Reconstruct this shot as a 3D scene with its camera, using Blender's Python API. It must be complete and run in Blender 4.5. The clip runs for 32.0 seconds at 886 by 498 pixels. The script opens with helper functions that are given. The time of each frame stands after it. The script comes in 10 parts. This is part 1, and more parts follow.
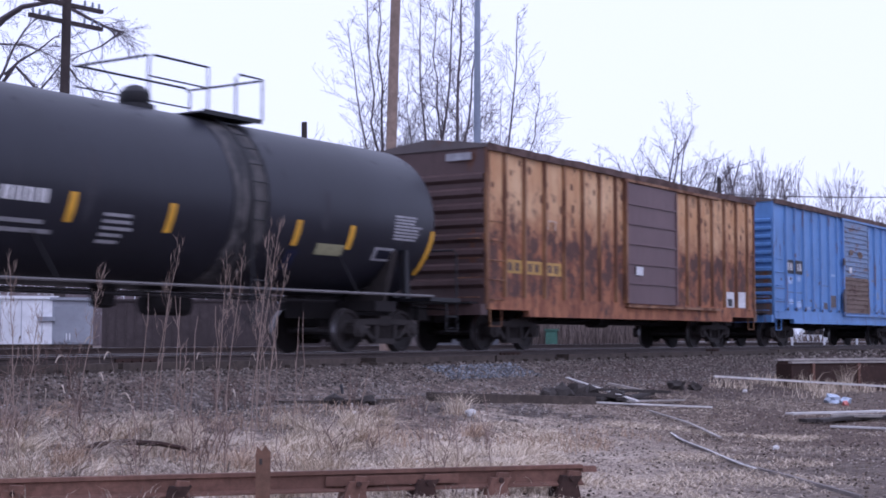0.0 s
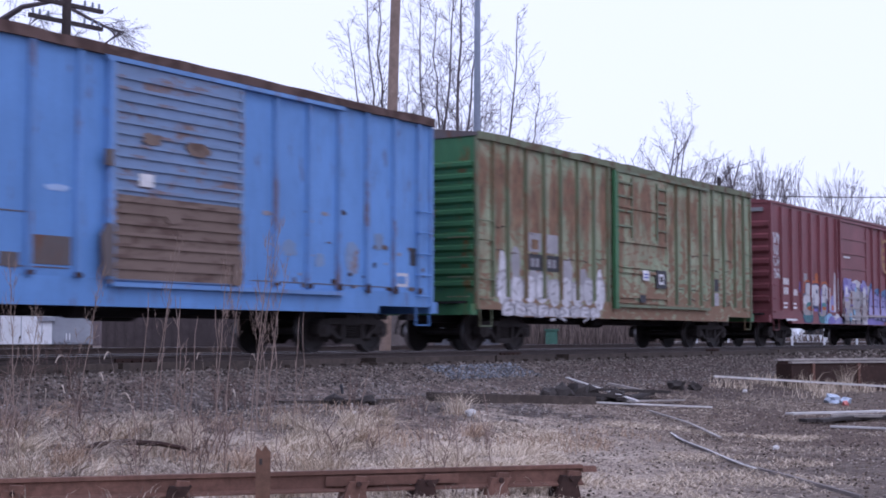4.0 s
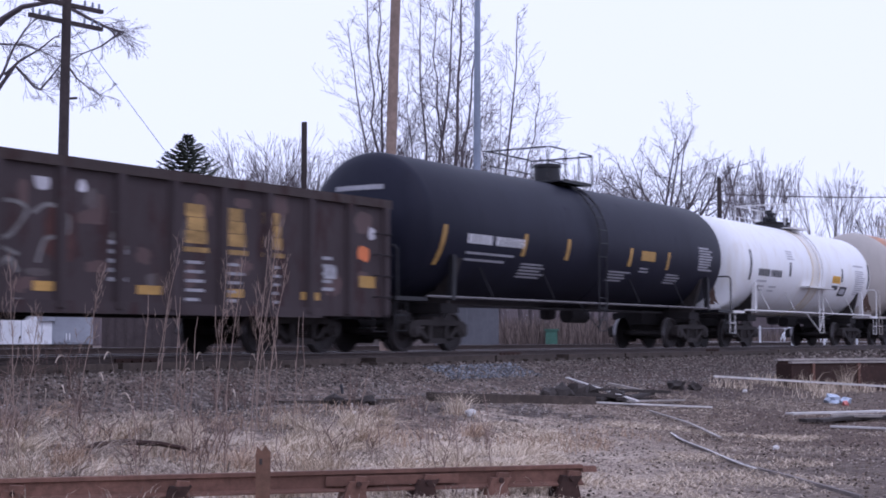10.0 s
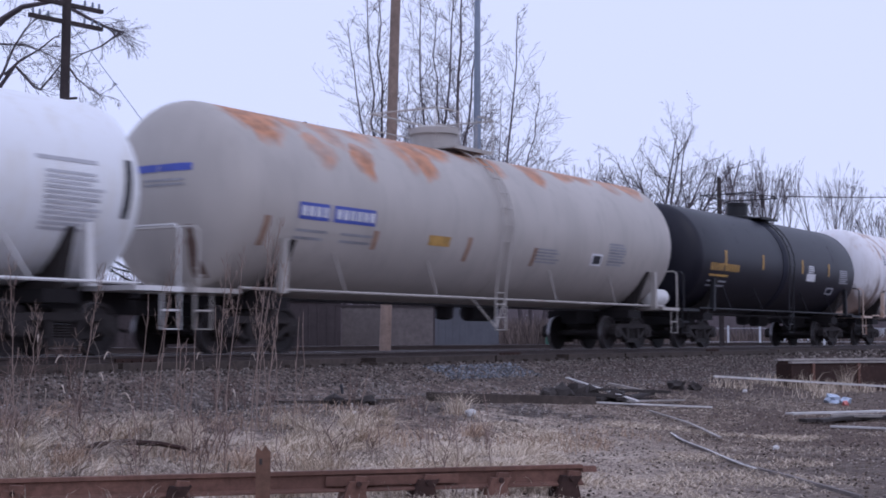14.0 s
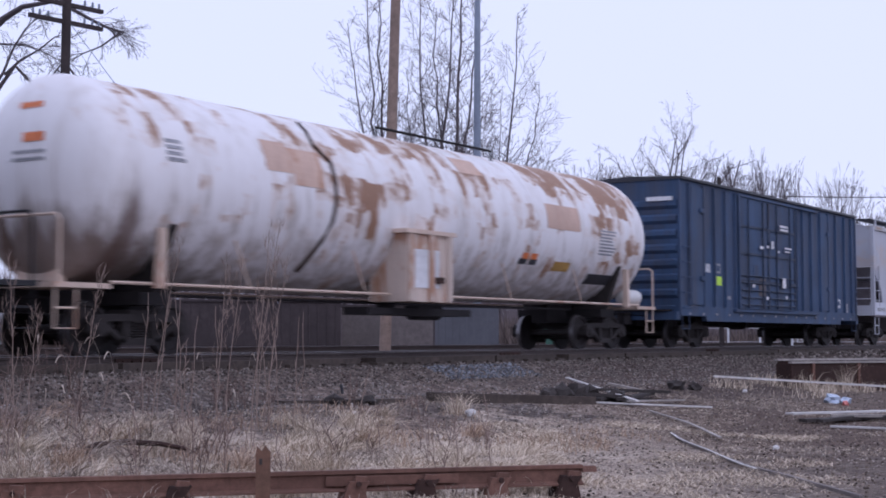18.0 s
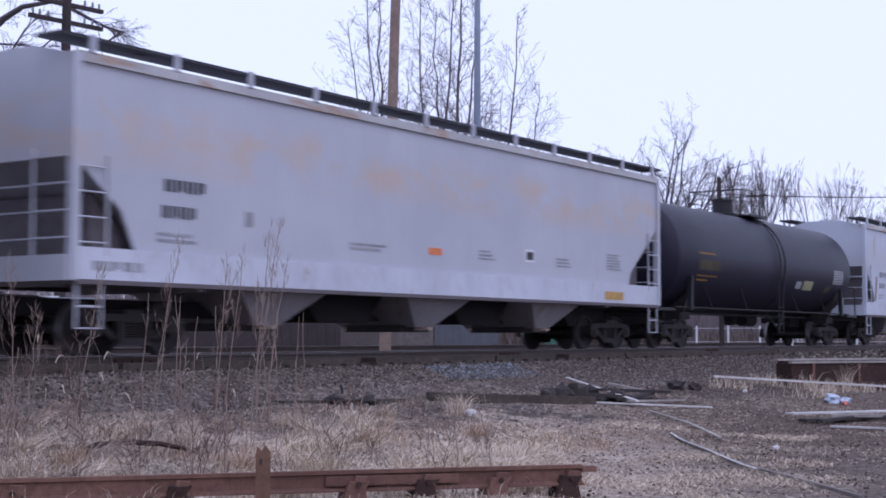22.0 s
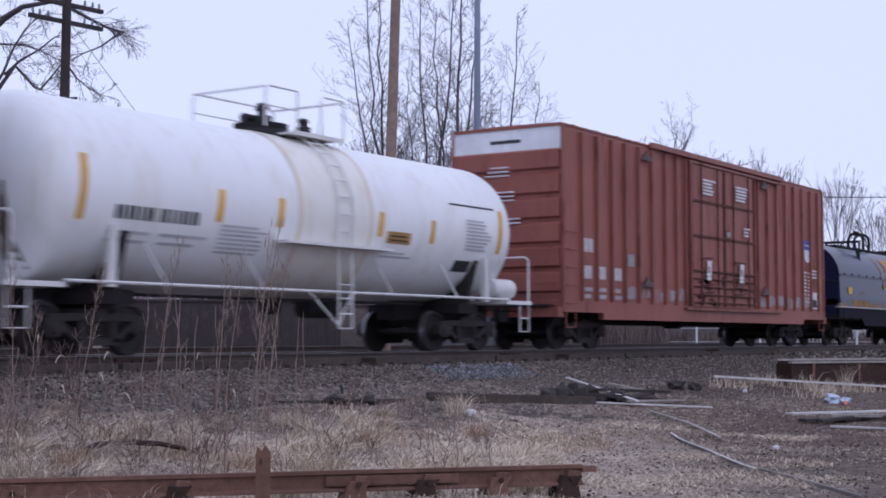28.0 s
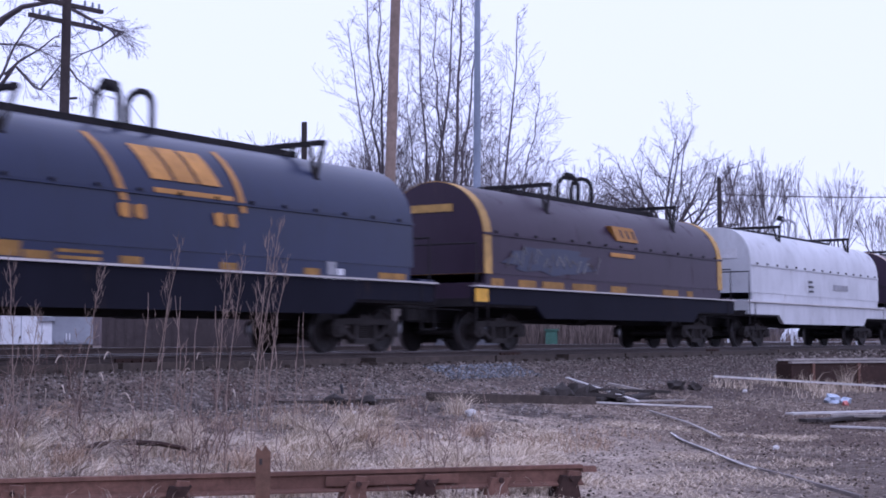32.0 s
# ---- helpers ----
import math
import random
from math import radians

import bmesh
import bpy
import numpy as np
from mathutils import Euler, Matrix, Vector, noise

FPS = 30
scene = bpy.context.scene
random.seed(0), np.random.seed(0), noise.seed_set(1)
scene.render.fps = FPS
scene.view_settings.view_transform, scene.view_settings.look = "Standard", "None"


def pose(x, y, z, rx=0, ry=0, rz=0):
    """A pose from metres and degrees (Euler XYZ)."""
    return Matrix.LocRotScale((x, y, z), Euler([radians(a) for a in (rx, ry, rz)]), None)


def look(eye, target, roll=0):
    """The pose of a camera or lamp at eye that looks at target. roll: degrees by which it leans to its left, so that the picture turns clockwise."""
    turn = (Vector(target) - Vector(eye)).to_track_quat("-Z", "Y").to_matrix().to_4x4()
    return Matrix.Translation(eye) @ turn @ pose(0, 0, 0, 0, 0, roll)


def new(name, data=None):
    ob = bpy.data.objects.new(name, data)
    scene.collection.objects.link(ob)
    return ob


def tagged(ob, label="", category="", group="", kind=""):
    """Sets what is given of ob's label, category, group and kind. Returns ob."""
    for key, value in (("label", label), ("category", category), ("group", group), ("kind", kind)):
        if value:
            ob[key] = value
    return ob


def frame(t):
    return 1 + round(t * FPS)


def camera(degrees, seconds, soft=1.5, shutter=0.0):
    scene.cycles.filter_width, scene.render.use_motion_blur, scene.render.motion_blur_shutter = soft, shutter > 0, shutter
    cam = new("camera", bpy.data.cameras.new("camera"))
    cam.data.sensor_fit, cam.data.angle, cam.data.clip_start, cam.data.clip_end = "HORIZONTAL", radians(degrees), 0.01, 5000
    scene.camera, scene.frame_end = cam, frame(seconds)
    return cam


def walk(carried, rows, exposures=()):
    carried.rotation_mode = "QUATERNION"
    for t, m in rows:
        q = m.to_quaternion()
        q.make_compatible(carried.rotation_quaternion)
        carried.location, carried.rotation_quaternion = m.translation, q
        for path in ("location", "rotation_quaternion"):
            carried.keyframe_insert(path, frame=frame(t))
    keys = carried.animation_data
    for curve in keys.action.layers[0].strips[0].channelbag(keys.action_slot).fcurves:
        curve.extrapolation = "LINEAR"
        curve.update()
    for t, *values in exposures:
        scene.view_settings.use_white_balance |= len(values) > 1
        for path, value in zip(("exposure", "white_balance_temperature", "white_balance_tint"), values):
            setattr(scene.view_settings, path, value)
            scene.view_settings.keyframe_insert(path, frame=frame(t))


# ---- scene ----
# A freight train passes a trackside lot under an overcast winter sky.
# World: x along the track, y away from the camera, z up; the railhead lies at RAIL.
RAIL = 1.22
TRACK = 17.4
YAW, TILT = radians(56.5), radians(3.6)
EYE = Vector((0.0, 0.0, 1.5))
AIM = Vector((math.sin(YAW) * math.cos(TILT), math.cos(YAW) * math.cos(TILT), math.sin(TILT)))

cam = camera(34.83, 32.0, soft=1.75, shutter=0.5)
VIEW = look(EYE, EYE + AIM * 10)
# the clip's own exposure and white balance drift as pale cars pass
walk(cam, [(0.0, VIEW), (32.0, VIEW)], [
    (0.0, 0.04, 5440, 26), (1.5, 0.05, 5470, 26), (3.0, 0.02, 5520, 23), (6.0, 0.02, 5480, 24), (7.5, 0.06, 5480, 25), (9.0, 0.0, 5480, 26), (11.0, -0.11, 5600, 22),
    (13.0, -0.35, 5450, 21), (14.5, -0.35, 5450, 21), (17.0, -0.14, 5680, 20), (18.0, -0.22, 5580, 21), (19.0, -0.19, 5520, 23), (20.0, 0.05, 5800, 24), (21.0, 0.02, 5750, 23), (22.0, -0.08, 5460, 22), (23.0, -0.14, 5520, 21),
    (24.0, 0.0, 5530, 23), (25.0, -0.03, 5520, 24), (28.0, -0.3, 5550, 19), (29.0, -0.07, 5620, 22), (30.0, 0.12, 5530, 26), (31.0, 0.08, 5380, 29), (32.0, -0.02, 5250, 31)])

# ---- light: bright even overcast ----
world = bpy.data.worlds.new("overcast_sky")
scene.world = world
world.use_nodes = True
wt = world.node_tree
wt.nodes.clear()
sky = wt.nodes.new("ShaderNodeTexSky")
sky.sky_type = "NISHITA"
sky.sun_disc = False
sky.sun_elevation, sky.sun_rotation = radians(38), radians(200)
sky.air_density, sky.dust_density = 1.0, 4.0
veil = wt.nodes.new("ShaderNodeMix")
veil.data_type = "RGBA"
veil.inputs[0].default_value = 0.90
veil.inputs[7].default_value = (8.8, 9.0, 10.1, 1)
wt.links.new(sky.outputs[0], veil.inputs[6])
back = wt.nodes.new("ShaderNodeBackground")
back.inputs[1].default_value = 0.116
wt.links.new(veil.outputs[2], back.inputs[0])
wout = wt.nodes.new("ShaderNodeOutputWorld")
wt.links.new(back.outputs[0], wout.inputs[0])

sun_data = bpy.data.lights.new("sun", "SUN")
sun_data.energy, sun_data.angle, sun_data.color = 0.5, radians(25), (1.0, 0.97, 0.94)
sun = new("sun", sun_data)
sun.matrix_world = look((0, -30, 40), (12, 0, 0))


# ---- materials ----
def start(name):
    m = bpy.data.materials.new(name)
    m.use_nodes = True
    m.node_tree.nodes.clear()
    return m, m.node_tree


def coords(nt, scale=(1, 1, 1), shift=0.0):
    """Object coordinates, stretched; shift: how far Object Info's Random moves them."""
    tc = nt.nodes.new("ShaderNodeTexCoord")
    mp = nt.nodes.new("ShaderNodeMapping")
    mp.inputs["Scale"].default_value = scale
    nt.links.new(tc.outputs["Object"], mp.inputs["Vector"])
    if shift:
        oi = nt.nodes.new("ShaderNodeObjectInfo")
        mul = nt.nodes.new("ShaderNodeMath")
        mul.operation = "MULTIPLY"
        mul.inputs[1].default_value = shift
        nt.links.new(oi.outputs["Random"], mul.inputs[0])
        nt.links.new(mul.outputs[0], mp.inputs["Location"])
    return mp.outputs[0]


def grain(nt, vec, scale, detail=4.0, rough=0.6, distort=0.0):
    n = nt.nodes.new("ShaderNodeTexNoise")
    n.inputs["Scale"].default_value = scale
    n.inputs["Detail"].default_value = detail
    n.inputs["Roughness"].default_value = rough
    n.inputs["Distortion"].default_value = distort
    nt.links.new(vec, n.inputs["Vector"])
    return n.outputs["Fac"]


def cells(nt, vec, scale):
    n = nt.nodes.new("ShaderNodeTexVoronoi")
    n.inputs["Scale"].default_value = scale
    nt.links.new(vec, n.inputs["Vector"])
    return n.outputs["Color"], n.outputs["Distance"]


def ramp(nt, fac, *stops):
    n = nt.nodes.new("ShaderNodeValToRGB")
    e = n.color_ramp.elements
    while len(e) < len(stops):
        e.new(0.5)
    for el, (p, c) in zip(e, stops):
        el.position = p
        el.color = (*c, 1) if isinstance(c, tuple) else (c, c, c, 1)
    nt.links.new(fac, n.inputs[0])
    return n.outputs[0]


def put(nt, socket, value):
    if isinstance(value, bpy.types.NodeSocket):
        nt.links.new(value, socket)
    elif isinstance(value, tuple):
        socket.default_value = (*value, 1)
    else:
        socket.default_value = value


def blend(nt, fac, a, b, mode="MIX"):
    n = nt.nodes.new("ShaderNodeMix")
    n.data_type, n.blend_type = "RGBA", mode
    put(nt, n.inputs[0], fac)
    put(nt, n.inputs[6], a)
    put(nt, n.inputs[7], b)
    return n.outputs[2]


def sums(nt, op, a, b):
    n = nt.nodes.new("ShaderNodeMath")
    n.operation = op
    put(nt, n.inputs[0], a)
    put(nt, n.inputs[1], b)
    return n.outputs[0]


def height(nt):
    tc = nt.nodes.new("ShaderNodeTexCoord")
    s = nt.nodes.new("ShaderNodeSeparateXYZ")
    nt.links.new(tc.outputs["Object"], s.inputs[0])
    return s.outputs["Z"]


def finish(m, nt, colour, rough=0.6, metal=0.0, bump=None, strength=0.3, dist=0.01, spec=0.5):
    b = nt.nodes.new("ShaderNodeBsdfPrincipled")
    put(nt, b.inputs["Base Color"], colour)
    put(nt, b.inputs["Roughness"], rough)
    put(nt, b.inputs["Metallic"], metal)
    b.inputs["Specular IOR Level"].default_value = spec
    if bump is not None:
        bp = nt.nodes.new("ShaderNodeBump")
        bp.inputs["Strength"].default_value = strength
        bp.inputs["Distance"].default_value = dist
        nt.links.new(bump, bp.inputs["Height"])
        nt.links.new(bp.outputs[0], b.inputs["Normal"])
    o = nt.nodes.new("ShaderNodeOutputMaterial")
    nt.links.new(b.outputs[0], o.inputs[0])
    return m


def dim(c, k):
    return tuple(min(1.0, v * k) for v in c)


def paint(name, col, rust=(0.16, 0.06, 0.025), amount=0.3, rough=0.5, streak=(1.2, 1.2, 0.35), scale=1.6, fade=0.75, seed=0.0, spec=0.28):
    """Weathered paint on steel: faded patches, vertical dirt streaks and rust blooms. amount: share of rust."""
    m, nt = start(name)
    v = coords(nt, (1, 1, 1), 3.0)
    vs = coords(nt, streak, 3.0)
    big = grain(nt, v, 0.55 + seed * 0.07, 3, 0.5)
    fine = grain(nt, v, 14, 5, 0.7)
    streaks = grain(nt, vs, 3.3 + seed, 4, 0.65)
    c = blend(nt, ramp(nt, big, (0.35, 0.0), (0.65, 1.0)), dim(col, fade), col)
    c = blend(nt, ramp(nt, streaks, (0.48, 0.0), (0.75, 0.45)), c, dim(col, 0.45))
    blooms = grain(nt, vs, scale + seed * 0.1, 6, 0.68, 0.4)
    lo = 0.72 - amount * 0.5
    mask = ramp(nt, blooms, (lo, 0.0), (lo + 0.09, 1.0))
    rusty = blend(nt, fine, dim(rust, 0.55), dim(rust, 1.5))
    c = blend(nt, mask, c, rusty)
    c = blend(nt, 0.25, c, blend(nt, fine, dim(col, 0.6), dim(col, 1.25)))
    r = blend(nt, mask, (rough,) * 3, (0.9,) * 3)
    return finish(m, nt, c, r, 0.0, fine, 0.12, 0.01, spec)


def grimy(name, col, dirt, rough=0.6):
    """Faded paint under broad vertical veils of grey grime, cleaner between."""
    m, nt = start(name)
    v = coords(nt, (1, 1, 1), 3.0)
    fine = grain(nt, v, 14, 5, 0.7)
    veil_n = grain(nt, coords(nt, (1.1, 1.1, 0.25), 3.0), 1.6, 5, 0.65, 0.2)
    thin = grain(nt, coords(nt, (3.0, 3.0, 0.2), 3.0), 2.4, 4, 0.6)
    c = blend(nt, ramp(nt, grain(nt, v, 0.6, 3, 0.5), (0.35, 0.0), (0.65, 1.0)), dim(col, 0.72), dim(col, 1.1))
    c = blend(nt, ramp(nt, veil_n, (0.44, 0.0), (0.66, 0.75)), c, dirt)
    c = blend(nt, ramp(nt, thin, (0.52, 0.0), (0.74, 0.6)), c, dim(col, 0.4))
    c = blend(nt, 0.2, c, blend(nt, fine, dim(col, 0.55), dim(col, 1.4)))
    return finish(m, nt, c, rough, 0.0, fine, 0.12, 0.01, 0.28)


def plain(name, col, rough=0.6, metal=0.0, scale=9.0, vary=0.7, bump=0.2, spec=0.4, shift=5.0):
    m, nt = start(name)
    v = coords(nt, (1, 1, 1), shift)
    f = grain(nt, v, scale, 6, 0.7)
    g = grain(nt, v, scale * 0.12, 2, 0.5)
    c = blend(nt, ramp(nt, f, (0.3, 0.0), (0.7, 1.0)), dim(col, vary), dim(col, 1.15))
    c = blend(nt, ramp(nt, g, (0.4, 0.0), (0.62, 0.5)), c, dim(col, vary * 0.8))
    return finish(m, nt, c, rough, metal, f, bump, 0.01, spec)


def tan_rust():
    """Tan-orange boxcar whose lower half has rusted to orange brown with dark clouds in the panels."""
    m, nt = start("tan_paint_over_rust")
    v = coords(nt)
    vs = coords(nt, (1.6, 1.6, 0.5))
    fine = grain(nt, v, 16, 5, 0.7)
    tc = nt.nodes.new("ShaderNodeTexCoord")
    s = nt.nodes.new("ShaderNodeSeparateXYZ")
    nt.links.new(tc.outputs["Object"], s.inputs[0])
    z = s.outputs["Z"]
    middle = sums(nt, "MULTIPLY", sums(nt, "PINGPONG", sums(nt, "ADD", s.outputs["X"], 16.05), 0.45), 2.2)
    wide = grain(nt, v, 0.7, 2, 0.5)
    edge = grain(nt, coords(nt, (1.1, 1.1, 0.9)), 1.8, 6, 0.7)
    line = sums(nt, "ADD", z, sums(nt, "MULTIPLY", sums(nt, "SUBTRACT", edge, 0.5), 1.9))
    line = sums(nt, "DIVIDE", line, 5.0)
    low = ramp(nt, line, (0.47, 1.0), (0.55, 0.7), (0.64, 0.15), (0.72, 0.0))
    top = blend(nt, ramp(nt, wide, (0.35, 0.0), (0.65, 1.0)), (0.53, 0.30, 0.155), (0.66, 0.44, 0.26))
    top = blend(nt, ramp(nt, grain(nt, vs, 3.6, 4, 0.65), (0.50, 0.0), (0.72, 0.55)), top, (0.36, 0.16, 0.08))
    # small round holes in the paint, each with its own size
    tone, far = cells(nt, coords(nt, (1.0, 1.0, 0.75)), 3.4)
    bw = nt.nodes.new("ShaderNodeRGBToBW")
    nt.links.new(tone, bw.inputs[0])
    size = sums(nt, "MULTIPLY", sums(nt, "SUBTRACT", bw.outputs[0], 0.36), 0.62)
    spots = ramp(nt, sums(nt, "SUBTRACT", sums(nt, "ADD", size, sums(nt, "MULTIPLY", sums(nt, "SUBTRACT", fine, 0.5), 0.16)), far), (0.0, 0.0), (0.05, 0.9))
    top = blend(nt, spots, top, (0.10, 0.05, 0.038))
    brown = blend(nt, ramp(nt, grain(nt, vs, 3.0, 5, 0.7), (0.35, 0.0), (0.68, 1.0)), (0.17, 0.068, 0.045), (0.42, 0.185, 0.095))
    c = blend(nt, low, top, brown)
    cloud = sums(nt, "ADD", grain(nt, coords(nt, (1.0, 1.0, 1.0)), 1.9, 6, 0.68, 0.3), sums(nt, "MULTIPLY", middle, 0.10))
    reach = ramp(nt, line, (0.19, 0.0), (0.27, 0.145), (0.50, 0.155), (0.58, 0.0))
    dark = ramp(nt, sums(nt, "ADD", cloud, reach), (0.62, 0.0), (0.75, 0.88))
    c = blend(nt, dark, c, blend(nt, fine, (0.040, 0.026, 0.028), (0.11, 0.068, 0.062)))
    return finish(m, nt, c, 0.85, 0.0, fine, 0.2, 0.01, 0.25)


def rust_top(name, col, level, rust, spread, lift_k):
    """Pale tank paint with rust blooms in a broken row along the tank's crown. level: height where they begin."""
    m, nt = start(name)
    v = coords(nt)
    fine = grain(nt, v, 13, 5, 0.7)
    tc = nt.nodes.new("ShaderNodeTexCoord")
    s = nt.nodes.new("ShaderNodeSeparateXYZ")
    nt.links.new(tc.outputs["Object"], s.inputs[0])
    wob = nt.nodes.new("ShaderNodeTexNoise")
    wob.inputs["Scale"].default_value = 1.6
    wob.inputs["Detail"].default_value = 2.5
    nt.links.new(v, wob.inputs["Vector"])
    bent = nt.nodes.new("ShaderNodeVectorMath")
    bent.operation = "MULTIPLY_ADD"
    nt.links.new(wob.outputs["Color"], bent.inputs[0])
    bent.inputs[1].default_value = (0.55, 0.0, 0.35)
    nt.links.new(coords(nt, (0.88, 0.0, 0.95)), bent.inputs[2])
    cell, dist = cells(nt, bent.outputs[0], 1.0)
    pick = nt.nodes.new("ShaderNodeSeparateColor")
    nt.links.new(cell, pick.inputs[0])
    # round soft blooms: large and near one another along the crown, few and small lower down
    lift = sums(nt, "MULTIPLY", sums(nt, "MINIMUM", sums(nt, "SUBTRACT", s.outputs["Z"], level), 0.55), lift_k)
    front = sums(nt, "MULTIPLY", sums(nt, "MINIMUM", sums(nt, "ADD", s.outputs["X"], 8.0), 0.0), 0.2)
    size = sums(nt, "ADD", sums(nt, "MULTIPLY", pick.outputs[0], 0.42), sums(nt, "ADD", lift, front))
    size = sums(nt, "ADD", size, sums(nt, "MULTIPLY", sums(nt, "SUBTRACT", grain(nt, v, 2.6, 4, 0.6), 0.5), 0.35))
    mask = ramp(nt, sums(nt, "ADD", sums(nt, "SUBTRACT", size, dist), 0.5), (spread - 0.10, 0.0), (spread, 0.4), (spread + 0.16, 0.92))
    soil = ramp(nt, grain(nt, coords(nt, (1.5, 1.5, 0.3)), 2.2, 4, 0.6), (0.5, 0.0), (0.75, 0.35))
    base = blend(nt, soil, col, dim(col, 0.55))
    base = blend(nt, ramp(nt, grain(nt, v, 0.6, 2, 0.5), (0.35, 0.0), (0.65, 0.5)), base, dim(col, 0.75))
    tint = blend(nt, ramp(nt, grain(nt, v, 3.0, 4, 0.6), (0.4, 0.0), (0.6, 1.0)), dim(rust, 0.75), dim(rust, 1.3))
    return finish(m, nt, blend(nt, mask, base, tint), 0.55, 0.0, fine, 0.1, 0.01, 0.4)


def green_scab():
    """Sage green paint whose panels have rusted in soft clouds above and in cracked flakes below."""
    m, nt = start("faded_green_paint")
    v = coords(nt)
    fine = grain(nt, v, 16, 5, 0.7)
    tc = nt.nodes.new("ShaderNodeTexCoord")
    s = nt.nodes.new("ShaderNodeSeparateXYZ")
    nt.links.new(tc.outputs["Object"], s.inputs[0])
    z = s.outputs["Z"]
    across_panel = sums(nt, "PINGPONG", sums(nt, "ADD", s.outputs["X"], 16.36), 0.41)
    middle = sums(nt, "MULTIPLY", across_panel, 2.44)
    cloud = grain(nt, coords(nt, (1.5, 1.5, 0.55)), 1.5, 5, 0.62, 0.3)
    band = ramp(nt, sums(nt, "DIVIDE", z, 5.0), (0.30, 0.0), (0.42, 0.10), (0.66, 0.30), (0.80, 0.30), (0.88, 0.0))
    up = sums(nt, "ADD", sums(nt, "ADD", cloud, band), sums(nt, "MULTIPLY", middle, 0.30))
    # the panels past the door have rusted less
    up = sums(nt, "SUBTRACT", up, sums(nt, "MULTIPLY", sums(nt, "MINIMUM", 1.0, sums(nt, "MAXIMUM", 0.0, sums(nt, "SUBTRACT", s.outputs["X"], 1.5))), 0.09))
    up = ramp(nt, up, (0.72, 0.0), (0.96, 0.9))
    flake = grain(nt, coords(nt, (1.0, 1.0, 2.3)), 2.6, 6, 0.66, 0.5)
    low = ramp(nt, sums(nt, "DIVIDE", z, 5.0), (0.20, 0.16), (0.36, 0.06), (0.56, 0.0))
    down = ramp(nt, sums(nt, "ADD", flake, low), (0.54, 0.0), (0.62, 0.85))
    base = blend(nt, ramp(nt, grain(nt, coords(nt, (1.2, 1.2, 0.3)), 2.2, 4, 0.6), (0.35, 0.0), (0.68, 1.0)), (0.20, 0.265, 0.17), (0.35, 0.38, 0.26))
    base = blend(nt, ramp(nt, grain(nt, v, 0.8, 4, 0.6), (0.46, 0.0), (0.64, 0.55)), base, (0.30, 0.255, 0.18))
    rust = blend(nt, ramp(nt, grain(nt, coords(nt, (2.5, 2.5, 0.9)), 3.0, 5, 0.7), (0.35, 0.0), (0.65, 1.0)), (0.105, 0.056, 0.040), (0.255, 0.140, 0.085))
    c = blend(nt, up, base, rust)
    c = blend(nt, down, c, blend(nt, fine, (0.13, 0.065, 0.045), (0.28, 0.155, 0.10)))
    return finish(m, nt, c, 0.8, 0.0, fine, 0.2, 0.01, 0.25)


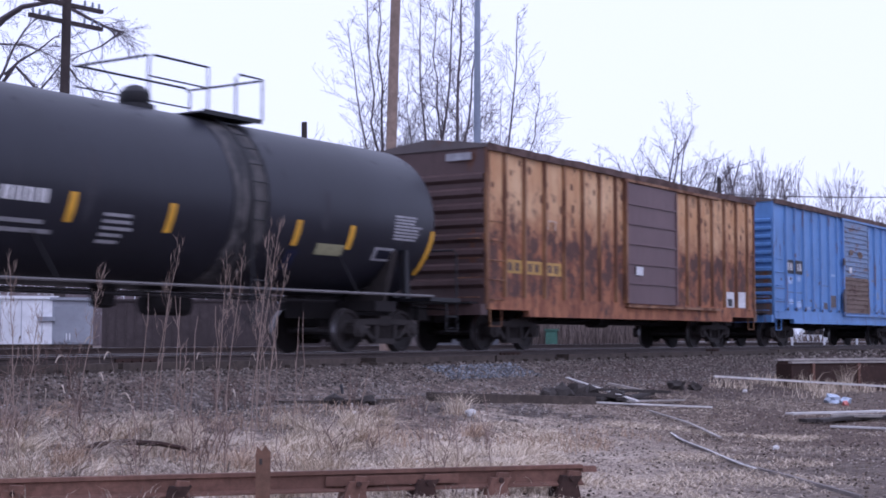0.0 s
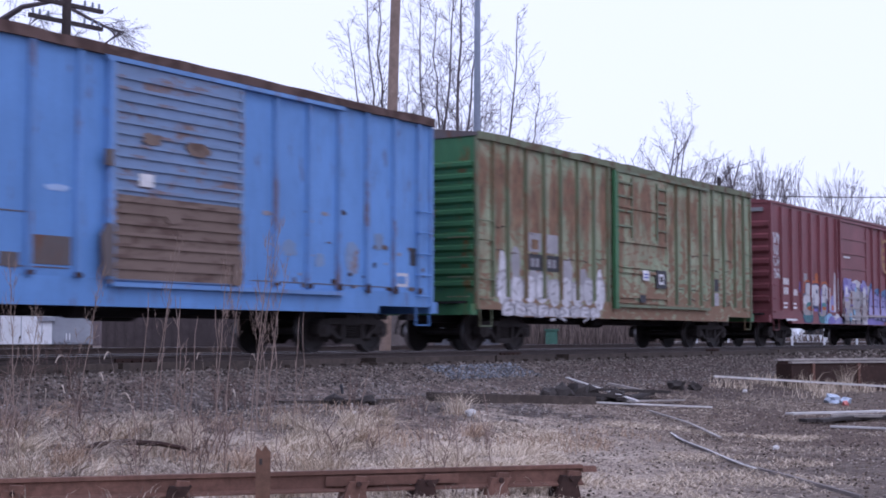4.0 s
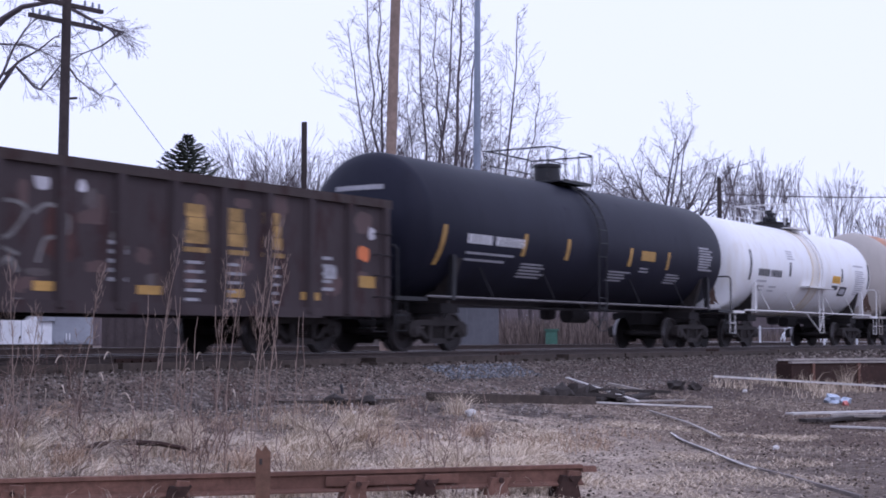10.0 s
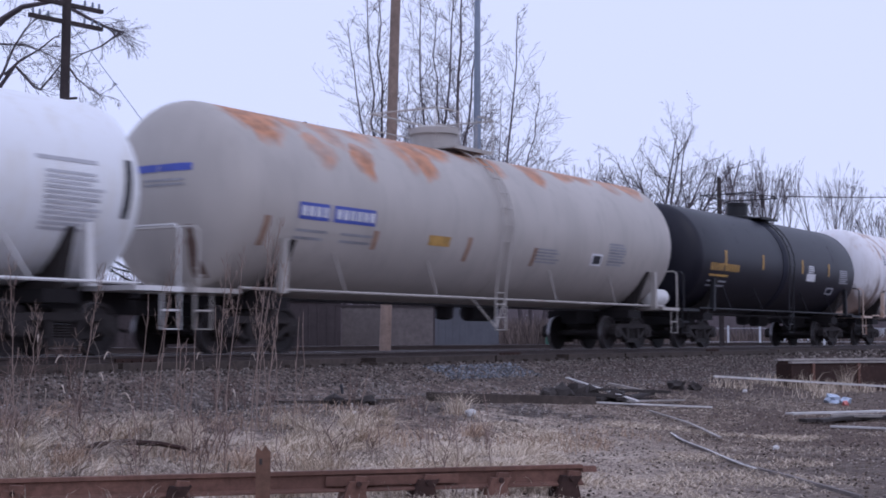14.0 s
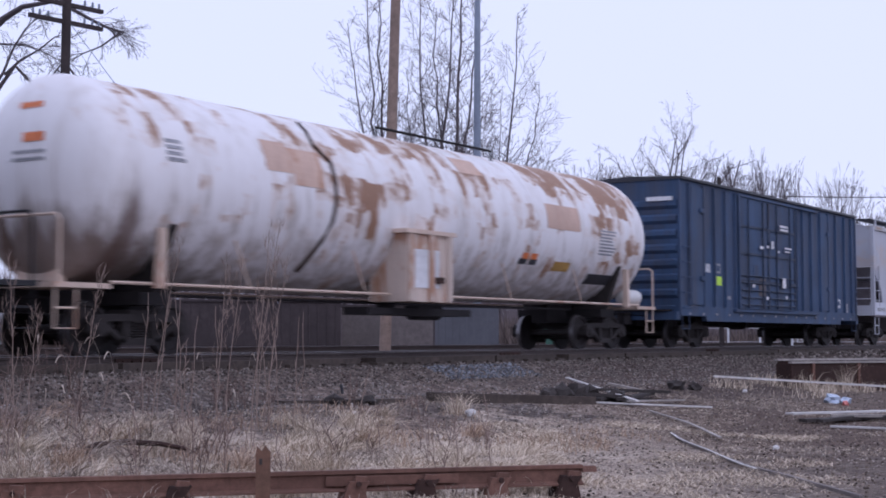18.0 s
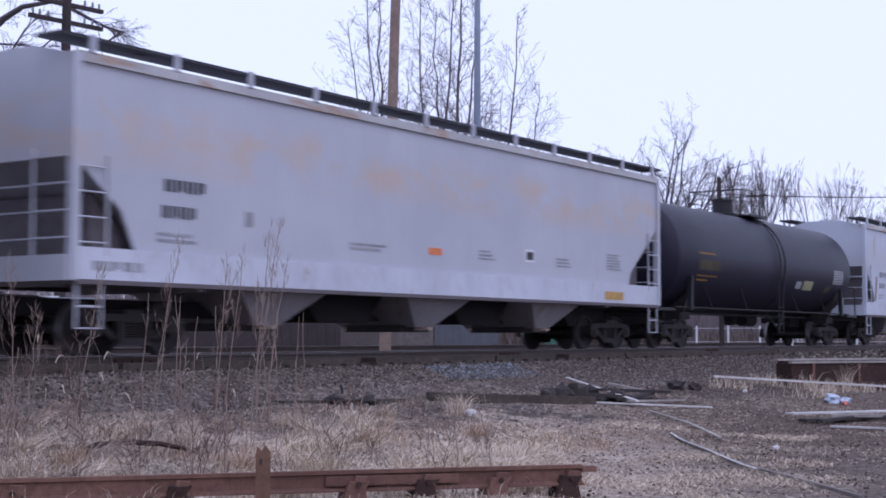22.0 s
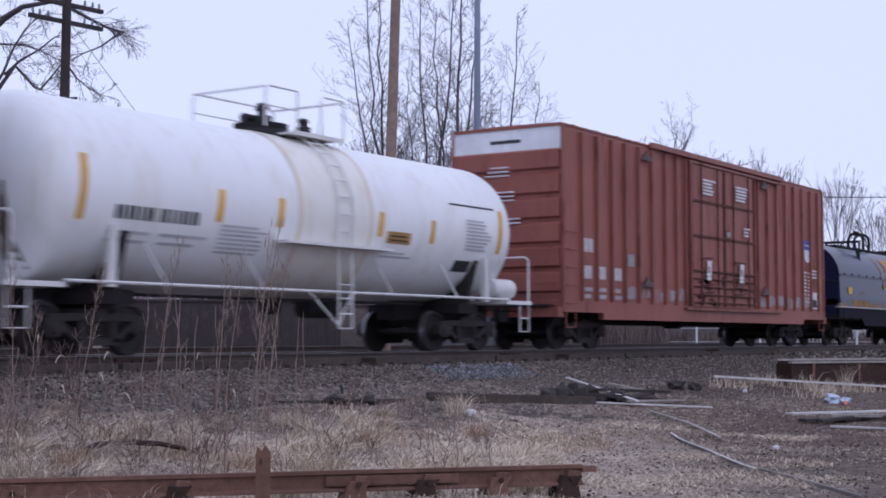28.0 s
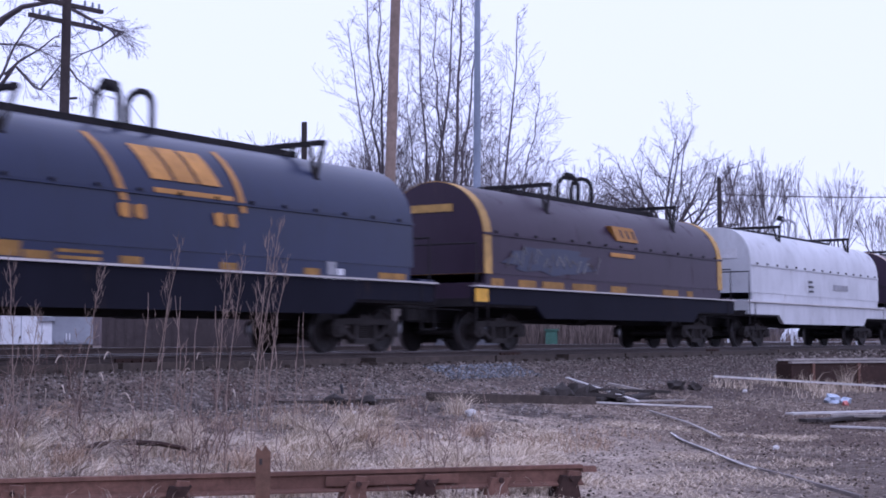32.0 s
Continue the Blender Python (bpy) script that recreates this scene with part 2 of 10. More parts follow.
def scaled_white():
    """White tank paint stained in square-edged columns of brown scale, dirtier along the belly and the front."""
    m, nt = start("white_scaled_rusty_tank")
    v = coords(nt)
    fine = grain(nt, v, 13, 5, 0.7)
    wob = nt.nodes.new("ShaderNodeTexNoise")
    wob.inputs["Scale"].default_value = 2.6
    wob.inputs["Detail"].default_value = 4.0
    nt.links.new(v, wob.inputs["Vector"])

    def vec_math(op, p, q):
        n = nt.nodes.new("ShaderNodeVectorMath")
        n.operation = op
        for s, value in zip(n.inputs, (p, q)):
            if isinstance(value, tuple):
                s.default_value = value
            else:
                nt.links.new(value, s)
        return n.outputs[0]

    bent = vec_math("ADD", v, vec_math("MULTIPLY", vec_math("SUBTRACT", wob.outputs["Color"], (0.5, 0.5, 0.5)), (0.32, 0.0, 0.5)))
    blocks = []
    for step in ((0.62, 40.0, 0.55), (0.27, 40.0, 0.30)):
        w = nt.nodes.new("ShaderNodeTexWhiteNoise")
        nt.links.new(vec_math("SNAP", vec_math("ADD", bent, (0.1, 20.0, 0.05)), step), w.inputs["Vector"])
        blocks.append(w.outputs["Value"])
    s = nt.nodes.new("ShaderNodeSeparateXYZ")
    nt.links.new(v, s.inputs[0])
    runs = grain(nt, coords(nt, (1.0, 0.2, 0.16)), 3.0, 4, 0.6)
    cloud = grain(nt, coords(nt, (0.5, 0.5, 0.8)), 1.1, 4, 0.6, 0.2)
    rough_edge = grain(nt, coords(nt, (1.0, 1.0, 0.6)), 7.0, 5, 0.75)
    lift = sums(nt, "MULTIPLY", sums(nt, "SUBTRACT", s.outputs["Z"], 2.9), 0.035)
    k = sums(nt, "ADD", sums(nt, "MULTIPLY", blocks[0], 0.22), sums(nt, "MULTIPLY", blocks[1], 0.16))
    k = sums(nt, "ADD", k, sums(nt, "MULTIPLY", cloud, 0.75))
    k = sums(nt, "ADD", k, sums(nt, "MULTIPLY", runs, 0.35))
    k = sums(nt, "ADD", k, sums(nt, "MULTIPLY", rough_edge, 0.28))
    k = sums(nt, "ADD", sums(nt, "ADD", k, lift), sums(nt, "MULTIPLY", sums(nt, "ADD", s.outputs["X"], 3.0), 0.007))
    k = sums(nt, "ADD", k, sums(nt, "MULTIPLY", sums(nt, "MINIMUM", sums(nt, "ADD", s.outputs["X"], 7.6), 0.0), 0.12))
    k = sums(nt, "SUBTRACT", k, sums(nt, "MULTIPLY", sums(nt, "MAXIMUM", sums(nt, "SUBTRACT", s.outputs["X"], 8.6), 0.0), 0.3))
    stain = ramp(nt, sums(nt, "SUBTRACT", k, 0.05), (0.83, 0.0), (1.0, 0.75))
    bare = ramp(nt, sums(nt, "SUBTRACT", k, 0.05), (0.915, 0.0), (1.02, 0.88))
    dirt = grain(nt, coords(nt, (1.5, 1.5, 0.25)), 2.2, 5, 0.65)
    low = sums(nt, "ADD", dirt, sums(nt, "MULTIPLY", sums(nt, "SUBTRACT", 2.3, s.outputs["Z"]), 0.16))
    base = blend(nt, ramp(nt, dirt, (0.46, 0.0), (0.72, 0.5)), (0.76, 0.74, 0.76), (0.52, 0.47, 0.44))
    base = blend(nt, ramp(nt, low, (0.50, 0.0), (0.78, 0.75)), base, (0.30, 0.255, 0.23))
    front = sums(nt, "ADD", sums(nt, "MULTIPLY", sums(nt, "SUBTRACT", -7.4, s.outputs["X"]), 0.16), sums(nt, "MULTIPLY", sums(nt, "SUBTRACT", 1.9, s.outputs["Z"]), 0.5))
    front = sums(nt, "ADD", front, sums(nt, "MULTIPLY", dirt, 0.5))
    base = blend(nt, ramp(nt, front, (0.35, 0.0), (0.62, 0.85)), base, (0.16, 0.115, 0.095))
    # one broad dirty run down the leading shoulder
    run = sums(nt, "SUBTRACT", 1.0, sums(nt, "MULTIPLY", sums(nt, "ABSOLUTE", sums(nt, "ADD", s.outputs["X"], 8.75), 0.0), 2.4))
    run = sums(nt, "MULTIPLY", sums(nt, "MAXIMUM", run, 0.0), sums(nt, "MAXIMUM", 0.0, sums(nt, "MINIMUM", 1.0, sums(nt, "SUBTRACT", 3.0, s.outputs["Z"]))))
    base = blend(nt, ramp(nt, sums(nt, "ADD", run, sums(nt, "MULTIPLY", dirt, 0.6)), (0.55, 0.0), (1.05, 0.85)), base, (0.15, 0.10, 0.085))
    c = blend(nt, stain, base, (0.54, 0.385, 0.29))
    c = blend(nt, bare, c, blend(nt, fine, (0.14, 0.066, 0.036), (0.36, 0.185, 0.10)))
    return finish(m, nt, c, 0.6, 0.0, fine, 0.12, 0.01, 0.35)


def hopper_paint(name, col, dust, level, share_):
    """Pale grey hopper paint with soft tan dust in a band and thin runs of dirt."""
    m, nt = start(name)
    v = coords(nt)
    fine = grain(nt, v, 13, 5, 0.7)
    z = height(nt)
    near_band = ramp(nt, sums(nt, "DIVIDE", z, 5.0), (level - 0.14, 0.0), (level - 0.03, 1.0), (level + 0.03, 1.0), (level + 0.12, 0.0))
    cloud = ramp(nt, grain(nt, coords(nt, (0.5, 0.5, 0.9)), 1.3, 4, 0.6, 0.3), (0.44, 0.0), (0.62, share_))
    runs = ramp(nt, grain(nt, coords(nt, (2.2, 2.2, 0.16)), 2.6, 4, 0.65), (0.55, 0.0), (0.8, 0.35))
    c = blend(nt, ramp(nt, grain(nt, v, 0.45, 3, 0.5), (0.35, 0.0), (0.65, 1.0)), dim(col, 0.88), col)
    c = blend(nt, sums(nt, "MULTIPLY", near_band, cloud), c, dust)
    c = blend(nt, runs, c, dim(dust, 0.75))
    c = blend(nt, 0.15, c, blend(nt, fine, dim(col, 0.65), dim(col, 1.2)))
    return finish(m, nt, c, 0.55, 0.0, fine, 0.08, 0.01, 0.35)


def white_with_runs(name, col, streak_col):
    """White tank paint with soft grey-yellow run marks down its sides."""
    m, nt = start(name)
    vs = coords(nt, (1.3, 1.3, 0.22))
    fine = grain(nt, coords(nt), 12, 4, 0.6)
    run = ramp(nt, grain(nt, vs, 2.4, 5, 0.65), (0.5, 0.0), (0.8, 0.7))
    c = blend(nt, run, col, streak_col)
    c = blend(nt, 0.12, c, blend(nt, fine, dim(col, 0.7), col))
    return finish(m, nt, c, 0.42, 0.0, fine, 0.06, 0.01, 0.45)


def grass_blade_mat(name, a, b):
    m, nt = start(name)
    g = nt.nodes.new("ShaderNodeNewGeometry")
    c = ramp(nt, g.outputs["Random Per Island"], (0.0, a), (1.0, b))
    return finish(m, nt, c, 0.85, 0.0, None, spec=0.2)


def ground_mat():
    m, nt = start("trackside_ground")
    tc = nt.nodes.new("ShaderNodeTexCoord")
    v = tc.outputs["Object"]
    s = nt.nodes.new("ShaderNodeSeparateXYZ")
    nt.links.new(v, s.inputs[0])
    stone_col, stone_d = cells(nt, v, 17.0)
    bw = nt.nodes.new("ShaderNodeRGBToBW")
    nt.links.new(stone_col, bw.inputs[0])
    gravel = ramp(nt, bw.outputs[0], (0.1, (0.031, 0.025, 0.024)), (0.5, (0.097, 0.079, 0.070)), (0.8, (0.225, 0.193, 0.176)), (1.0, (0.46, 0.42, 0.395)))
    soil_n = grain(nt, v, 6.0, 7, 0.75)
    soil = ramp(nt, soil_n, (0.32, (0.045, 0.032, 0.028)), (0.52, (0.185, 0.142, 0.122)), (0.70, (0.47, 0.385, 0.33)))
    straw_n = grain(nt, coords(nt, (1.0, 2.2, 1.0)), 9.0, 6, 0.75)
    straw = ramp(nt, straw_n, (0.30, (0.09, 0.068, 0.056)), (0.5, (0.43, 0.35, 0.285)), (0.68, (0.82, 0.70, 0.58)))
    patch = grain(nt, v, 0.42, 4, 0.6)
    patch2 = grain(nt, v, 0.23, 3, 0.55)
    # straw in the near lot, bare soil and gravel towards the rails
    near = sums(nt, "SUBTRACT", 12.5, s.outputs["Y"])
    near = sums(nt, "ADD", sums(nt, "MULTIPLY", near, 0.10), patch)
    c = blend(nt, ramp(nt, patch2, (0.44, 0.0), (0.56, 1.0)), soil, gravel)
    near = sums(nt, "ADD", near, sums(nt, "MULTIPLY", sums(nt, "SUBTRACT", grain(nt, v, 1.7, 5, 0.7), 0.5), 0.9))
    c = blend(nt, ramp(nt, near, (0.52, 0.0), (0.64, 1.0)), c, straw)
    bal = sums(nt, "ADD", s.outputs["Y"], sums(nt, "MULTIPLY", sums(nt, "SUBTRACT", patch, 0.5), 3.0))
    bal = sums(nt, "DIVIDE", bal, 20.0)
    c = blend(nt, ramp(nt, bal, (0.70, 0.0), (0.765, 1.0)), c, blend(nt, 0.65, gravel, soil))
    c = blend(nt, ramp(nt, grain(nt, v, 1.3, 5, 0.7), (0.46, 0.0), (0.64, 0.5)), c, blend(nt, 0.6, c, (0.10, 0.075, 0.06)))
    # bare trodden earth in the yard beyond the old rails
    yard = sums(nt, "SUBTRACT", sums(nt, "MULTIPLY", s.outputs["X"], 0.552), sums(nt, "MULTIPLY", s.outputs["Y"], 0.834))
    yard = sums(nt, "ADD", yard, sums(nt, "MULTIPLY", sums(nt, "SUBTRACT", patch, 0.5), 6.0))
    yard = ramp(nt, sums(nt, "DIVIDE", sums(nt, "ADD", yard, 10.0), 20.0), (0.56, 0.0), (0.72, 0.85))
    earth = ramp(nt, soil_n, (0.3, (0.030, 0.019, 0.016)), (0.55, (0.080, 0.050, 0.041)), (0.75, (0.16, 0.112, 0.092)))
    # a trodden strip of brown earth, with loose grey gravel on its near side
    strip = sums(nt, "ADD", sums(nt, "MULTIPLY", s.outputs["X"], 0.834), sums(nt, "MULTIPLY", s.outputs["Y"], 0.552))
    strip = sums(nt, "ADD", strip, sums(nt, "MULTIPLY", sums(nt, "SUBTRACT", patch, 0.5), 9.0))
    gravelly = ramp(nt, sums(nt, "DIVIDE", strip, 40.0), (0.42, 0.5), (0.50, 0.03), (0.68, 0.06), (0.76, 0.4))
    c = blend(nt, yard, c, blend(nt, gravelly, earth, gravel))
    dark = grain(nt, v, 2.6, 5, 0.7)
    c = blend(nt, ramp(nt, dark, (0.54, 0.0), (0.68, 0.55)), c, (0.055, 0.041, 0.039))
    h = sums(nt, "ADD", sums(nt, "MULTIPLY", stone_d, 0.6), soil_n)
    return finish(m, nt, c, 0.95, 0.0, h, 0.9, 0.05, 0.15)


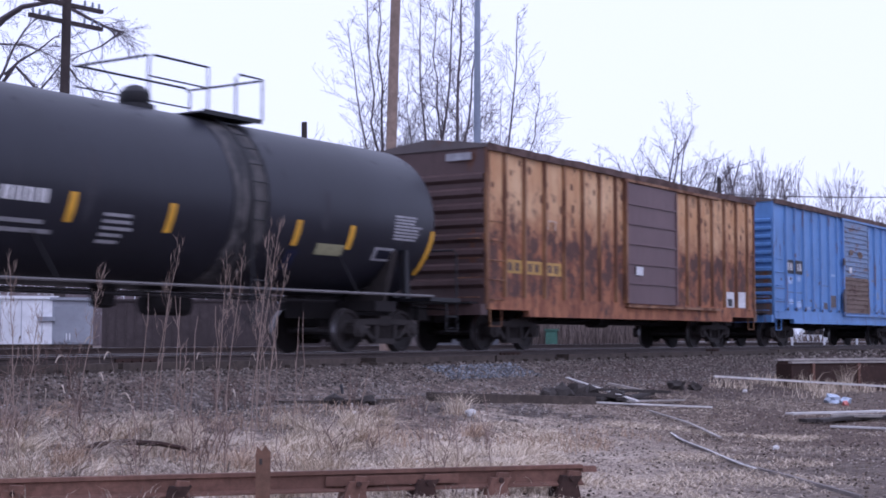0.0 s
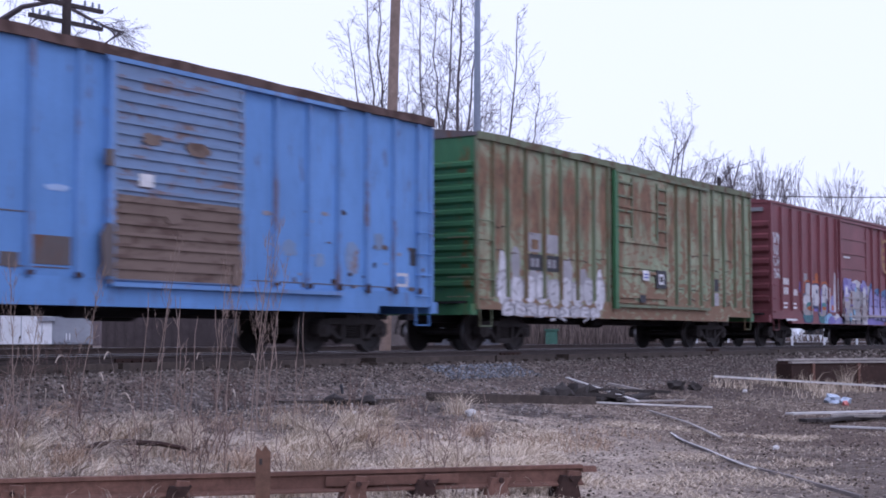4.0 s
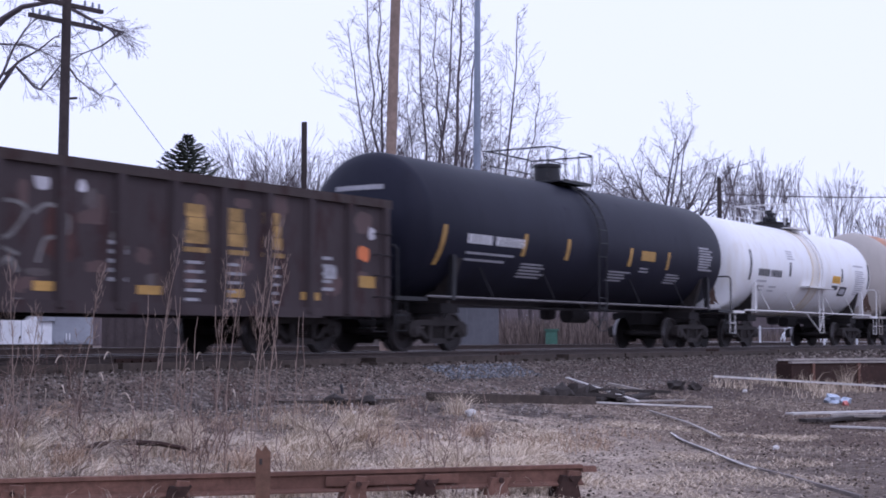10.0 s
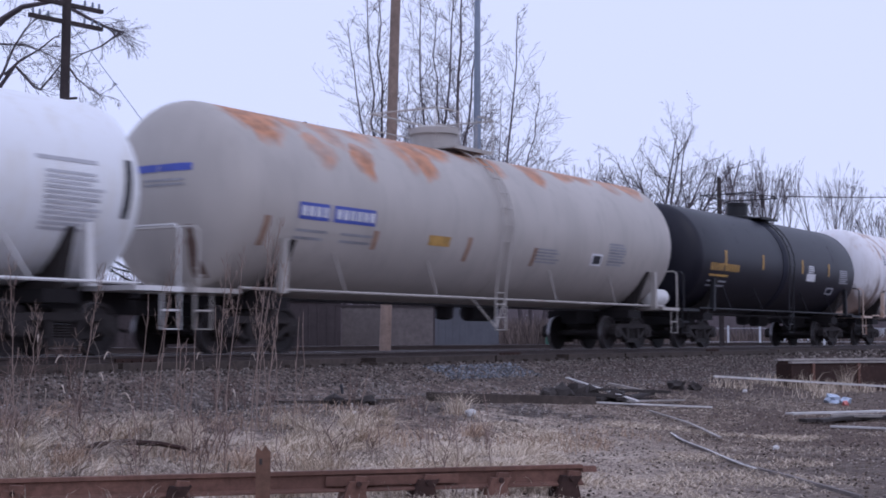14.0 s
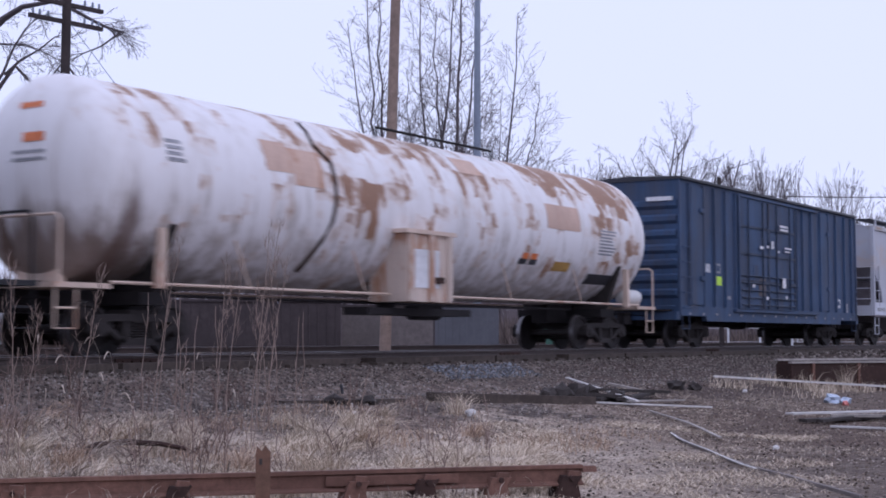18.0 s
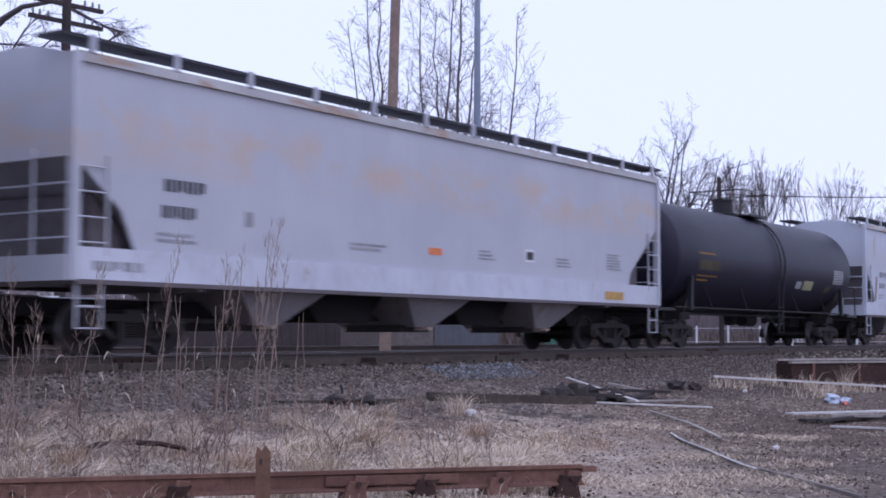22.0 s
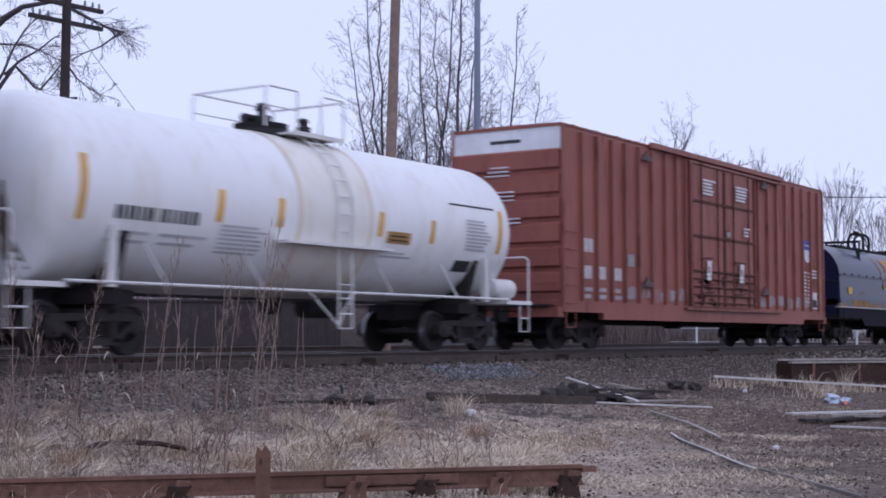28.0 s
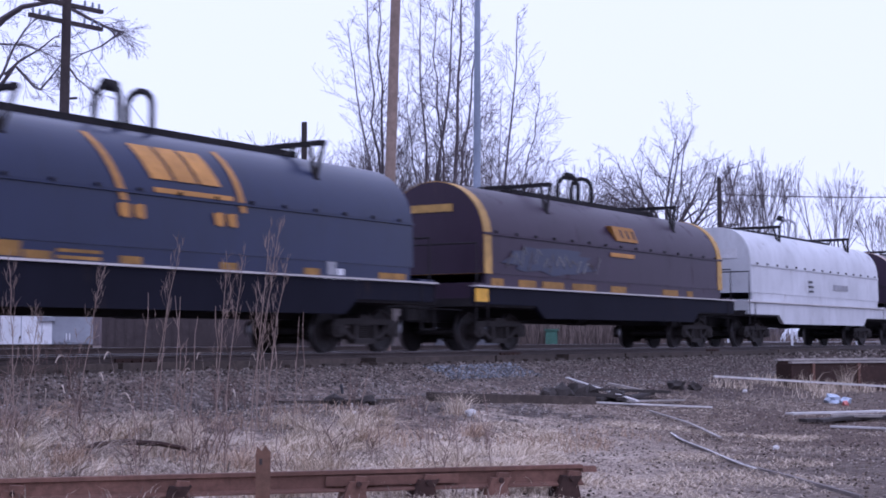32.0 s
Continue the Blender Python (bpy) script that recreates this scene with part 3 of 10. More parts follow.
M = {
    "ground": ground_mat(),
    "rail": plain("worn_rail_steel", (0.075, 0.055, 0.05), 0.6, 0.3, 12),
    "railtop": plain("polished_railhead", (0.42, 0.41, 0.42), 0.28, 0.9, 20, 0.85, 0.05),
    "tie": plain("creosote_timber", (0.085, 0.065, 0.055), 0.9, scale=7, vary=0.5, bump=0.5),
    "rust": plain("rusted_rail_steel", (0.20, 0.105, 0.078), 0.85, 0.1, 10, 0.55, 0.5),
    "rust_dark": plain("dark_rusted_iron", (0.058, 0.030, 0.024), 0.85, 0.1, 10, 0.5, 0.5),
    "wood": plain("weathered_grey_board", (0.42, 0.38, 0.35), 0.85, scale=6, vary=0.6, bump=0.4),
    "wood_mid": plain("grey_brown_timber", (0.25, 0.215, 0.20), 0.85, scale=6, vary=0.6, bump=0.4),
    "wood_pale": plain("pale_weathered_board", (0.72, 0.69, 0.67), 0.8, scale=6, vary=0.65, bump=0.4),
    "wood_dark": plain("dark_wet_board", (0.055, 0.045, 0.042), 0.8, scale=6, vary=0.5, bump=0.4),
    "stump": plain("reddish_post_wood", (0.20, 0.11, 0.075), 0.85, scale=7, vary=0.5, bump=0.6),
    "pole": plain("brown_pole_wood", (0.34, 0.25, 0.205), 0.85, scale=5, vary=0.6, bump=0.5),
    "pole_dark": plain("dark_creosote_pole", (0.055, 0.042, 0.042), 0.85, scale=5, vary=0.6, bump=0.5),
    "steel_blue": plain("blue_grey_steel", (0.26, 0.30, 0.38), 0.5, 0.3, 4, 0.8, 0.1),
    "bark": plain("grey_brown_bark", (0.140, 0.115, 0.124), 0.9, scale=4, vary=0.6, bump=0.5),
    "bark_dark": plain("dark_grey_bark", (0.105, 0.087, 0.094), 0.9, scale=4, vary=0.6, bump=0.4),
    "dust": plain("tan_dust_film", (0.50, 0.47, 0.46), 0.7, scale=2.5, vary=0.93, bump=0.02),
    # paler than the near bark: distance haze put into the twig colour
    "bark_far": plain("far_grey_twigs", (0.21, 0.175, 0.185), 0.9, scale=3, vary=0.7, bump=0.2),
    "needles": grass_blade_mat("evergreen_needles", (0.028, 0.035, 0.027), (0.075, 0.080, 0.062)),
    "stalk": grass_blade_mat("dry_weed_stalk", (0.13, 0.088, 0.076), (0.40, 0.31, 0.26)),
    "brush_brown": grass_blade_mat("brown_winter_brush", (0.055, 0.042, 0.040), (0.24, 0.19, 0.17)),
    "straw": grass_blade_mat("dry_straw_blades", (0.22, 0.165, 0.125), (0.80, 0.68, 0.54)),
    "straw_pale": grass_blade_mat("bleached_straw_blades", (0.36, 0.285, 0.215), (0.82, 0.70, 0.555)),
    "straw_grey": grass_blade_mat("dull_grey_straw_blades", (0.13, 0.104, 0.09), (0.62, 0.525, 0.44)),
    "stem_dark": grass_blade_mat("dark_red_brown_stems", (0.09, 0.062, 0.056), (0.24, 0.17, 0.145)),
    "straw_red": grass_blade_mat("reddish_dead_grass", (0.24, 0.16, 0.115), (0.52, 0.385, 0.28)),
    "plastic": plain("pale_blue_plastic", (0.52, 0.60, 0.74), 0.3, scale=12, vary=0.8, bump=0.5),
    "litter_red": plain("pink_red_litter", (0.75, 0.25, 0.22), 0.5, scale=8, vary=0.8),
    "litter_white": plain("white_paper_litter", (0.62, 0.60, 0.59), 0.7, scale=8, vary=0.85),
    "wall_brown": plain("dark_maroon_siding", (0.062, 0.048, 0.050), 0.8, scale=3, vary=0.7),
    "wall_grey": plain("grey_concrete", (0.17, 0.145, 0.14), 0.85, scale=4, vary=0.7),
    "white_far": plain("white_siding", (0.74, 0.76, 0.80), 0.6, scale=4, vary=0.9),
    "grey_box": plain("grey_steel_cabinet", (0.30, 0.32, 0.37), 0.5, scale=4, vary=0.85),
    "panel_blue": plain("blue_grey_panel", (0.125, 0.128, 0.148), 0.5, scale=3, vary=0.85),
    "green_far": plain("green_painted_box", (0.06, 0.16, 0.12), 0.6, scale=5, vary=0.8),
    "glass": plain("dark_car_glass", (0.02, 0.022, 0.026), 0.1, scale=5, vary=0.9, bump=0.0),
    # train
    "under": plain("grimy_underframe", (0.016, 0.013, 0.015), 0.9, scale=5, vary=0.6, bump=0.4),
    "truck": plain("dusty_cast_steel", (0.032, 0.026, 0.026), 0.85, scale=6, vary=0.55, bump=0.4),
    "wheel": plain("wheel_steel", (0.034, 0.028, 0.029), 0.7, 0.2, 8, 0.6),
    "grey_rail": plain("dull_grey_handrail", (0.16, 0.15, 0.155), 0.6, scale=8, vary=0.7),
    "tread": plain("bright_wheel_tread", (0.24, 0.23, 0.24), 0.42, 0.9, 12, 0.85, 0.05),
    "tan": tan_rust(),
    # ribs share the tan paint: rust and their shadow lines put into one brown
    "tan_rib": paint("rusty_shaded_tan_rib", (0.27, 0.135, 0.065), (0.09, 0.042, 0.032), 0.52),
    "blue_rib": paint("rust_tinged_blue_rib", (0.15, 0.29, 0.58), (0.17, 0.10, 0.075), 0.34, streak=(1.5, 1.5, 0.5)),
    # darker than the red panels: shadow lines at the rib edges put into the colour
    "red_rib": paint("dark_red_brown_rib", (0.255, 0.09, 0.068), (0.09, 0.036, 0.032), 0.35),
    # door bars: darker copies of the body paints, their shading put into the colour
    "red_dark": paint("dark_red_door_bars", (0.125, 0.048, 0.040), (0.06, 0.03, 0.027), 0.4, 0.8),
    "navy_dark": paint("dark_slate_door_bars", (0.026, 0.042, 0.080), (0.05, 0.036, 0.034), 0.3),
    "brown_end": paint("dark_brown_end_paint", (0.098, 0.062, 0.060), amount=0.2),
    "purple_door": paint("dull_purple_brown_door", (0.150, 0.095, 0.10), amount=0.12),
    "roof_sooty": paint("sooty_roof_sheet", (0.040, 0.040, 0.050), (0.05, 0.035, 0.03), 0.25),
    "roof_dark": paint("dark_galvanised_roof", (0.12, 0.10, 0.10), amount=0.3),
    "blue": paint("light_blue_paint", (0.135, 0.285, 0.60), (0.12, 0.075, 0.065), 0.27, streak=(2.4, 2.4, 0.5)),
    "rust_door": paint("brown_rusted_door_sheet", (0.21, 0.155, 0.13), (0.075, 0.045, 0.038), 0.42, 0.8, streak=(0.9, 0.9, 1.4)),
    "blue_scuff": plain("grey_scuffed_paint", (0.30, 0.28, 0.33), 0.7, scale=6, vary=0.6, bump=0.03),
    "green_chord": paint("rusty_green_roof_edge", (0.17, 0.19, 0.12), (0.10, 0.05, 0.036), 0.45, 0.8, streak=(1.2, 1.2, 1.2)),
    "blue_chalk": plain("chalky_pale_blue", (0.34, 0.46, 0.70), 0.7, scale=5, vary=0.8, bump=0.03),
    "blue_door": paint("rusty_blue_door", (0.19, 0.275, 0.44), (0.20, 0.115, 0.07), 0.37, streak=(0.8, 0.8, 1.6)),
    "green": green_scab(),
    "green_end": paint("green_end_paint", (0.055, 0.17, 0.075), amount=0.25),
    # ribs in a darker olive than the panels, their shading put into the colour
    "green_rib": paint("dull_green_rib", (0.155, 0.185, 0.11), (0.16, 0.09, 0.055), 0.42),
    "maroon": paint("maroon_paint", (0.200, 0.063, 0.073), (0.09, 0.03, 0.03), 0.10),
    "gon_gold": plain("worn_gold_lettering", (0.46, 0.29, 0.10), 0.7, scale=5, vary=0.35, bump=0.03),
    "gon": paint("sooty_brown_paint", (0.060, 0.047, 0.050), (0.042, 0.022, 0.022), 0.34, 0.6, spec=0.14),
    "gon_rim": paint("worn_brown_rim", (0.062, 0.048, 0.046), (0.04, 0.024, 0.022), 0.4, 0.6, spec=0.14),
    "gon_red": paint("old_red_brown_patch", (0.080, 0.032, 0.028), (0.03, 0.022, 0.024), 0.5),
    "gon_smear": paint("chalky_grey_smear", (0.10, 0.085, 0.085), (0.05, 0.03, 0.028), 0.45),
    "chalk": plain("faded_chalk_line", (0.21, 0.20, 0.20), 0.7, scale=4, vary=0.45, bump=0.03),
    "tank_black": paint("matt_black_tank", (0.019, 0.020, 0.033), (0.034, 0.032, 0.046), 0.10, 0.5, streak=(1.3, 1.3, 0.25), spec=0.10),
    "tank_black_c": paint("worn_black_tank", (0.012, 0.012, 0.021), (0.050, 0.048, 0.056), 0.20, 0.45, streak=(1.6, 1.6, 0.18), spec=0.28),
    "tank_black_b": paint("sooty_black_tank", (0.016, 0.015, 0.032), (0.028, 0.025, 0.040), 0.12, 0.48, streak=(1.3, 1.3, 0.25), seed=1.0, spec=0.24),
    "olive_dull": plain("sooty_olive_gold_letters", (0.085, 0.068, 0.035), 0.7, scale=4, vary=0.4, bump=0.03),
    "chord": paint("dark_brown_roof_edge", (0.135, 0.085, 0.075), (0.05, 0.03, 0.026), 0.5, 0.8, streak=(1.2, 1.2, 1.2)),
    "tank_grey": paint("faded_black_tank", (0.017, 0.018, 0.028), (0.048, 0.046, 0.054), 0.22, 0.44, streak=(1.6, 1.6, 0.18), spec=0.38),
    "tank_dusty": paint("dusty_black_tank_belt", (0.034, 0.034, 0.040), (0.12, 0.112, 0.112), 0.5, 0.5, streak=(2.2, 2.2, 0.2)),
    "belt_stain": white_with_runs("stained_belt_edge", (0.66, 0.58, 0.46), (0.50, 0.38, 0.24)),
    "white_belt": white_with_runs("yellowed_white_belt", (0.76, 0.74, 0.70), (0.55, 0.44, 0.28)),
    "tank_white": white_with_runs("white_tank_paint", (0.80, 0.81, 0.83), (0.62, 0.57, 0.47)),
    "tank_tan": rust_top("tan_grey_rusted_tank", (0.455, 0.420, 0.388), 3.72, (0.40, 0.17, 0.075), 0.40, 0.62),
    "tan_plain": paint("tan_grey_paint", (0.47, 0.435, 0.405), (0.36, 0.22, 0.14), 0.2),
    "tank_rusty": scaled_white(),
    "peach": paint("peach_primer_patch", (0.60, 0.43, 0.35), (0.42, 0.24, 0.15), 0.35, 0.7),
    "head_stain": paint("brown_tank_head_stain", (0.17, 0.12, 0.10), (0.10, 0.06, 0.05), 0.4, 0.8),
    "cream": paint("rusty_cream_paint", (0.66, 0.52, 0.43), (0.35, 0.15, 0.08), 0.3),
    "white_steel": paint("white_painted_steel", (0.74, 0.73, 0.73), (0.3, 0.2, 0.14), 0.14),
    "black_steel": plain("black_painted_steel", (0.014, 0.014, 0.018), 0.55, scale=6, vary=0.7),
    "navy": grimy("slate_blue_paint", (0.043, 0.078, 0.155), (0.058, 0.054, 0.064)),
    "hopper": hopper_paint("light_grey_hopper_paint", (0.475, 0.485, 0.545), (0.52, 0.40, 0.32), 0.69, 0.85),
    "hopper_b": hopper_paint("stained_grey_hopper_paint", (0.505, 0.535, 0.62), (0.48, 0.40, 0.33), 0.66, 0.35),
    "hopper_sill": paint("pale_blue_grey_sill", (0.58, 0.60, 0.68), (0.30, 0.24, 0.2), 0.2, streak=(1.5, 1.5, 0.6)),
    "olive_plate": plain("pale_olive_plate", (0.36, 0.35, 0.21), 0.6, scale=8, vary=0.75, bump=0.03),
    "rust_strip": plain("faded_brown_strip", (0.36, 0.22, 0.15), 0.7, scale=5, vary=0.6, bump=0.03),
    "hopper_chord": paint("rust_stained_hopper_chord", (0.50, 0.49, 0.50), (0.36, 0.25, 0.18), 0.42, streak=(0.6, 0.6, 1.5)),
    "stencil_faint": plain("faint_grey_stencil", (0.50, 0.50, 0.54), 0.6, scale=9, vary=0.8, bump=0.03),
    # darker copy of the body paint: shade on slopes and bays put into it
    "hopper_slope": paint("shaded_hopper_slope_paint", (0.30, 0.285, 0.30), (0.20, 0.155, 0.13), 0.28, streak=(1.5, 1.5, 0.6)),
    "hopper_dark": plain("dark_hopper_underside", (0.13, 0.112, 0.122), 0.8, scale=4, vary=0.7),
    "red_brown": paint("red_brown_paint", (0.305, 0.105, 0.080), (0.13, 0.050, 0.042), 0.28, streak=(2.0, 2.0, 0.25)),
    "coil_blue": paint("dark_blue_black_hood", (0.012, 0.018, 0.056), (0.028, 0.028, 0.055), 0.12, 0.30, spec=0.36),
    "coil_sill": paint("sooty_navy_sill", (0.011, 0.011, 0.020), (0.035, 0.026, 0.024), 0.2, 0.7, spec=0.1),
    "gold_dull": plain("dull_sooty_gold_paint", (0.34, 0.18, 0.04), 0.7, scale=5, vary=0.4, bump=0.05),
    "cream_rust": paint("cream_paint_lost_to_rust", (0.64, 0.53, 0.46), (0.34, 0.15, 0.07), 0.46, 0.7),
    "coil_brown": paint("faded_brown_black_hood", (0.045, 0.029, 0.048), (0.06, 0.042, 0.05), 0.22, 0.42, spec=0.2),
    "coil_white": paint("silver_white_hood", (0.60, 0.61, 0.64), (0.35, 0.33, 0.32), 0.22, 0.4),
    "yellow": plain("yellow_paint", (0.74, 0.40, 0.035), 0.55, scale=7, vary=0.75, bump=0.05),
    "shield_gold": plain("faded_tan_gold_paint", (0.42, 0.25, 0.12), 0.65, scale=5, vary=0.55, bump=0.03),
    "emblem_gold": plain("orange_gold_emblem_paint", (0.52, 0.25, 0.055), 0.55, scale=5, vary=0.7, bump=0.03),
    "gold": plain("faded_gold_paint", (0.55, 0.33, 0.09), 0.6, scale=6, vary=0.55, bump=0.05),
    "lettering": plain("white_lettering_paint", (0.74, 0.74, 0.77), 0.6, scale=9, vary=0.7, bump=0.03),
    "lettering_grey": plain("grey_lettering_paint", (0.36, 0.36, 0.39), 0.6, scale=9, vary=0.6, bump=0.03),
    "ink": plain("black_lettering_paint", (0.035, 0.036, 0.045), 0.6, scale=9, vary=0.7, bump=0.03),
    "sign_blue": plain("blue_sign_paint", (0.07, 0.10, 0.42), 0.5, scale=9, vary=0.8, bump=0.03),
    "spray_white": plain("chalky_spray_paint", (0.62, 0.61, 0.66), 0.7, scale=5, vary=0.65, bump=0.03),
    "spray_violet": plain("violet_spray_paint", (0.20, 0.17, 0.46), 0.65, scale=5, vary=0.7, bump=0.03),
    "spray_shade": plain("grey_shadow_spray", (0.13, 0.115, 0.15), 0.65, scale=5, vary=0.7, bump=0.03),
    "spray_pale": plain("pale_lilac_spray", (0.36, 0.33, 0.58), 0.65, scale=5, vary=0.85, bump=0.03),
    "spray_lilac": plain("lilac_spray_paint", (0.27, 0.25, 0.50), 0.65, scale=5, vary=0.75, bump=0.03),
    "spray_beige": plain("beige_spray_paint", (0.36, 0.33, 0.34), 0.65, scale=5, vary=0.75, bump=0.03),
    "spray_ink": plain("dark_blue_spray_line", (0.045, 0.05, 0.13), 0.65, scale=5, vary=0.7, bump=0.03),
    "spray_grey": plain("silver_spray_paint", (0.36, 0.35, 0.38), 0.6, scale=5, vary=0.7, bump=0.03),
    "spray_teal": plain("teal_spray_paint", (0.06, 0.22, 0.24), 0.6, scale=5, vary=0.7, bump=0.03),
    "orange_dull": plain("dull_orange_spray", (0.45, 0.13, 0.05), 0.65, scale=5, vary=0.7, bump=0.03),
    "spray_sky": plain("sky_blue_spray", (0.24, 0.42, 0.62), 0.65, scale=5, vary=0.7, bump=0.03),
    "spray_edge": plain("blue_edge_spray", (0.10, 0.21, 0.42), 0.65, scale=5, vary=0.6, bump=0.03),
    "red_smear": paint("grey_smear_on_red", (0.36, 0.32, 0.34), (0.25, 0.09, 0.07), 0.5, 0.7),
    "lime": plain("lime_green_sticker", (0.55, 0.85, 0.06), 0.5, scale=9, vary=0.9, bump=0.02),
    "orange": plain("orange_red_sticker", (0.72, 0.20, 0.06), 0.5, scale=9, vary=0.8, bump=0.02),
}


# ---- mesh helpers ----
def box(bm, x0, x1, y0, y1, z0, z1):
    v = [bm.verts.new((x, y, z)) for z in (z0, z1) for y in (y0, y1) for x in (x0, x1)]
    for f in ((0, 2, 3, 1), (4, 5, 7, 6), (0, 1, 5, 4), (2, 6, 7, 3), (0, 4, 6, 2), (1, 3, 7, 5)):
        bm.faces.new([v[i] for i in f])
    return bm


def prism(bm, outline, a, b, axis="y"):
    """Extrude an outline. axis y: outline is (x, z), from y=a to b; axis x: (y, z), from x=a to b; axis z: (x, y)."""
    def at(p, d):
        return (p[0], d, p[1]) if axis == "y" else (d, p[0], p[1]) if axis == "x" else (p[0], p[1], d)
    lo = [bm.verts.new(at(p, a)) for p in outline]
    hi = [bm.verts.new(at(p, b)) for p in outline]
    n = len(outline)
    for i in range(n):
        bm.faces.new((lo[i], lo[(i + 1) % n], hi[(i + 1) % n], hi[i]))
    bm.faces.new(lo[::-1])
    bm.faces.new(hi)
    return bm


def tube(bm, points, r, seg=6, taper=1.0):
    """A round bar through the points."""
    rings = []
    pts = [Vector(p) for p in points]
    for i, p in enumerate(pts):
        d = (pts[min(i + 1, len(pts) - 1)] - pts[max(i - 1, 0)]).normalized()
        u = d.orthogonal().normalized() if abs(d.z) > 0.9 else d.cross(Vector((0, 0, 1))).normalized()
        w = d.cross(u)
        rr = r * (1 + (taper - 1) * i / max(1, len(pts) - 1))
        rings.append([bm.verts.new(p + (u * math.cos(a) + w * math.sin(a)) * rr) for a in (2 * math.pi * k / seg for k in range(seg))])
    for a, b in zip(rings, rings[1:]):
        for k in range(seg):
            bm.faces.new((a[k], a[(k + 1) % seg], b[(k + 1) % seg], b[k]))
    bm.faces.new(rings[0][::-1])
    bm.faces.new(rings[-1])
    return bm


def lathe(bm, profile, axis="x", seg=24, centre=(0, 0, 0)):
    """Turn (along, radius) pairs about an axis through centre."""
    rings = []
    c = Vector(centre)
    for s, r in profile:
        ring = []
        for k in range(seg):
            a = 2 * math.pi * k / seg
            p = (s, r * math.cos(a), r * math.sin(a)) if axis == "x" else (r * math.cos(a), s, r * math.sin(a)) if axis == "y" else (r * math.cos(a), r * math.sin(a), s)
            ring.append(bm.verts.new(c + Vector(p)))
        rings.append(ring)
    for a, b in zip(rings, rings[1:]):
        for k in range(seg):
            bm.faces.new((a[k], a[(k + 1) % seg], b[(k + 1) % seg], b[k]))
    bm.faces.new(rings[0][::-1])
    bm.faces.new(rings[-1])
    return bm


def mesh_of(name, bm, material, smooth=False):
    bmesh.ops.recalc_face_normals(bm, faces=bm.faces)
    me = bpy.data.meshes.new(name)
    bm.to_mesh(me)
    bm.free()
    me.materials.append(material)
    if smooth:
        me.shade_smooth()
        me.set_sharp_from_angle(angle=radians(40))
    return me


def part(name, bm, material, parent=None, label="", smooth=False, at=None):
    ob = new(name, mesh_of(name, bm, M[material] if isinstance(material, str) else material, smooth))
    if parent is not None:
        ob.parent = parent
    if at is not None:
        ob.matrix_basis = at
    return tagged(ob, label) if label else ob


def share(name, me, parent, m, label=""):
    ob = new(name, me)
    ob.parent = parent
    ob.matrix_basis = m
    return tagged(ob, label) if label else ob


def B():
    return bmesh.new()


def raw(name, verts, faces, material, smooth=False):
    me = bpy.data.meshes.new(name)
    me.from_pydata(verts, [], faces)
    me.materials.append(material)
    if smooth:
        me.shade_smooth()
    return me


# ---- ground and track ----
PROFILE_Y = (-400, 8.5, 11.5, 14.6, 15.7, 16.2, 18.7, 19.6, 22, 28.2, 28.8, 31.6, 32.6, 60, 3000)
PROFILE_Z = (0.0, 0.0, 0.18, 0.52, 0.90, 0.975, 0.975, 0.76, 0.70, 0.74, 0.93, 0.93, 0.74, 0.80, 0.8)


def ground_z(x, y):
    z = float(np.interp(y, PROFILE_Y, PROFILE_Z))
    if -20 < x < 110 and y < 15.8:
        k = 1.0 if y < 14 else (15.8 - y) / 1.8
        # the trodden yard is flatter than the grass
        k *= 1.0 - 0.7 * min(1.0, max(0.0, (0.552 * x - 0.834 * y - 1.0) / 2.0))
        z += k * (0.07 * noise.noise((x * 0.45, y * 0.45, 0.3)) + 0.035 * noise.noise((x * 1.7, y * 1.7, 2.0)) + 0.015 * noise.noise((x * 5, y * 5, 4.0)))
    return z


def build_ground():
    xs = np.concatenate([[-2500, -800, -300, -120, -50, -20, -8], np.arange(0, 46, 0.22), np.arange(46, 110, 0.9), [120, 140, 180, 260, 420, 800, 1600, 3000]])
    ys = np.concatenate([[-1500, -400, -120, -40, -12, -4, 0], np.arange(3, 16.4, 0.16), np.arange(16.5, 34, 0.4), [36, 40, 50, 70, 110, 200, 400, 900, 2500]])
    nx, ny = len(xs), len(ys)
    verts = [(x, y, ground_z(x, y)) for y in ys for x in xs]
    faces = [(j * nx + i, j * nx + i + 1, (j + 1) * nx + i + 1, (j + 1) * nx + i) for j in range(ny - 1) for i in range(nx - 1)]
    ob = new("ground", raw("ground", verts, faces, M["ground"], True))
    tagged(ob, "uneven lot of dry straw, soil and gravel beside the rails", "ground", kind="structure")


build_ground()


def rail_outline(y, top, k=1.0):
    o = ((-0.075, -0.186), (0.075, -0.186), (0.075, -0.172), (0.010, -0.150), (0.010, -0.045), (0.037, -0.036), (0.037, -0.004), (-0.037, -0.004), (-0.037, -0.036), (-0.010, -0.045), (-0.010, -0.150), (-0.075, -0.172))
    return [(y + a * k, top + b * k) for a, b in o]


def build_track(name, centre, label, near):
    t = new(name)
    t.matrix_basis = pose(0, centre, RAIL)
    tagged(t, label, "railway track", kind="structure")
    for s in (-1, 1):
        y = s * 0.755
        r = part("rail", prism(B(), rail_outline(y, 0.0), -340, 420, "x"), "rail", t)
        part("railhead", box(B(), -340, 420, y - 0.034, y + 0.034, -0.0035, 0.0), "railtop", r, "bright worn running surface")
    me = mesh_of("sleeper", box(B(), -0.115, 0.115, -1.3, 1.3, -0.37, -0.195), M["tie"])
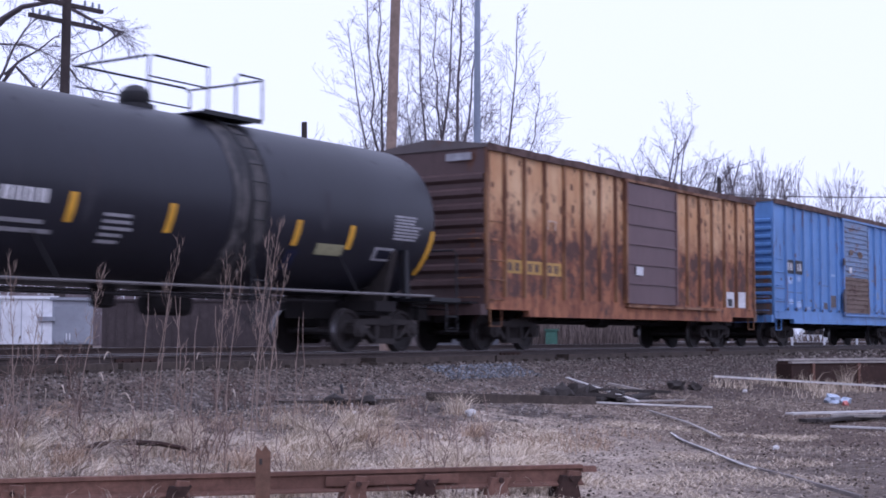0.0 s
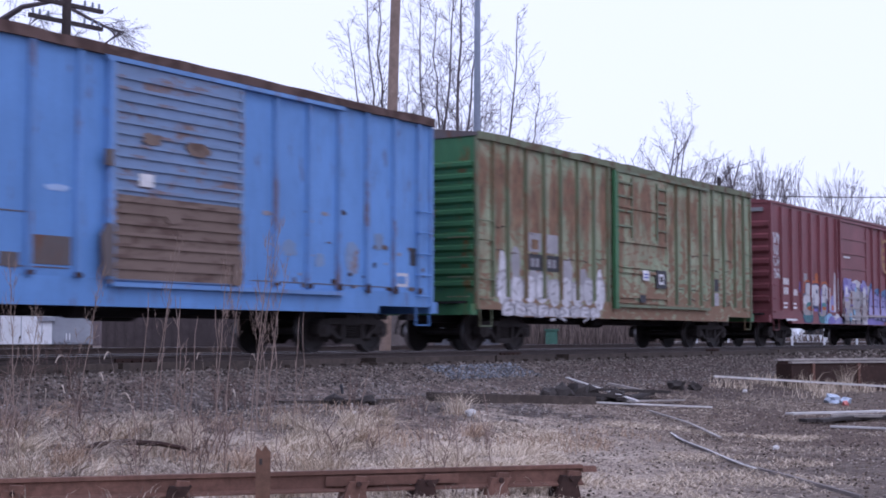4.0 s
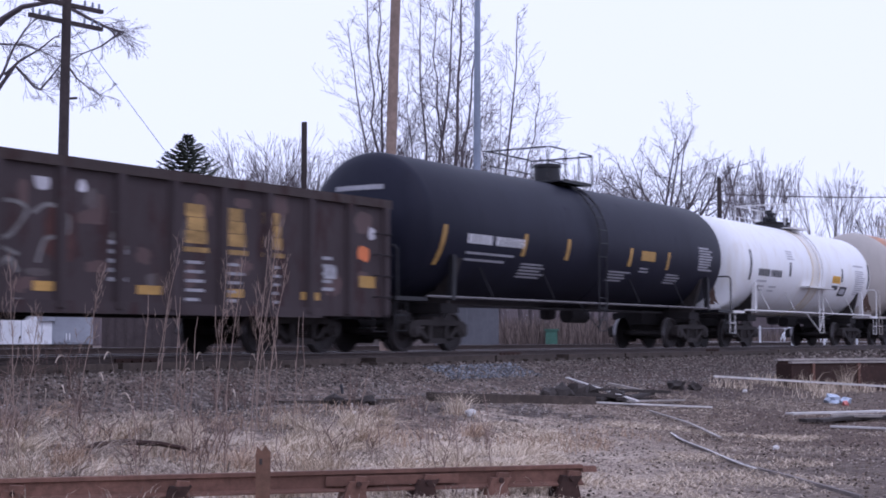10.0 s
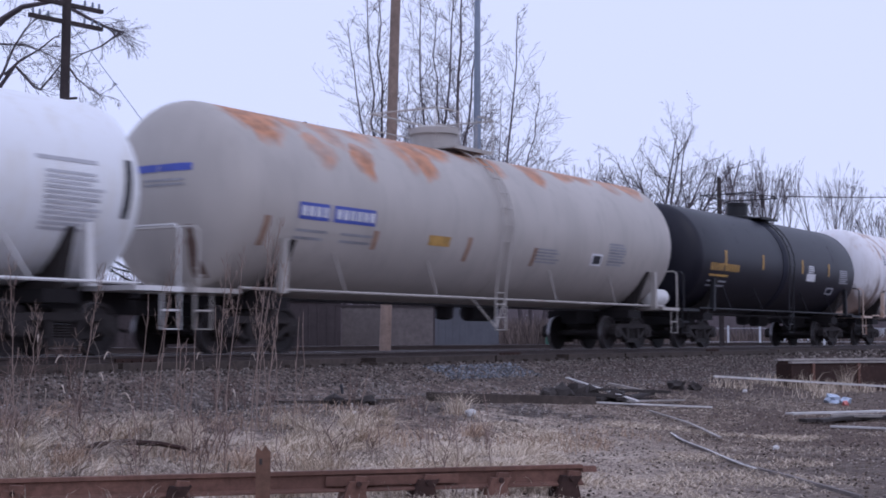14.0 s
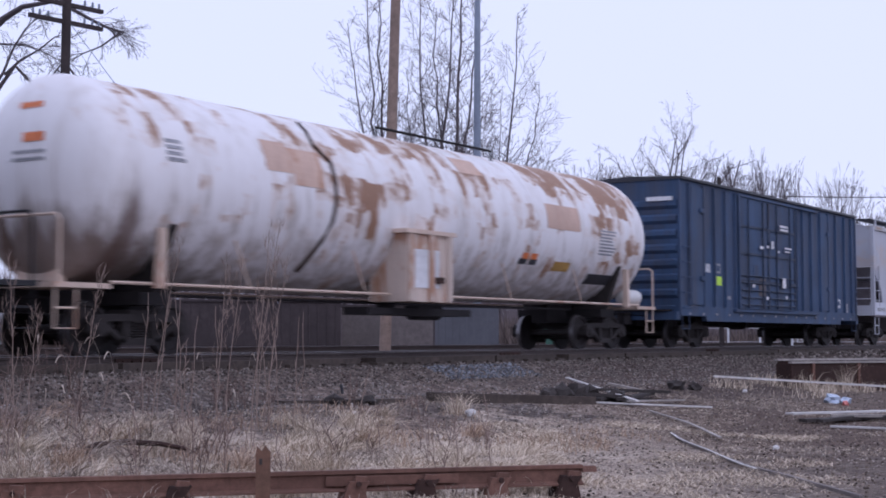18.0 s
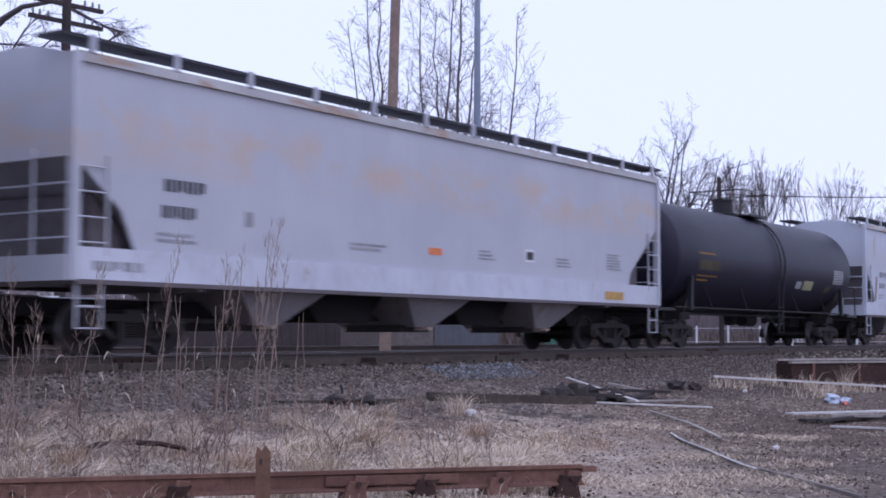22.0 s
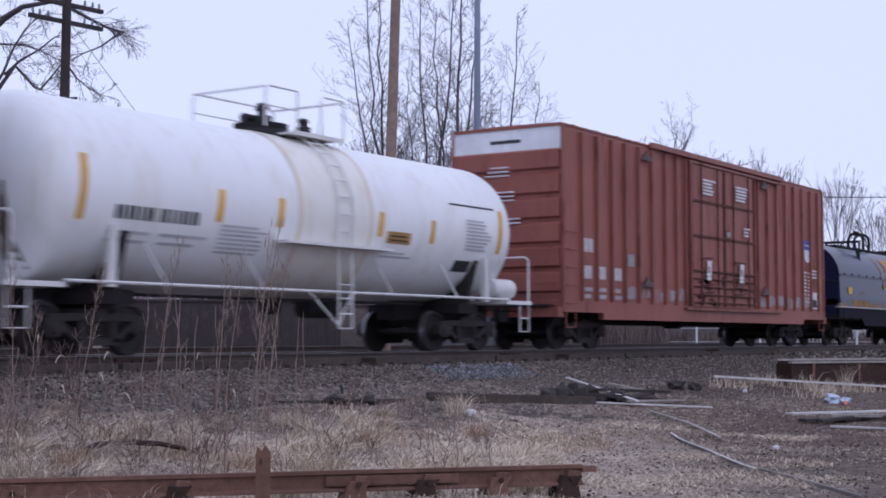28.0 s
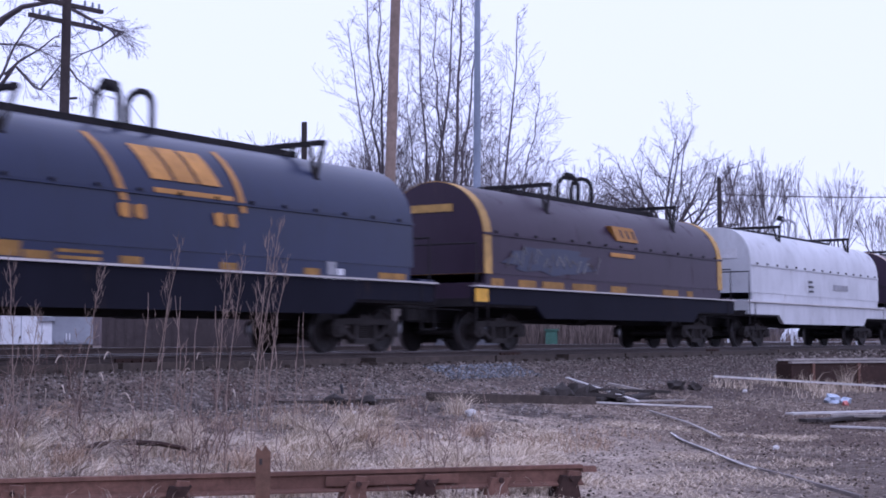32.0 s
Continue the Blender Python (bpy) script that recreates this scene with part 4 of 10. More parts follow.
    plate = mesh_of("tie_plate", box(B(), -0.09, 0.09, -0.13, 0.13, -0.195, -0.183), M["rust_dark"])
    n = 0
    x = 6.0 if near else 20.0
    while x < (70 if near else 84):
        o = share("sleeper", me, t, pose(x + random.uniform(-0.03, 0.03), random.uniform(-0.06, 0.06), random.uniform(-0.012, 0.004), 0, 0, random.uniform(-1, 1)))
        if near and x < 45:
            share("tie_plate", plate, o, pose(0, -0.755, 0))
        x += 0.52 if near else 0.9
        n += 1
    if near:
        # joint bars bolted over the rail joints
        for x in (16.2, 27.9, 39.7):
            j = part("joint_bar", box(B(), x - 0.45, x + 0.45, -0.80, -0.77, -0.15, -0.05), "rust_dark", t)
            for k in (-0.3, -0.1, 0.1, 0.3):
                part("bolt", tube(B(), [(x + k, -0.835, -0.1), (x + k, -0.79, -0.1)], 0.022), "rust_dark", j)
    return t


build_track("track", TRACK, "worn main line track on timber sleepers", True)
build_track("second_track", 30.0, "second track beyond the passing train", False)

# crossing timbers lying against the near rail
planks = new("crossing_planks")
tagged(planks, "dark timber planks laid along the near rail", "planks", kind="structure")
for x0, x1 in ((10.0, 15.4), (15.5, 19.0), (19.08, 21.6), (22.1, 26.5), (26.6, 29.2), (29.9, 32.9), (33.0, 38.5), (38.6, 44.0), (44.1, 50.0)):
    part("plank", box(B(), x0, x1, TRACK - 1.22, TRACK - 0.88, RAIL - 0.25, RAIL - 0.09 + random.uniform(-0.03, 0.0)), "tie", planks)


def stones(name, count, xr, yr, size, material, label, seed, lift=0.4):
    """Loose angular stones as one scatter."""
    rng = np.random.RandomState(seed)
    base = np.array([(1, 0, -.3), (-.5, .87, -.3), (-.5, -.87, -.3), (.55, .5, .6), (-.7, 0.1, .7), (.3, -.7, .5)])
    tri = [(0, 1, 3), (1, 4, 3), (1, 2, 4), (2, 5, 4), (2, 0, 5), (0, 3, 5), (3, 4, 5), (0, 2, 1)]
    verts, faces = [], []
    for i in range(count):
        x = rng.uniform(*xr)
        y = rng.uniform(*yr)
        s = size * rng.uniform(0.5, 1.5)
        a = rng.uniform(0, 6.28)
        ca, sa = math.cos(a), math.sin(a)
        z = ground_z(x, y) + s * lift
        p = base * (s * rng.uniform(0.7, 1.2, 3))
        o = len(verts)
        verts.extend((x + q[0] * ca - q[1] * sa, y + q[0] * sa + q[1] * ca, z + q[2]) for q in p)
        faces.extend((t[0] + o, t[1] + o, t[2] + o) for t in tri)
    ob = new(name, raw(name, verts, faces, material))
    tagged(ob, label, "gravel", kind="stuff")


def stone_mat(name, lo, hi):
    m, nt = start(name)
    g = nt.nodes.new("ShaderNodeNewGeometry")
    c = ramp(nt, g.outputs["Random Per Island"], (0.0, lo), (0.7, tuple((a + b) / 2 for a, b in zip(lo, hi))), (1.0, hi))
    return finish(m, nt, c, 0.9, spec=0.2)


S_GREY = stone_mat("mixed_grey_stone", (0.038, 0.030, 0.027), (0.33, 0.287, 0.260))
S_BROWN = stone_mat("mixed_brown_grey_stone", (0.07, 0.058, 0.053), (0.36, 0.325, 0.305))
S_BLUE = stone_mat("pale_blue_grey_stone", (0.075, 0.077, 0.088), (0.31, 0.325, 0.36))
S_DARK = stone_mat("dark_speck_stone", (0.014, 0.011, 0.011), (0.06, 0.046, 0.042))
S_PALE = stone_mat("mixed_pale_gravel", (0.034, 0.024, 0.019), (0.36, 0.285, 0.232))
stones("ballast_stones", 13000, (12, 44), (14.9, 16.7), 0.021, S_GREY, "grey crushed stone along the rails", 3)
stones("far_ballast_stones", 2600, (44, 75), (13.6, 16.7), 0.06, S_GREY, "grey crushed stone along the rails", 4)
stones("pale_stone_patch", 800, (23.1, 26.6), (15.05, 15.85), 0.028, S_BLUE, "heap of fresh pale blue ballast", 5)
stones("ballast_spill", 3500, (12, 44), (13.6, 15.2), 0.022, S_BROWN, "brown crushed stone spilt below the ballast", 8, 0.3)
S_CHIP = stone_mat("bleached_chips", (0.16, 0.128, 0.102), (0.60, 0.53, 0.465))
stones("pale_chips", 5200, (14, 36), (4.0, 15.0), 0.015, S_CHIP, "small pale chips of stone and straw", 16, 0.35)
# dark stones added to stand for the dark gaps in the ground litter
stones("dark_cinders", 3200, (10, 36), (4.0, 15.0), 0.011, S_DARK, "small dark stones on the soil", 17, 0.35)
stones("lot_gravel", 9000, (9, 34), (3.2, 14.4), 0.017, S_PALE, "scattered gravel in the lot", 6, 0.2)
# ---- train: shared running gear ----
AXLE = 0.89
WHEEL_R = 0.419


def wheelset_mesh():
    bm = B()
    tube(bm, [(0, -1.06, 0), (0, 1.06, 0)], 0.075, 10)
    for s in (-1, 1):
        prof = [(0.675, 0.16), (0.675, 0.445), (0.705, 0.445), (0.715, 0.421), (0.81, 0.415), (0.81, 0.36), (0.775, 0.34), (0.755, 0.20), (0.80, 0.13), (0.83, 0.13)]
        lathe(bm, [(s * a, r) for a, r in prof], "y", 28)
    me = mesh_of("wheelset", bm, M["wheel"], True)
    me.materials.append(M["tread"])
    for p in me.polygons:
        # the worn running band shines
        if 0.40 < math.hypot(p.center.x, p.center.z) and 0.71 < abs(p.center.y) < 0.80:
            p.material_index = 1
    return me


def side_frame_mesh():
    """Cast side frame: arched top, bellied bottom, two window openings and journal boxes."""
    bm = B()
    y0, y1 = -1.06, -0.92
    prism(bm, [(-1.08, 0.10), (-0.98, 0.20), (-0.55, 0.235), (0.55, 0.235), (0.98, 0.20), (1.08, 0.10), (0.98, 0.06), (0.6, 0.12), (-0.6, 0.12), (-0.98, 0.06)], y0, y1)
    for s in (-1, 1):
        prism(bm, [(s * 0.70, 0.11), (s * 0.83, 0.10), (s * 0.42, -0.22), (s * 0.30, -0.20)], y0, y1)
        prism(bm, [(s * 0.26, 0.13), (s * 0.36, 0.13), (s * 0.36, -0.16), (s * 0.26, -0.16)], y0, y1)
        prism(bm, [(s * 0.72, 0.15), (s * 1.06, 0.15), (s * 1.08, -0.05), (s * 1.0, -0.12), (s * 0.78, -0.12), (s * 0.70, -0.05)], y0 - 0.02, y1 + 0.04)
    prism(bm, [(-0.46, -0.15), (0.46, -0.15), (0.40, -0.255), (-0.40, -0.255)], y0, y1)
    return mesh_of("side_frame", bm, M["truck"])


def spring_mesh():
    bm = B()
    for x in (-0.16, 0.0, 0.16):
        prof = []
        for k in range(7):
            prof += [(-0.15 + k * 0.04, 0.066), (-0.13 + k * 0.04, 0.05)]
        lathe(bm, prof, "z", 10, (x, -0.97, 0.0))
    return mesh_of("spring_set", bm, M["truck"], True)


def bolster_mesh():
    bm = B()
    box(bm, -0.2, 0.2, -1.05, 1.05, 0.10, 0.30)
    box(bm, -0.55, 0.55, -0.16, 0.16, 0.02, 0.16)
    for s in (-1, 1):
        tube(bm, [(s * 0.42, -0.95, -0.12), (s * 0.42, 0.95, -0.12)], 0.055)
        box(bm, s * 0.46 - 0.035, s * 0.46 + 0.035, -0.80, -0.68, -0.22, 0.10)
        box(bm, s * 0.46 - 0.035, s * 0.46 + 0.035, 0.68, 0.80, -0.22, 0.10)
    return mesh_of("truck", bm, M["truck"])


def cap_mesh():
    bm = B()
    lathe(bm, [(-1.12, 0.055), (-1.11, 0.085), (-1.07, 0.10)], "y", 14)
    return mesh_of("bearing_cap", bm, M["truck"], True)


G = {"wheelset": wheelset_mesh(), "frame": side_frame_mesh(), "springs": spring_mesh(), "truck": bolster_mesh(), "cap": cap_mesh()}
WHEELS = {-1: [], 1: []}
CARS = []


def coupler_mesh():
    bm = B()
    box(bm, -0.75, 0.0, -0.11, 0.11, 0.72, 0.94)
    prism(bm, [(-0.02, -0.16), (0.22, -0.20), (0.36, -0.10), (0.30, 0.02), (0.40, 0.12), (0.26, 0.19), (-0.02, 0.15)], 0.66, 0.98, "z")
    return mesh_of("coupler", bm, M["under"])


G["coupler"] = coupler_mesh()


def running_gear(car, bogie, half):
    """Two four-wheel trucks, couplers, centre sill and brake rigging. half: half length over the end sills."""
    for s in (-1, 1):
        tr = share("truck", G["truck"], car, pose(s * bogie, 0, WHEEL_R))
        for y in (0, 180):
            share("side_frame", G["frame"], tr, pose(0, 0, 0, 0, 0, y))
            share("spring_set", G["springs"], tr, pose(0, 0, 0, 0, 0, y))
        for a in (-1, 1):
            w = share("wheelset", G["wheelset"], tr, pose(a * AXLE, 0, 0))
            WHEELS[a].append(w)
            for y in (0, 180):
                share("bearing_cap", G["cap"], tr, pose(a * AXLE, 0, 0, 0, 0, y))
        share("coupler", G["coupler"], car, pose(s * half, 0, 0, 0, 0, 0 if s > 0 else 180))
        # uncoupling lever and air hose
        bm = B()
        tube(bm, [(s * (half + 0.03), -1.25, 0.86), (s * (half + 0.05), -0.3, 0.92), (s * (half + 0.16), -0.05, 0.90)], 0.016)
        part("uncoupling_lever", bm, "under", car)
        bm = B()
        tube(bm, [(s * (half + 0.1), 0.3, 0.75), (s * (half + 0.25), 0.28, 0.45), (s * (half + 0.45), 0.15, 0.38)], 0.03)
        part("air_hose", bm, "under", car)


def brake_gear(car, x, z=0.75, y=-0.55):
    b = part("brake_cylinder", lathe(B(), [(x - 0.3, 0.05), (x - 0.28, 0.17), (x + 0.2, 0.17), (x + 0.24, 0.06), (x + 0.5, 0.03)], "x", 14, (0, y, z)), "under", car, smooth=True)
    part("air_reservoir", lathe(B(), [(x + 1.0, 0.05), (x + 1.04, 0.2), (x + 1.9, 0.2), (x + 1.94, 0.05)], "x", 14, (0, 0.3, z)), "under", car, smooth=True)
    part("brake_rod", tube(B(), [(x - 3.2, y + 0.3, z - 0.12), (x, y, z), (x + 3.6, y + 0.2, z - 0.1)], 0.02, 5), "under", car)


def freight_car(name, centre, label, category):
    car = new(name)
    car.matrix_basis = pose(centre, TRACK, RAIL)
    tagged(car, label, category, "cars of the freight train")
    CARS.append((car, centre))
    return car


# flat paint marks on a vertical side (y = side), given by x and z ranges
def mark(car, x0, x1, z0, z1, y, material, name="stencil", label="", lean=0.0):
    bm = B()
    prism(bm, [(x0, z0), (x1, z0), (x1 + lean, z1), (x0 + lean, z1)], y - 0.004, y + 0.003)
    return part(name, bm, material, car, label)


def rows_of_marks(car, x0, x1, z, n, y, material, gap=0.11, h=0.05, seed=0):
    """A block of unreadable small lines of stencilling."""
    rng = random.Random(seed * 7 + n)
    for i in range(n):
        zz = z - i * gap
        mark(car, x0, x0 + (x1 - x0) * rng.uniform(0.6, 1.0), zz - h, zz, y, material)


def word(car, x0, widths, z0, z1, y, material, gap=0.06, lean=0.0):
    """Bars of the size of large painted characters."""
    x = x0
    for i, w in enumerate(widths):
        if w > 0:
            for f0, f1 in ((0.0, 0.40), (0.58, 0.96)):
                mark(car, x + w * f0, x + w * f1, z0 + (0.03 if i % 2 and f0 else 0), z1, y, material, "painted_mark", lean=lean)
        x += abs(w) + gap


def blob(car, name, cx, cz, w, h, y, material, seed, lumps=9, e=0.8):
    """An irregular painted patch; sprayed letters are rounder than worn patches."""
    rng = random.Random(seed)
    low, high = (0.93, 1.05) if name.startswith("graffiti") else (0.84, 1.08) if name == "spray_cloud" else (0.72, 1.1)
    pts = []
    for k in range(lumps * 2):
        a = 2 * math.pi * k / (lumps * 2)
        r = rng.uniform(low, high)
        ca, sa = math.cos(a), math.sin(a)
        pts.append((cx + math.copysign(abs(ca) ** e, ca) * w / 2 * r, max(0.765 + 0.0004 * k, cz + math.copysign(abs(sa) ** e, sa) * h / 2 * r)))
    return part(name, prism(B(), pts, y - 0.004, y + 0.003), material, car)


def graffiti(car, x0, x1, z0, z1, y, n, fill, edge, stroke, seed):
    """Sprayed letters: an edge shape, a fill shape above it and strokes across."""
    rng = random.Random(seed)
    w = (x1 - x0) / n
    for i in range(n):
        cx = x0 + (i + 0.5) * w
        cz = (z0 + z1) / 2 + rng.uniform(-0.06, 0.06)
        h = (z1 - z0) * rng.uniform(0.85, 1.1)
        blob(car, "graffiti_outline", cx, cz, w * 1.12, h, y, edge, seed * 31 + i)
        blob(car, "graffiti_fill", cx, cz, w * 0.86, h * 0.84, y - 0.005, fill, seed * 37 + i)
        for k in range(3):
            a = rng.uniform(-0.3, 0.3)
            xx, zz = cx + rng.uniform(-0.3, 0.3) * w, cz + (k - 1) * h * 0.27
            d = w * rng.uniform(0.12, 0.3)
            bm = B()
            prism(bm, [(xx - d, zz - 0.03 - a * 0.2), (xx + d, zz - 0.03 + a * 0.2), (xx + d, zz + 0.035 + a * 0.2), (xx - d, zz + 0.03 - a * 0.2)], y - 0.013, y - 0.006)
            part("graffiti_stroke", bm, stroke, car)


def wire_shape(car, name, pts, width, y, material, closed=False):
    """A painted line of even width through (x, z) points."""
    q = [Vector(p) for p in pts]
    n = len(q)
    sides = []
    for i, p in enumerate(q):
        a = q[i - 1] if i or closed else p
        b = q[(i + 1) % n] if i < n - 1 or closed else p
        da = (p - a).normalized() if (p - a).length > 1e-6 else (b - p).normalized()
        db = (b - p).normalized() if (b - p).length > 1e-6 else da
        m = da + db
        m = m.normalized() if m.length > 0.3 else da
        k = width / 2 / max(0.5, m.dot(da))
        sides.append((p + Vector((-m.y, m.x)) * k, p - Vector((-m.y, m.x)) * k))
    bm = B()
    rings = [[bm.verts.new((v.x, yy, v.y)) for yy in (y + 0.003, y - 0.004) for v in pair] for pair in sides]
    for i in range(n if closed else n - 1):
        a, b = rings[i], rings[(i + 1) % n]
        for k, l in ((0, 1), (1, 3), (3, 2), (2, 0)):
            bm.faces.new((a[k], a[l], b[l], b[k]))
    if not closed:
        for r in (rings[0], rings[-1]):
            bm.faces.new((r[0], r[1], r[3], r[2]))
    return part(name, bm, material, car)


def rounded(pts, steps=4):
    """The same line with its corners rounded off."""
    q = [Vector(p) for p in pts]
    q = [q[0]] + q + [q[-1]]
    out = []
    for a, b, c_, d in zip(q, q[1:], q[2:], q[3:]):
        for k in range(steps):
            f = k / steps
            out.append(0.5 * (2 * b + (c_ - a) * f + (2 * a - 5 * b + 4 * c_ - d) * f * f + (3 * b - a - 3 * c_ + d) * f ** 3))
    return out + [q[-1]]


def grab(car, pts, r=0.014, material="under", name="grab_iron"):
    return part(name, tube(B(), pts, r, 5), material, car)


def ladder(car, x0, x1, y, z0, z1, n, material, rails=True):
    lad = part("ladder", tube(B(), [(x0, y, z0), (x0, y, z1)], 0.022, 5), material, car) if rails else None
    if rails:
        part("ladder_rail", tube(B(), [(x1, y, z0), (x1, y, z1)], 0.022, 5), material, lad)
    for i in range(n):
        z = z0 + (z1 - z0) * (i + 0.5) / n
        part("rung", tube(B(), [(x0, y + (0 if rails else 0.07), z), (x0, y, z), (x1, y, z), (x1, y + (0 if rails else 0.07), z)], 0.014, 5), material, lad or car)


# ---- boxcars ----
HW = 1.53


def boxcar(name, centre, L, eave, body, label, rib_mat, end_mat, roof_mat, door, ribs, sill=0.75, floor=1.05, end_ribs=8, rib_w=0.10, rib_d=0.075, bogie=None, ladder_mat="under", step=1.75, roof_over=0.05, end_panel=None, rise=0.20, end_shape=(0.40, 0.12, 0.16, 0.36), low_door=None, door_trim=None):
    """door: (x0, x1, style, material, count of doors). ribs: x positions of the side ribs."""
    car = freight_car(name, centre, label, "boxcar")
    h = L / 2
    core = B()
    box(core, -h, h, -HW, HW, floor, eave)
    part("body", core, body, car)
    # side sills, deeper between the trucks
    for s in (-1, 1):
        y0, y1 = (-HW - 0.012, -HW + 0.14) if s < 0 else (HW - 0.14, HW + 0.012)
        bm = B()
        prism(bm, [(-h, floor + 0.12), (h, floor + 0.12), (h, floor - 0.16), (h - step, floor - 0.16), (h - step - 0.05, sill), (-h + step + 0.05, sill), (-h + step, floor - 0.16), (-h, floor - 0.16)], y0, y1)
        part("side_sill", bm, body, car)
    for x in ribs:
        for s in (-1, 1):
            bm = B()
            y = s * HW
            prism(bm, [(x - rib_w / 2, y), (x - rib_w / 3.2, y + s * rib_d), (x + rib_w / 3.2, y + s * rib_d), (x + rib_w / 2, y)], floor + 0.12, eave - 0.09, "z")
            part("side_rib", bm, rib_mat, car)
    for s in (-1, 1):
        for e in (-1, 1):
            bm = B()
            box(bm, s * h - 0.05, s * h + 0.05, e * HW - 0.035, e * HW + 0.035, floor - 0.16, eave)
            part("corner_post", bm, rib_mat, car)
        # pressed horizontal corrugations of the end wall
        for k in range(end_ribs):
            z = floor + 0.25 + (eave - floor - 0.75) * (k + 0.5) / end_ribs
            hh = (eave - floor - 0.75) / end_ribs
            bm = B()
            x = s * h
            prism(bm, [(x, z - hh * end_shape[0]), (x + s * 0.10, z - hh * end_shape[1]), (x + s * 0.10, z + hh * end_shape[2]), (x, z + hh * end_shape[3])], -HW + 0.06, HW - 0.06)
            part("end_corrugation", bm, end_mat, car)
        bm = B()
        box(bm, s * h, s * (h + 0.02), -HW + 0.04, HW - 0.04, floor - 0.1, eave)
        part("end_sheet", bm, end_mat, car)
        if end_panel:
            box_z = end_panel
            bm = B()
            box(bm, s * (h + 0.02), s * (h + 0.035), -HW, HW, box_z[0], box_z[1])
            part("end_panel", bm, "white_far", car, "white painted band across the end")
        bm = B()
        box(bm, s * h, s * (h + 0.25), -HW, HW, floor - 0.28, floor - 0.05)
        part("end_sill", bm, end_mat, car)
    # roof with a shallow ridge, seams and eave strip
    bm = B()
    prism(bm, [(-HW - roof_over, eave - 0.02), (-HW - roof_over, eave + 0.05), (0, eave + 0.05 + rise), (HW + roof_over, eave + 0.05), (HW + roof_over, eave - 0.02)], -h - 0.06, h + 0.06, "x")
    roof = part("roof", bm, roof_mat, car)
    n = int(L / 1.15)
    for i in range(n):
        x = -h + L * (i + 0.5) / n
        bm = B()
        prism(bm, [(-HW - roof_over, eave + 0.05), (-HW - roof_over, eave + 0.066), (0, eave + 0.07 + rise), (HW + roof_over, eave + 0.066), (HW + roof_over, eave + 0.05), (0, eave + 0.05 + rise)], x - 0.05, x + 0.05, "x")
        part("roof_seam", bm, roof_mat, roof)
    # doors
    x0, x1, style, dmat, count = door
    ddoor = []
    for s in (-1, 1):
        y = s * HW
        wdt = (x1 - x0) / count
        for c in range(count):
            a, b = x0 + c * wdt, x0 + (c + 1) * wdt
            ya, yb = sorted((y + s * 0.003, y + s * 0.065))
            d = part("door", box(B(), a + 0.015, b - 0.015, ya, yb, floor + 0.10, eave - 0.17), dmat, car)
            ddoor.append(d)
            zz0, zz1 = floor + 0.12, eave - 0.2
            if style == "panels":
                levels = [zz0 + (zz1 - zz0) * k / 6 for k in range(1, 6)]
                thick = 0.05
            elif style == "slats":
                levels = [zz0 + (zz1 - zz0) * k / 19 for k in range(1, 19)]
                thick = 0.05
            else:
                levels = [zz0 + (zz1 - zz0) * k / 4 for k in range(1, 4)]
                thick = 0.06
            for z in levels:
                ya, yb = sorted((y + s * 0.066, y + s * 0.10))
                part("door_rib", box(B(), a + 0.05, b - 0.05, ya, yb, z - thick / 2, z + thick / 2), low_door if low_door and z < 2.45 else door_trim or dmat, d)
            if low_door:
                ya, yb = sorted((y + s * 0.066, y + s * 0.072))
                part("lower_panel", box(B(), a + 0.05, b - 0.05, ya, yb, zz0, 2.45), low_door, d, "lower door sheets rusted brown")
            for xx in (a + 0.04, b - 0.04):
                ya, yb = sorted((y + s * 0.066, y + s * 0.095))
                part("door_stile", box(B(), xx - 0.035, xx + 0.035, ya, yb, zz0, zz1), door_trim or dmat, d)
            if style == "plug":
                for f in (0.25, 0.75):
                    xx = a + (b - a) * f
                    part("lock_rod", tube(B(), [(xx, y + s * 0.12, zz0), (xx, y + s * 0.12, zz1)], 0.026, 5), door_trim or dmat, d)
                for k in range(5):
                    z = zz0 + 0.1 + 0.22 * k
                    part("door_bar", tube(B(), [(a + 0.1, y + s * 0.11, z), (b - 0.1, y + s * 0.11, z)], 0.022, 5), door_trim or dmat, d)
        ya, yb = sorted((y, y + s * 0.11))
        part("door_track", box(B(), x0 - (0 if style != "plug" else 0.4), min(h - 0.2, x1 + (x1 - x0) * 0.95 / count), ya, yb, floor + 0.0, floor + 0.07), rib_mat, car)
        part("door_hood", box(B(), x0 - 0.15, min(h - 0.2, x1 + (x1 - x0) * 0.95 / count), ya, yb, eave - 0.16, eave - 0.09), rib_mat, car)
        part("door_post", box(B(), x0 - 0.10, x0, ya, yb, floor + 0.1, eave - 0.12), rib_mat, car)
    # grab irons at both ends of the side and on the end wall
    for s in (-1, 1):
        xa, xb = sorted((s * (h - 0.08), s * (h - 0.55)))
        for k in range(5):
            z = floor + 0.05 + 0.42 * k
            grab(car, [(xa, -HW, z), (xa, -HW - 0.09, z), (xb, -HW - 0.09, z), (xb, -HW, z)], 0.013, ladder_mat)
        grab(car, [(xa, -HW - 0.02, floor - 0.15), (xa, -HW - 0.02, floor - 0.52), (xb, -HW - 0.02, floor - 0.52), (xb, -HW - 0.02, floor - 0.15)], 0.016, ladder_mat, "stirrup_step")
        for k in range(4):
            z = floor + 0.1 + 0.42 * k
            grab(car, [(s * (h + 0.1), -1.4, z), (s * (h + 0.18), -1.4, z), (s * (h + 0.18), -0.9, z), (s * (h + 0.1), -0.9, z)], 0.013, ladder_mat)
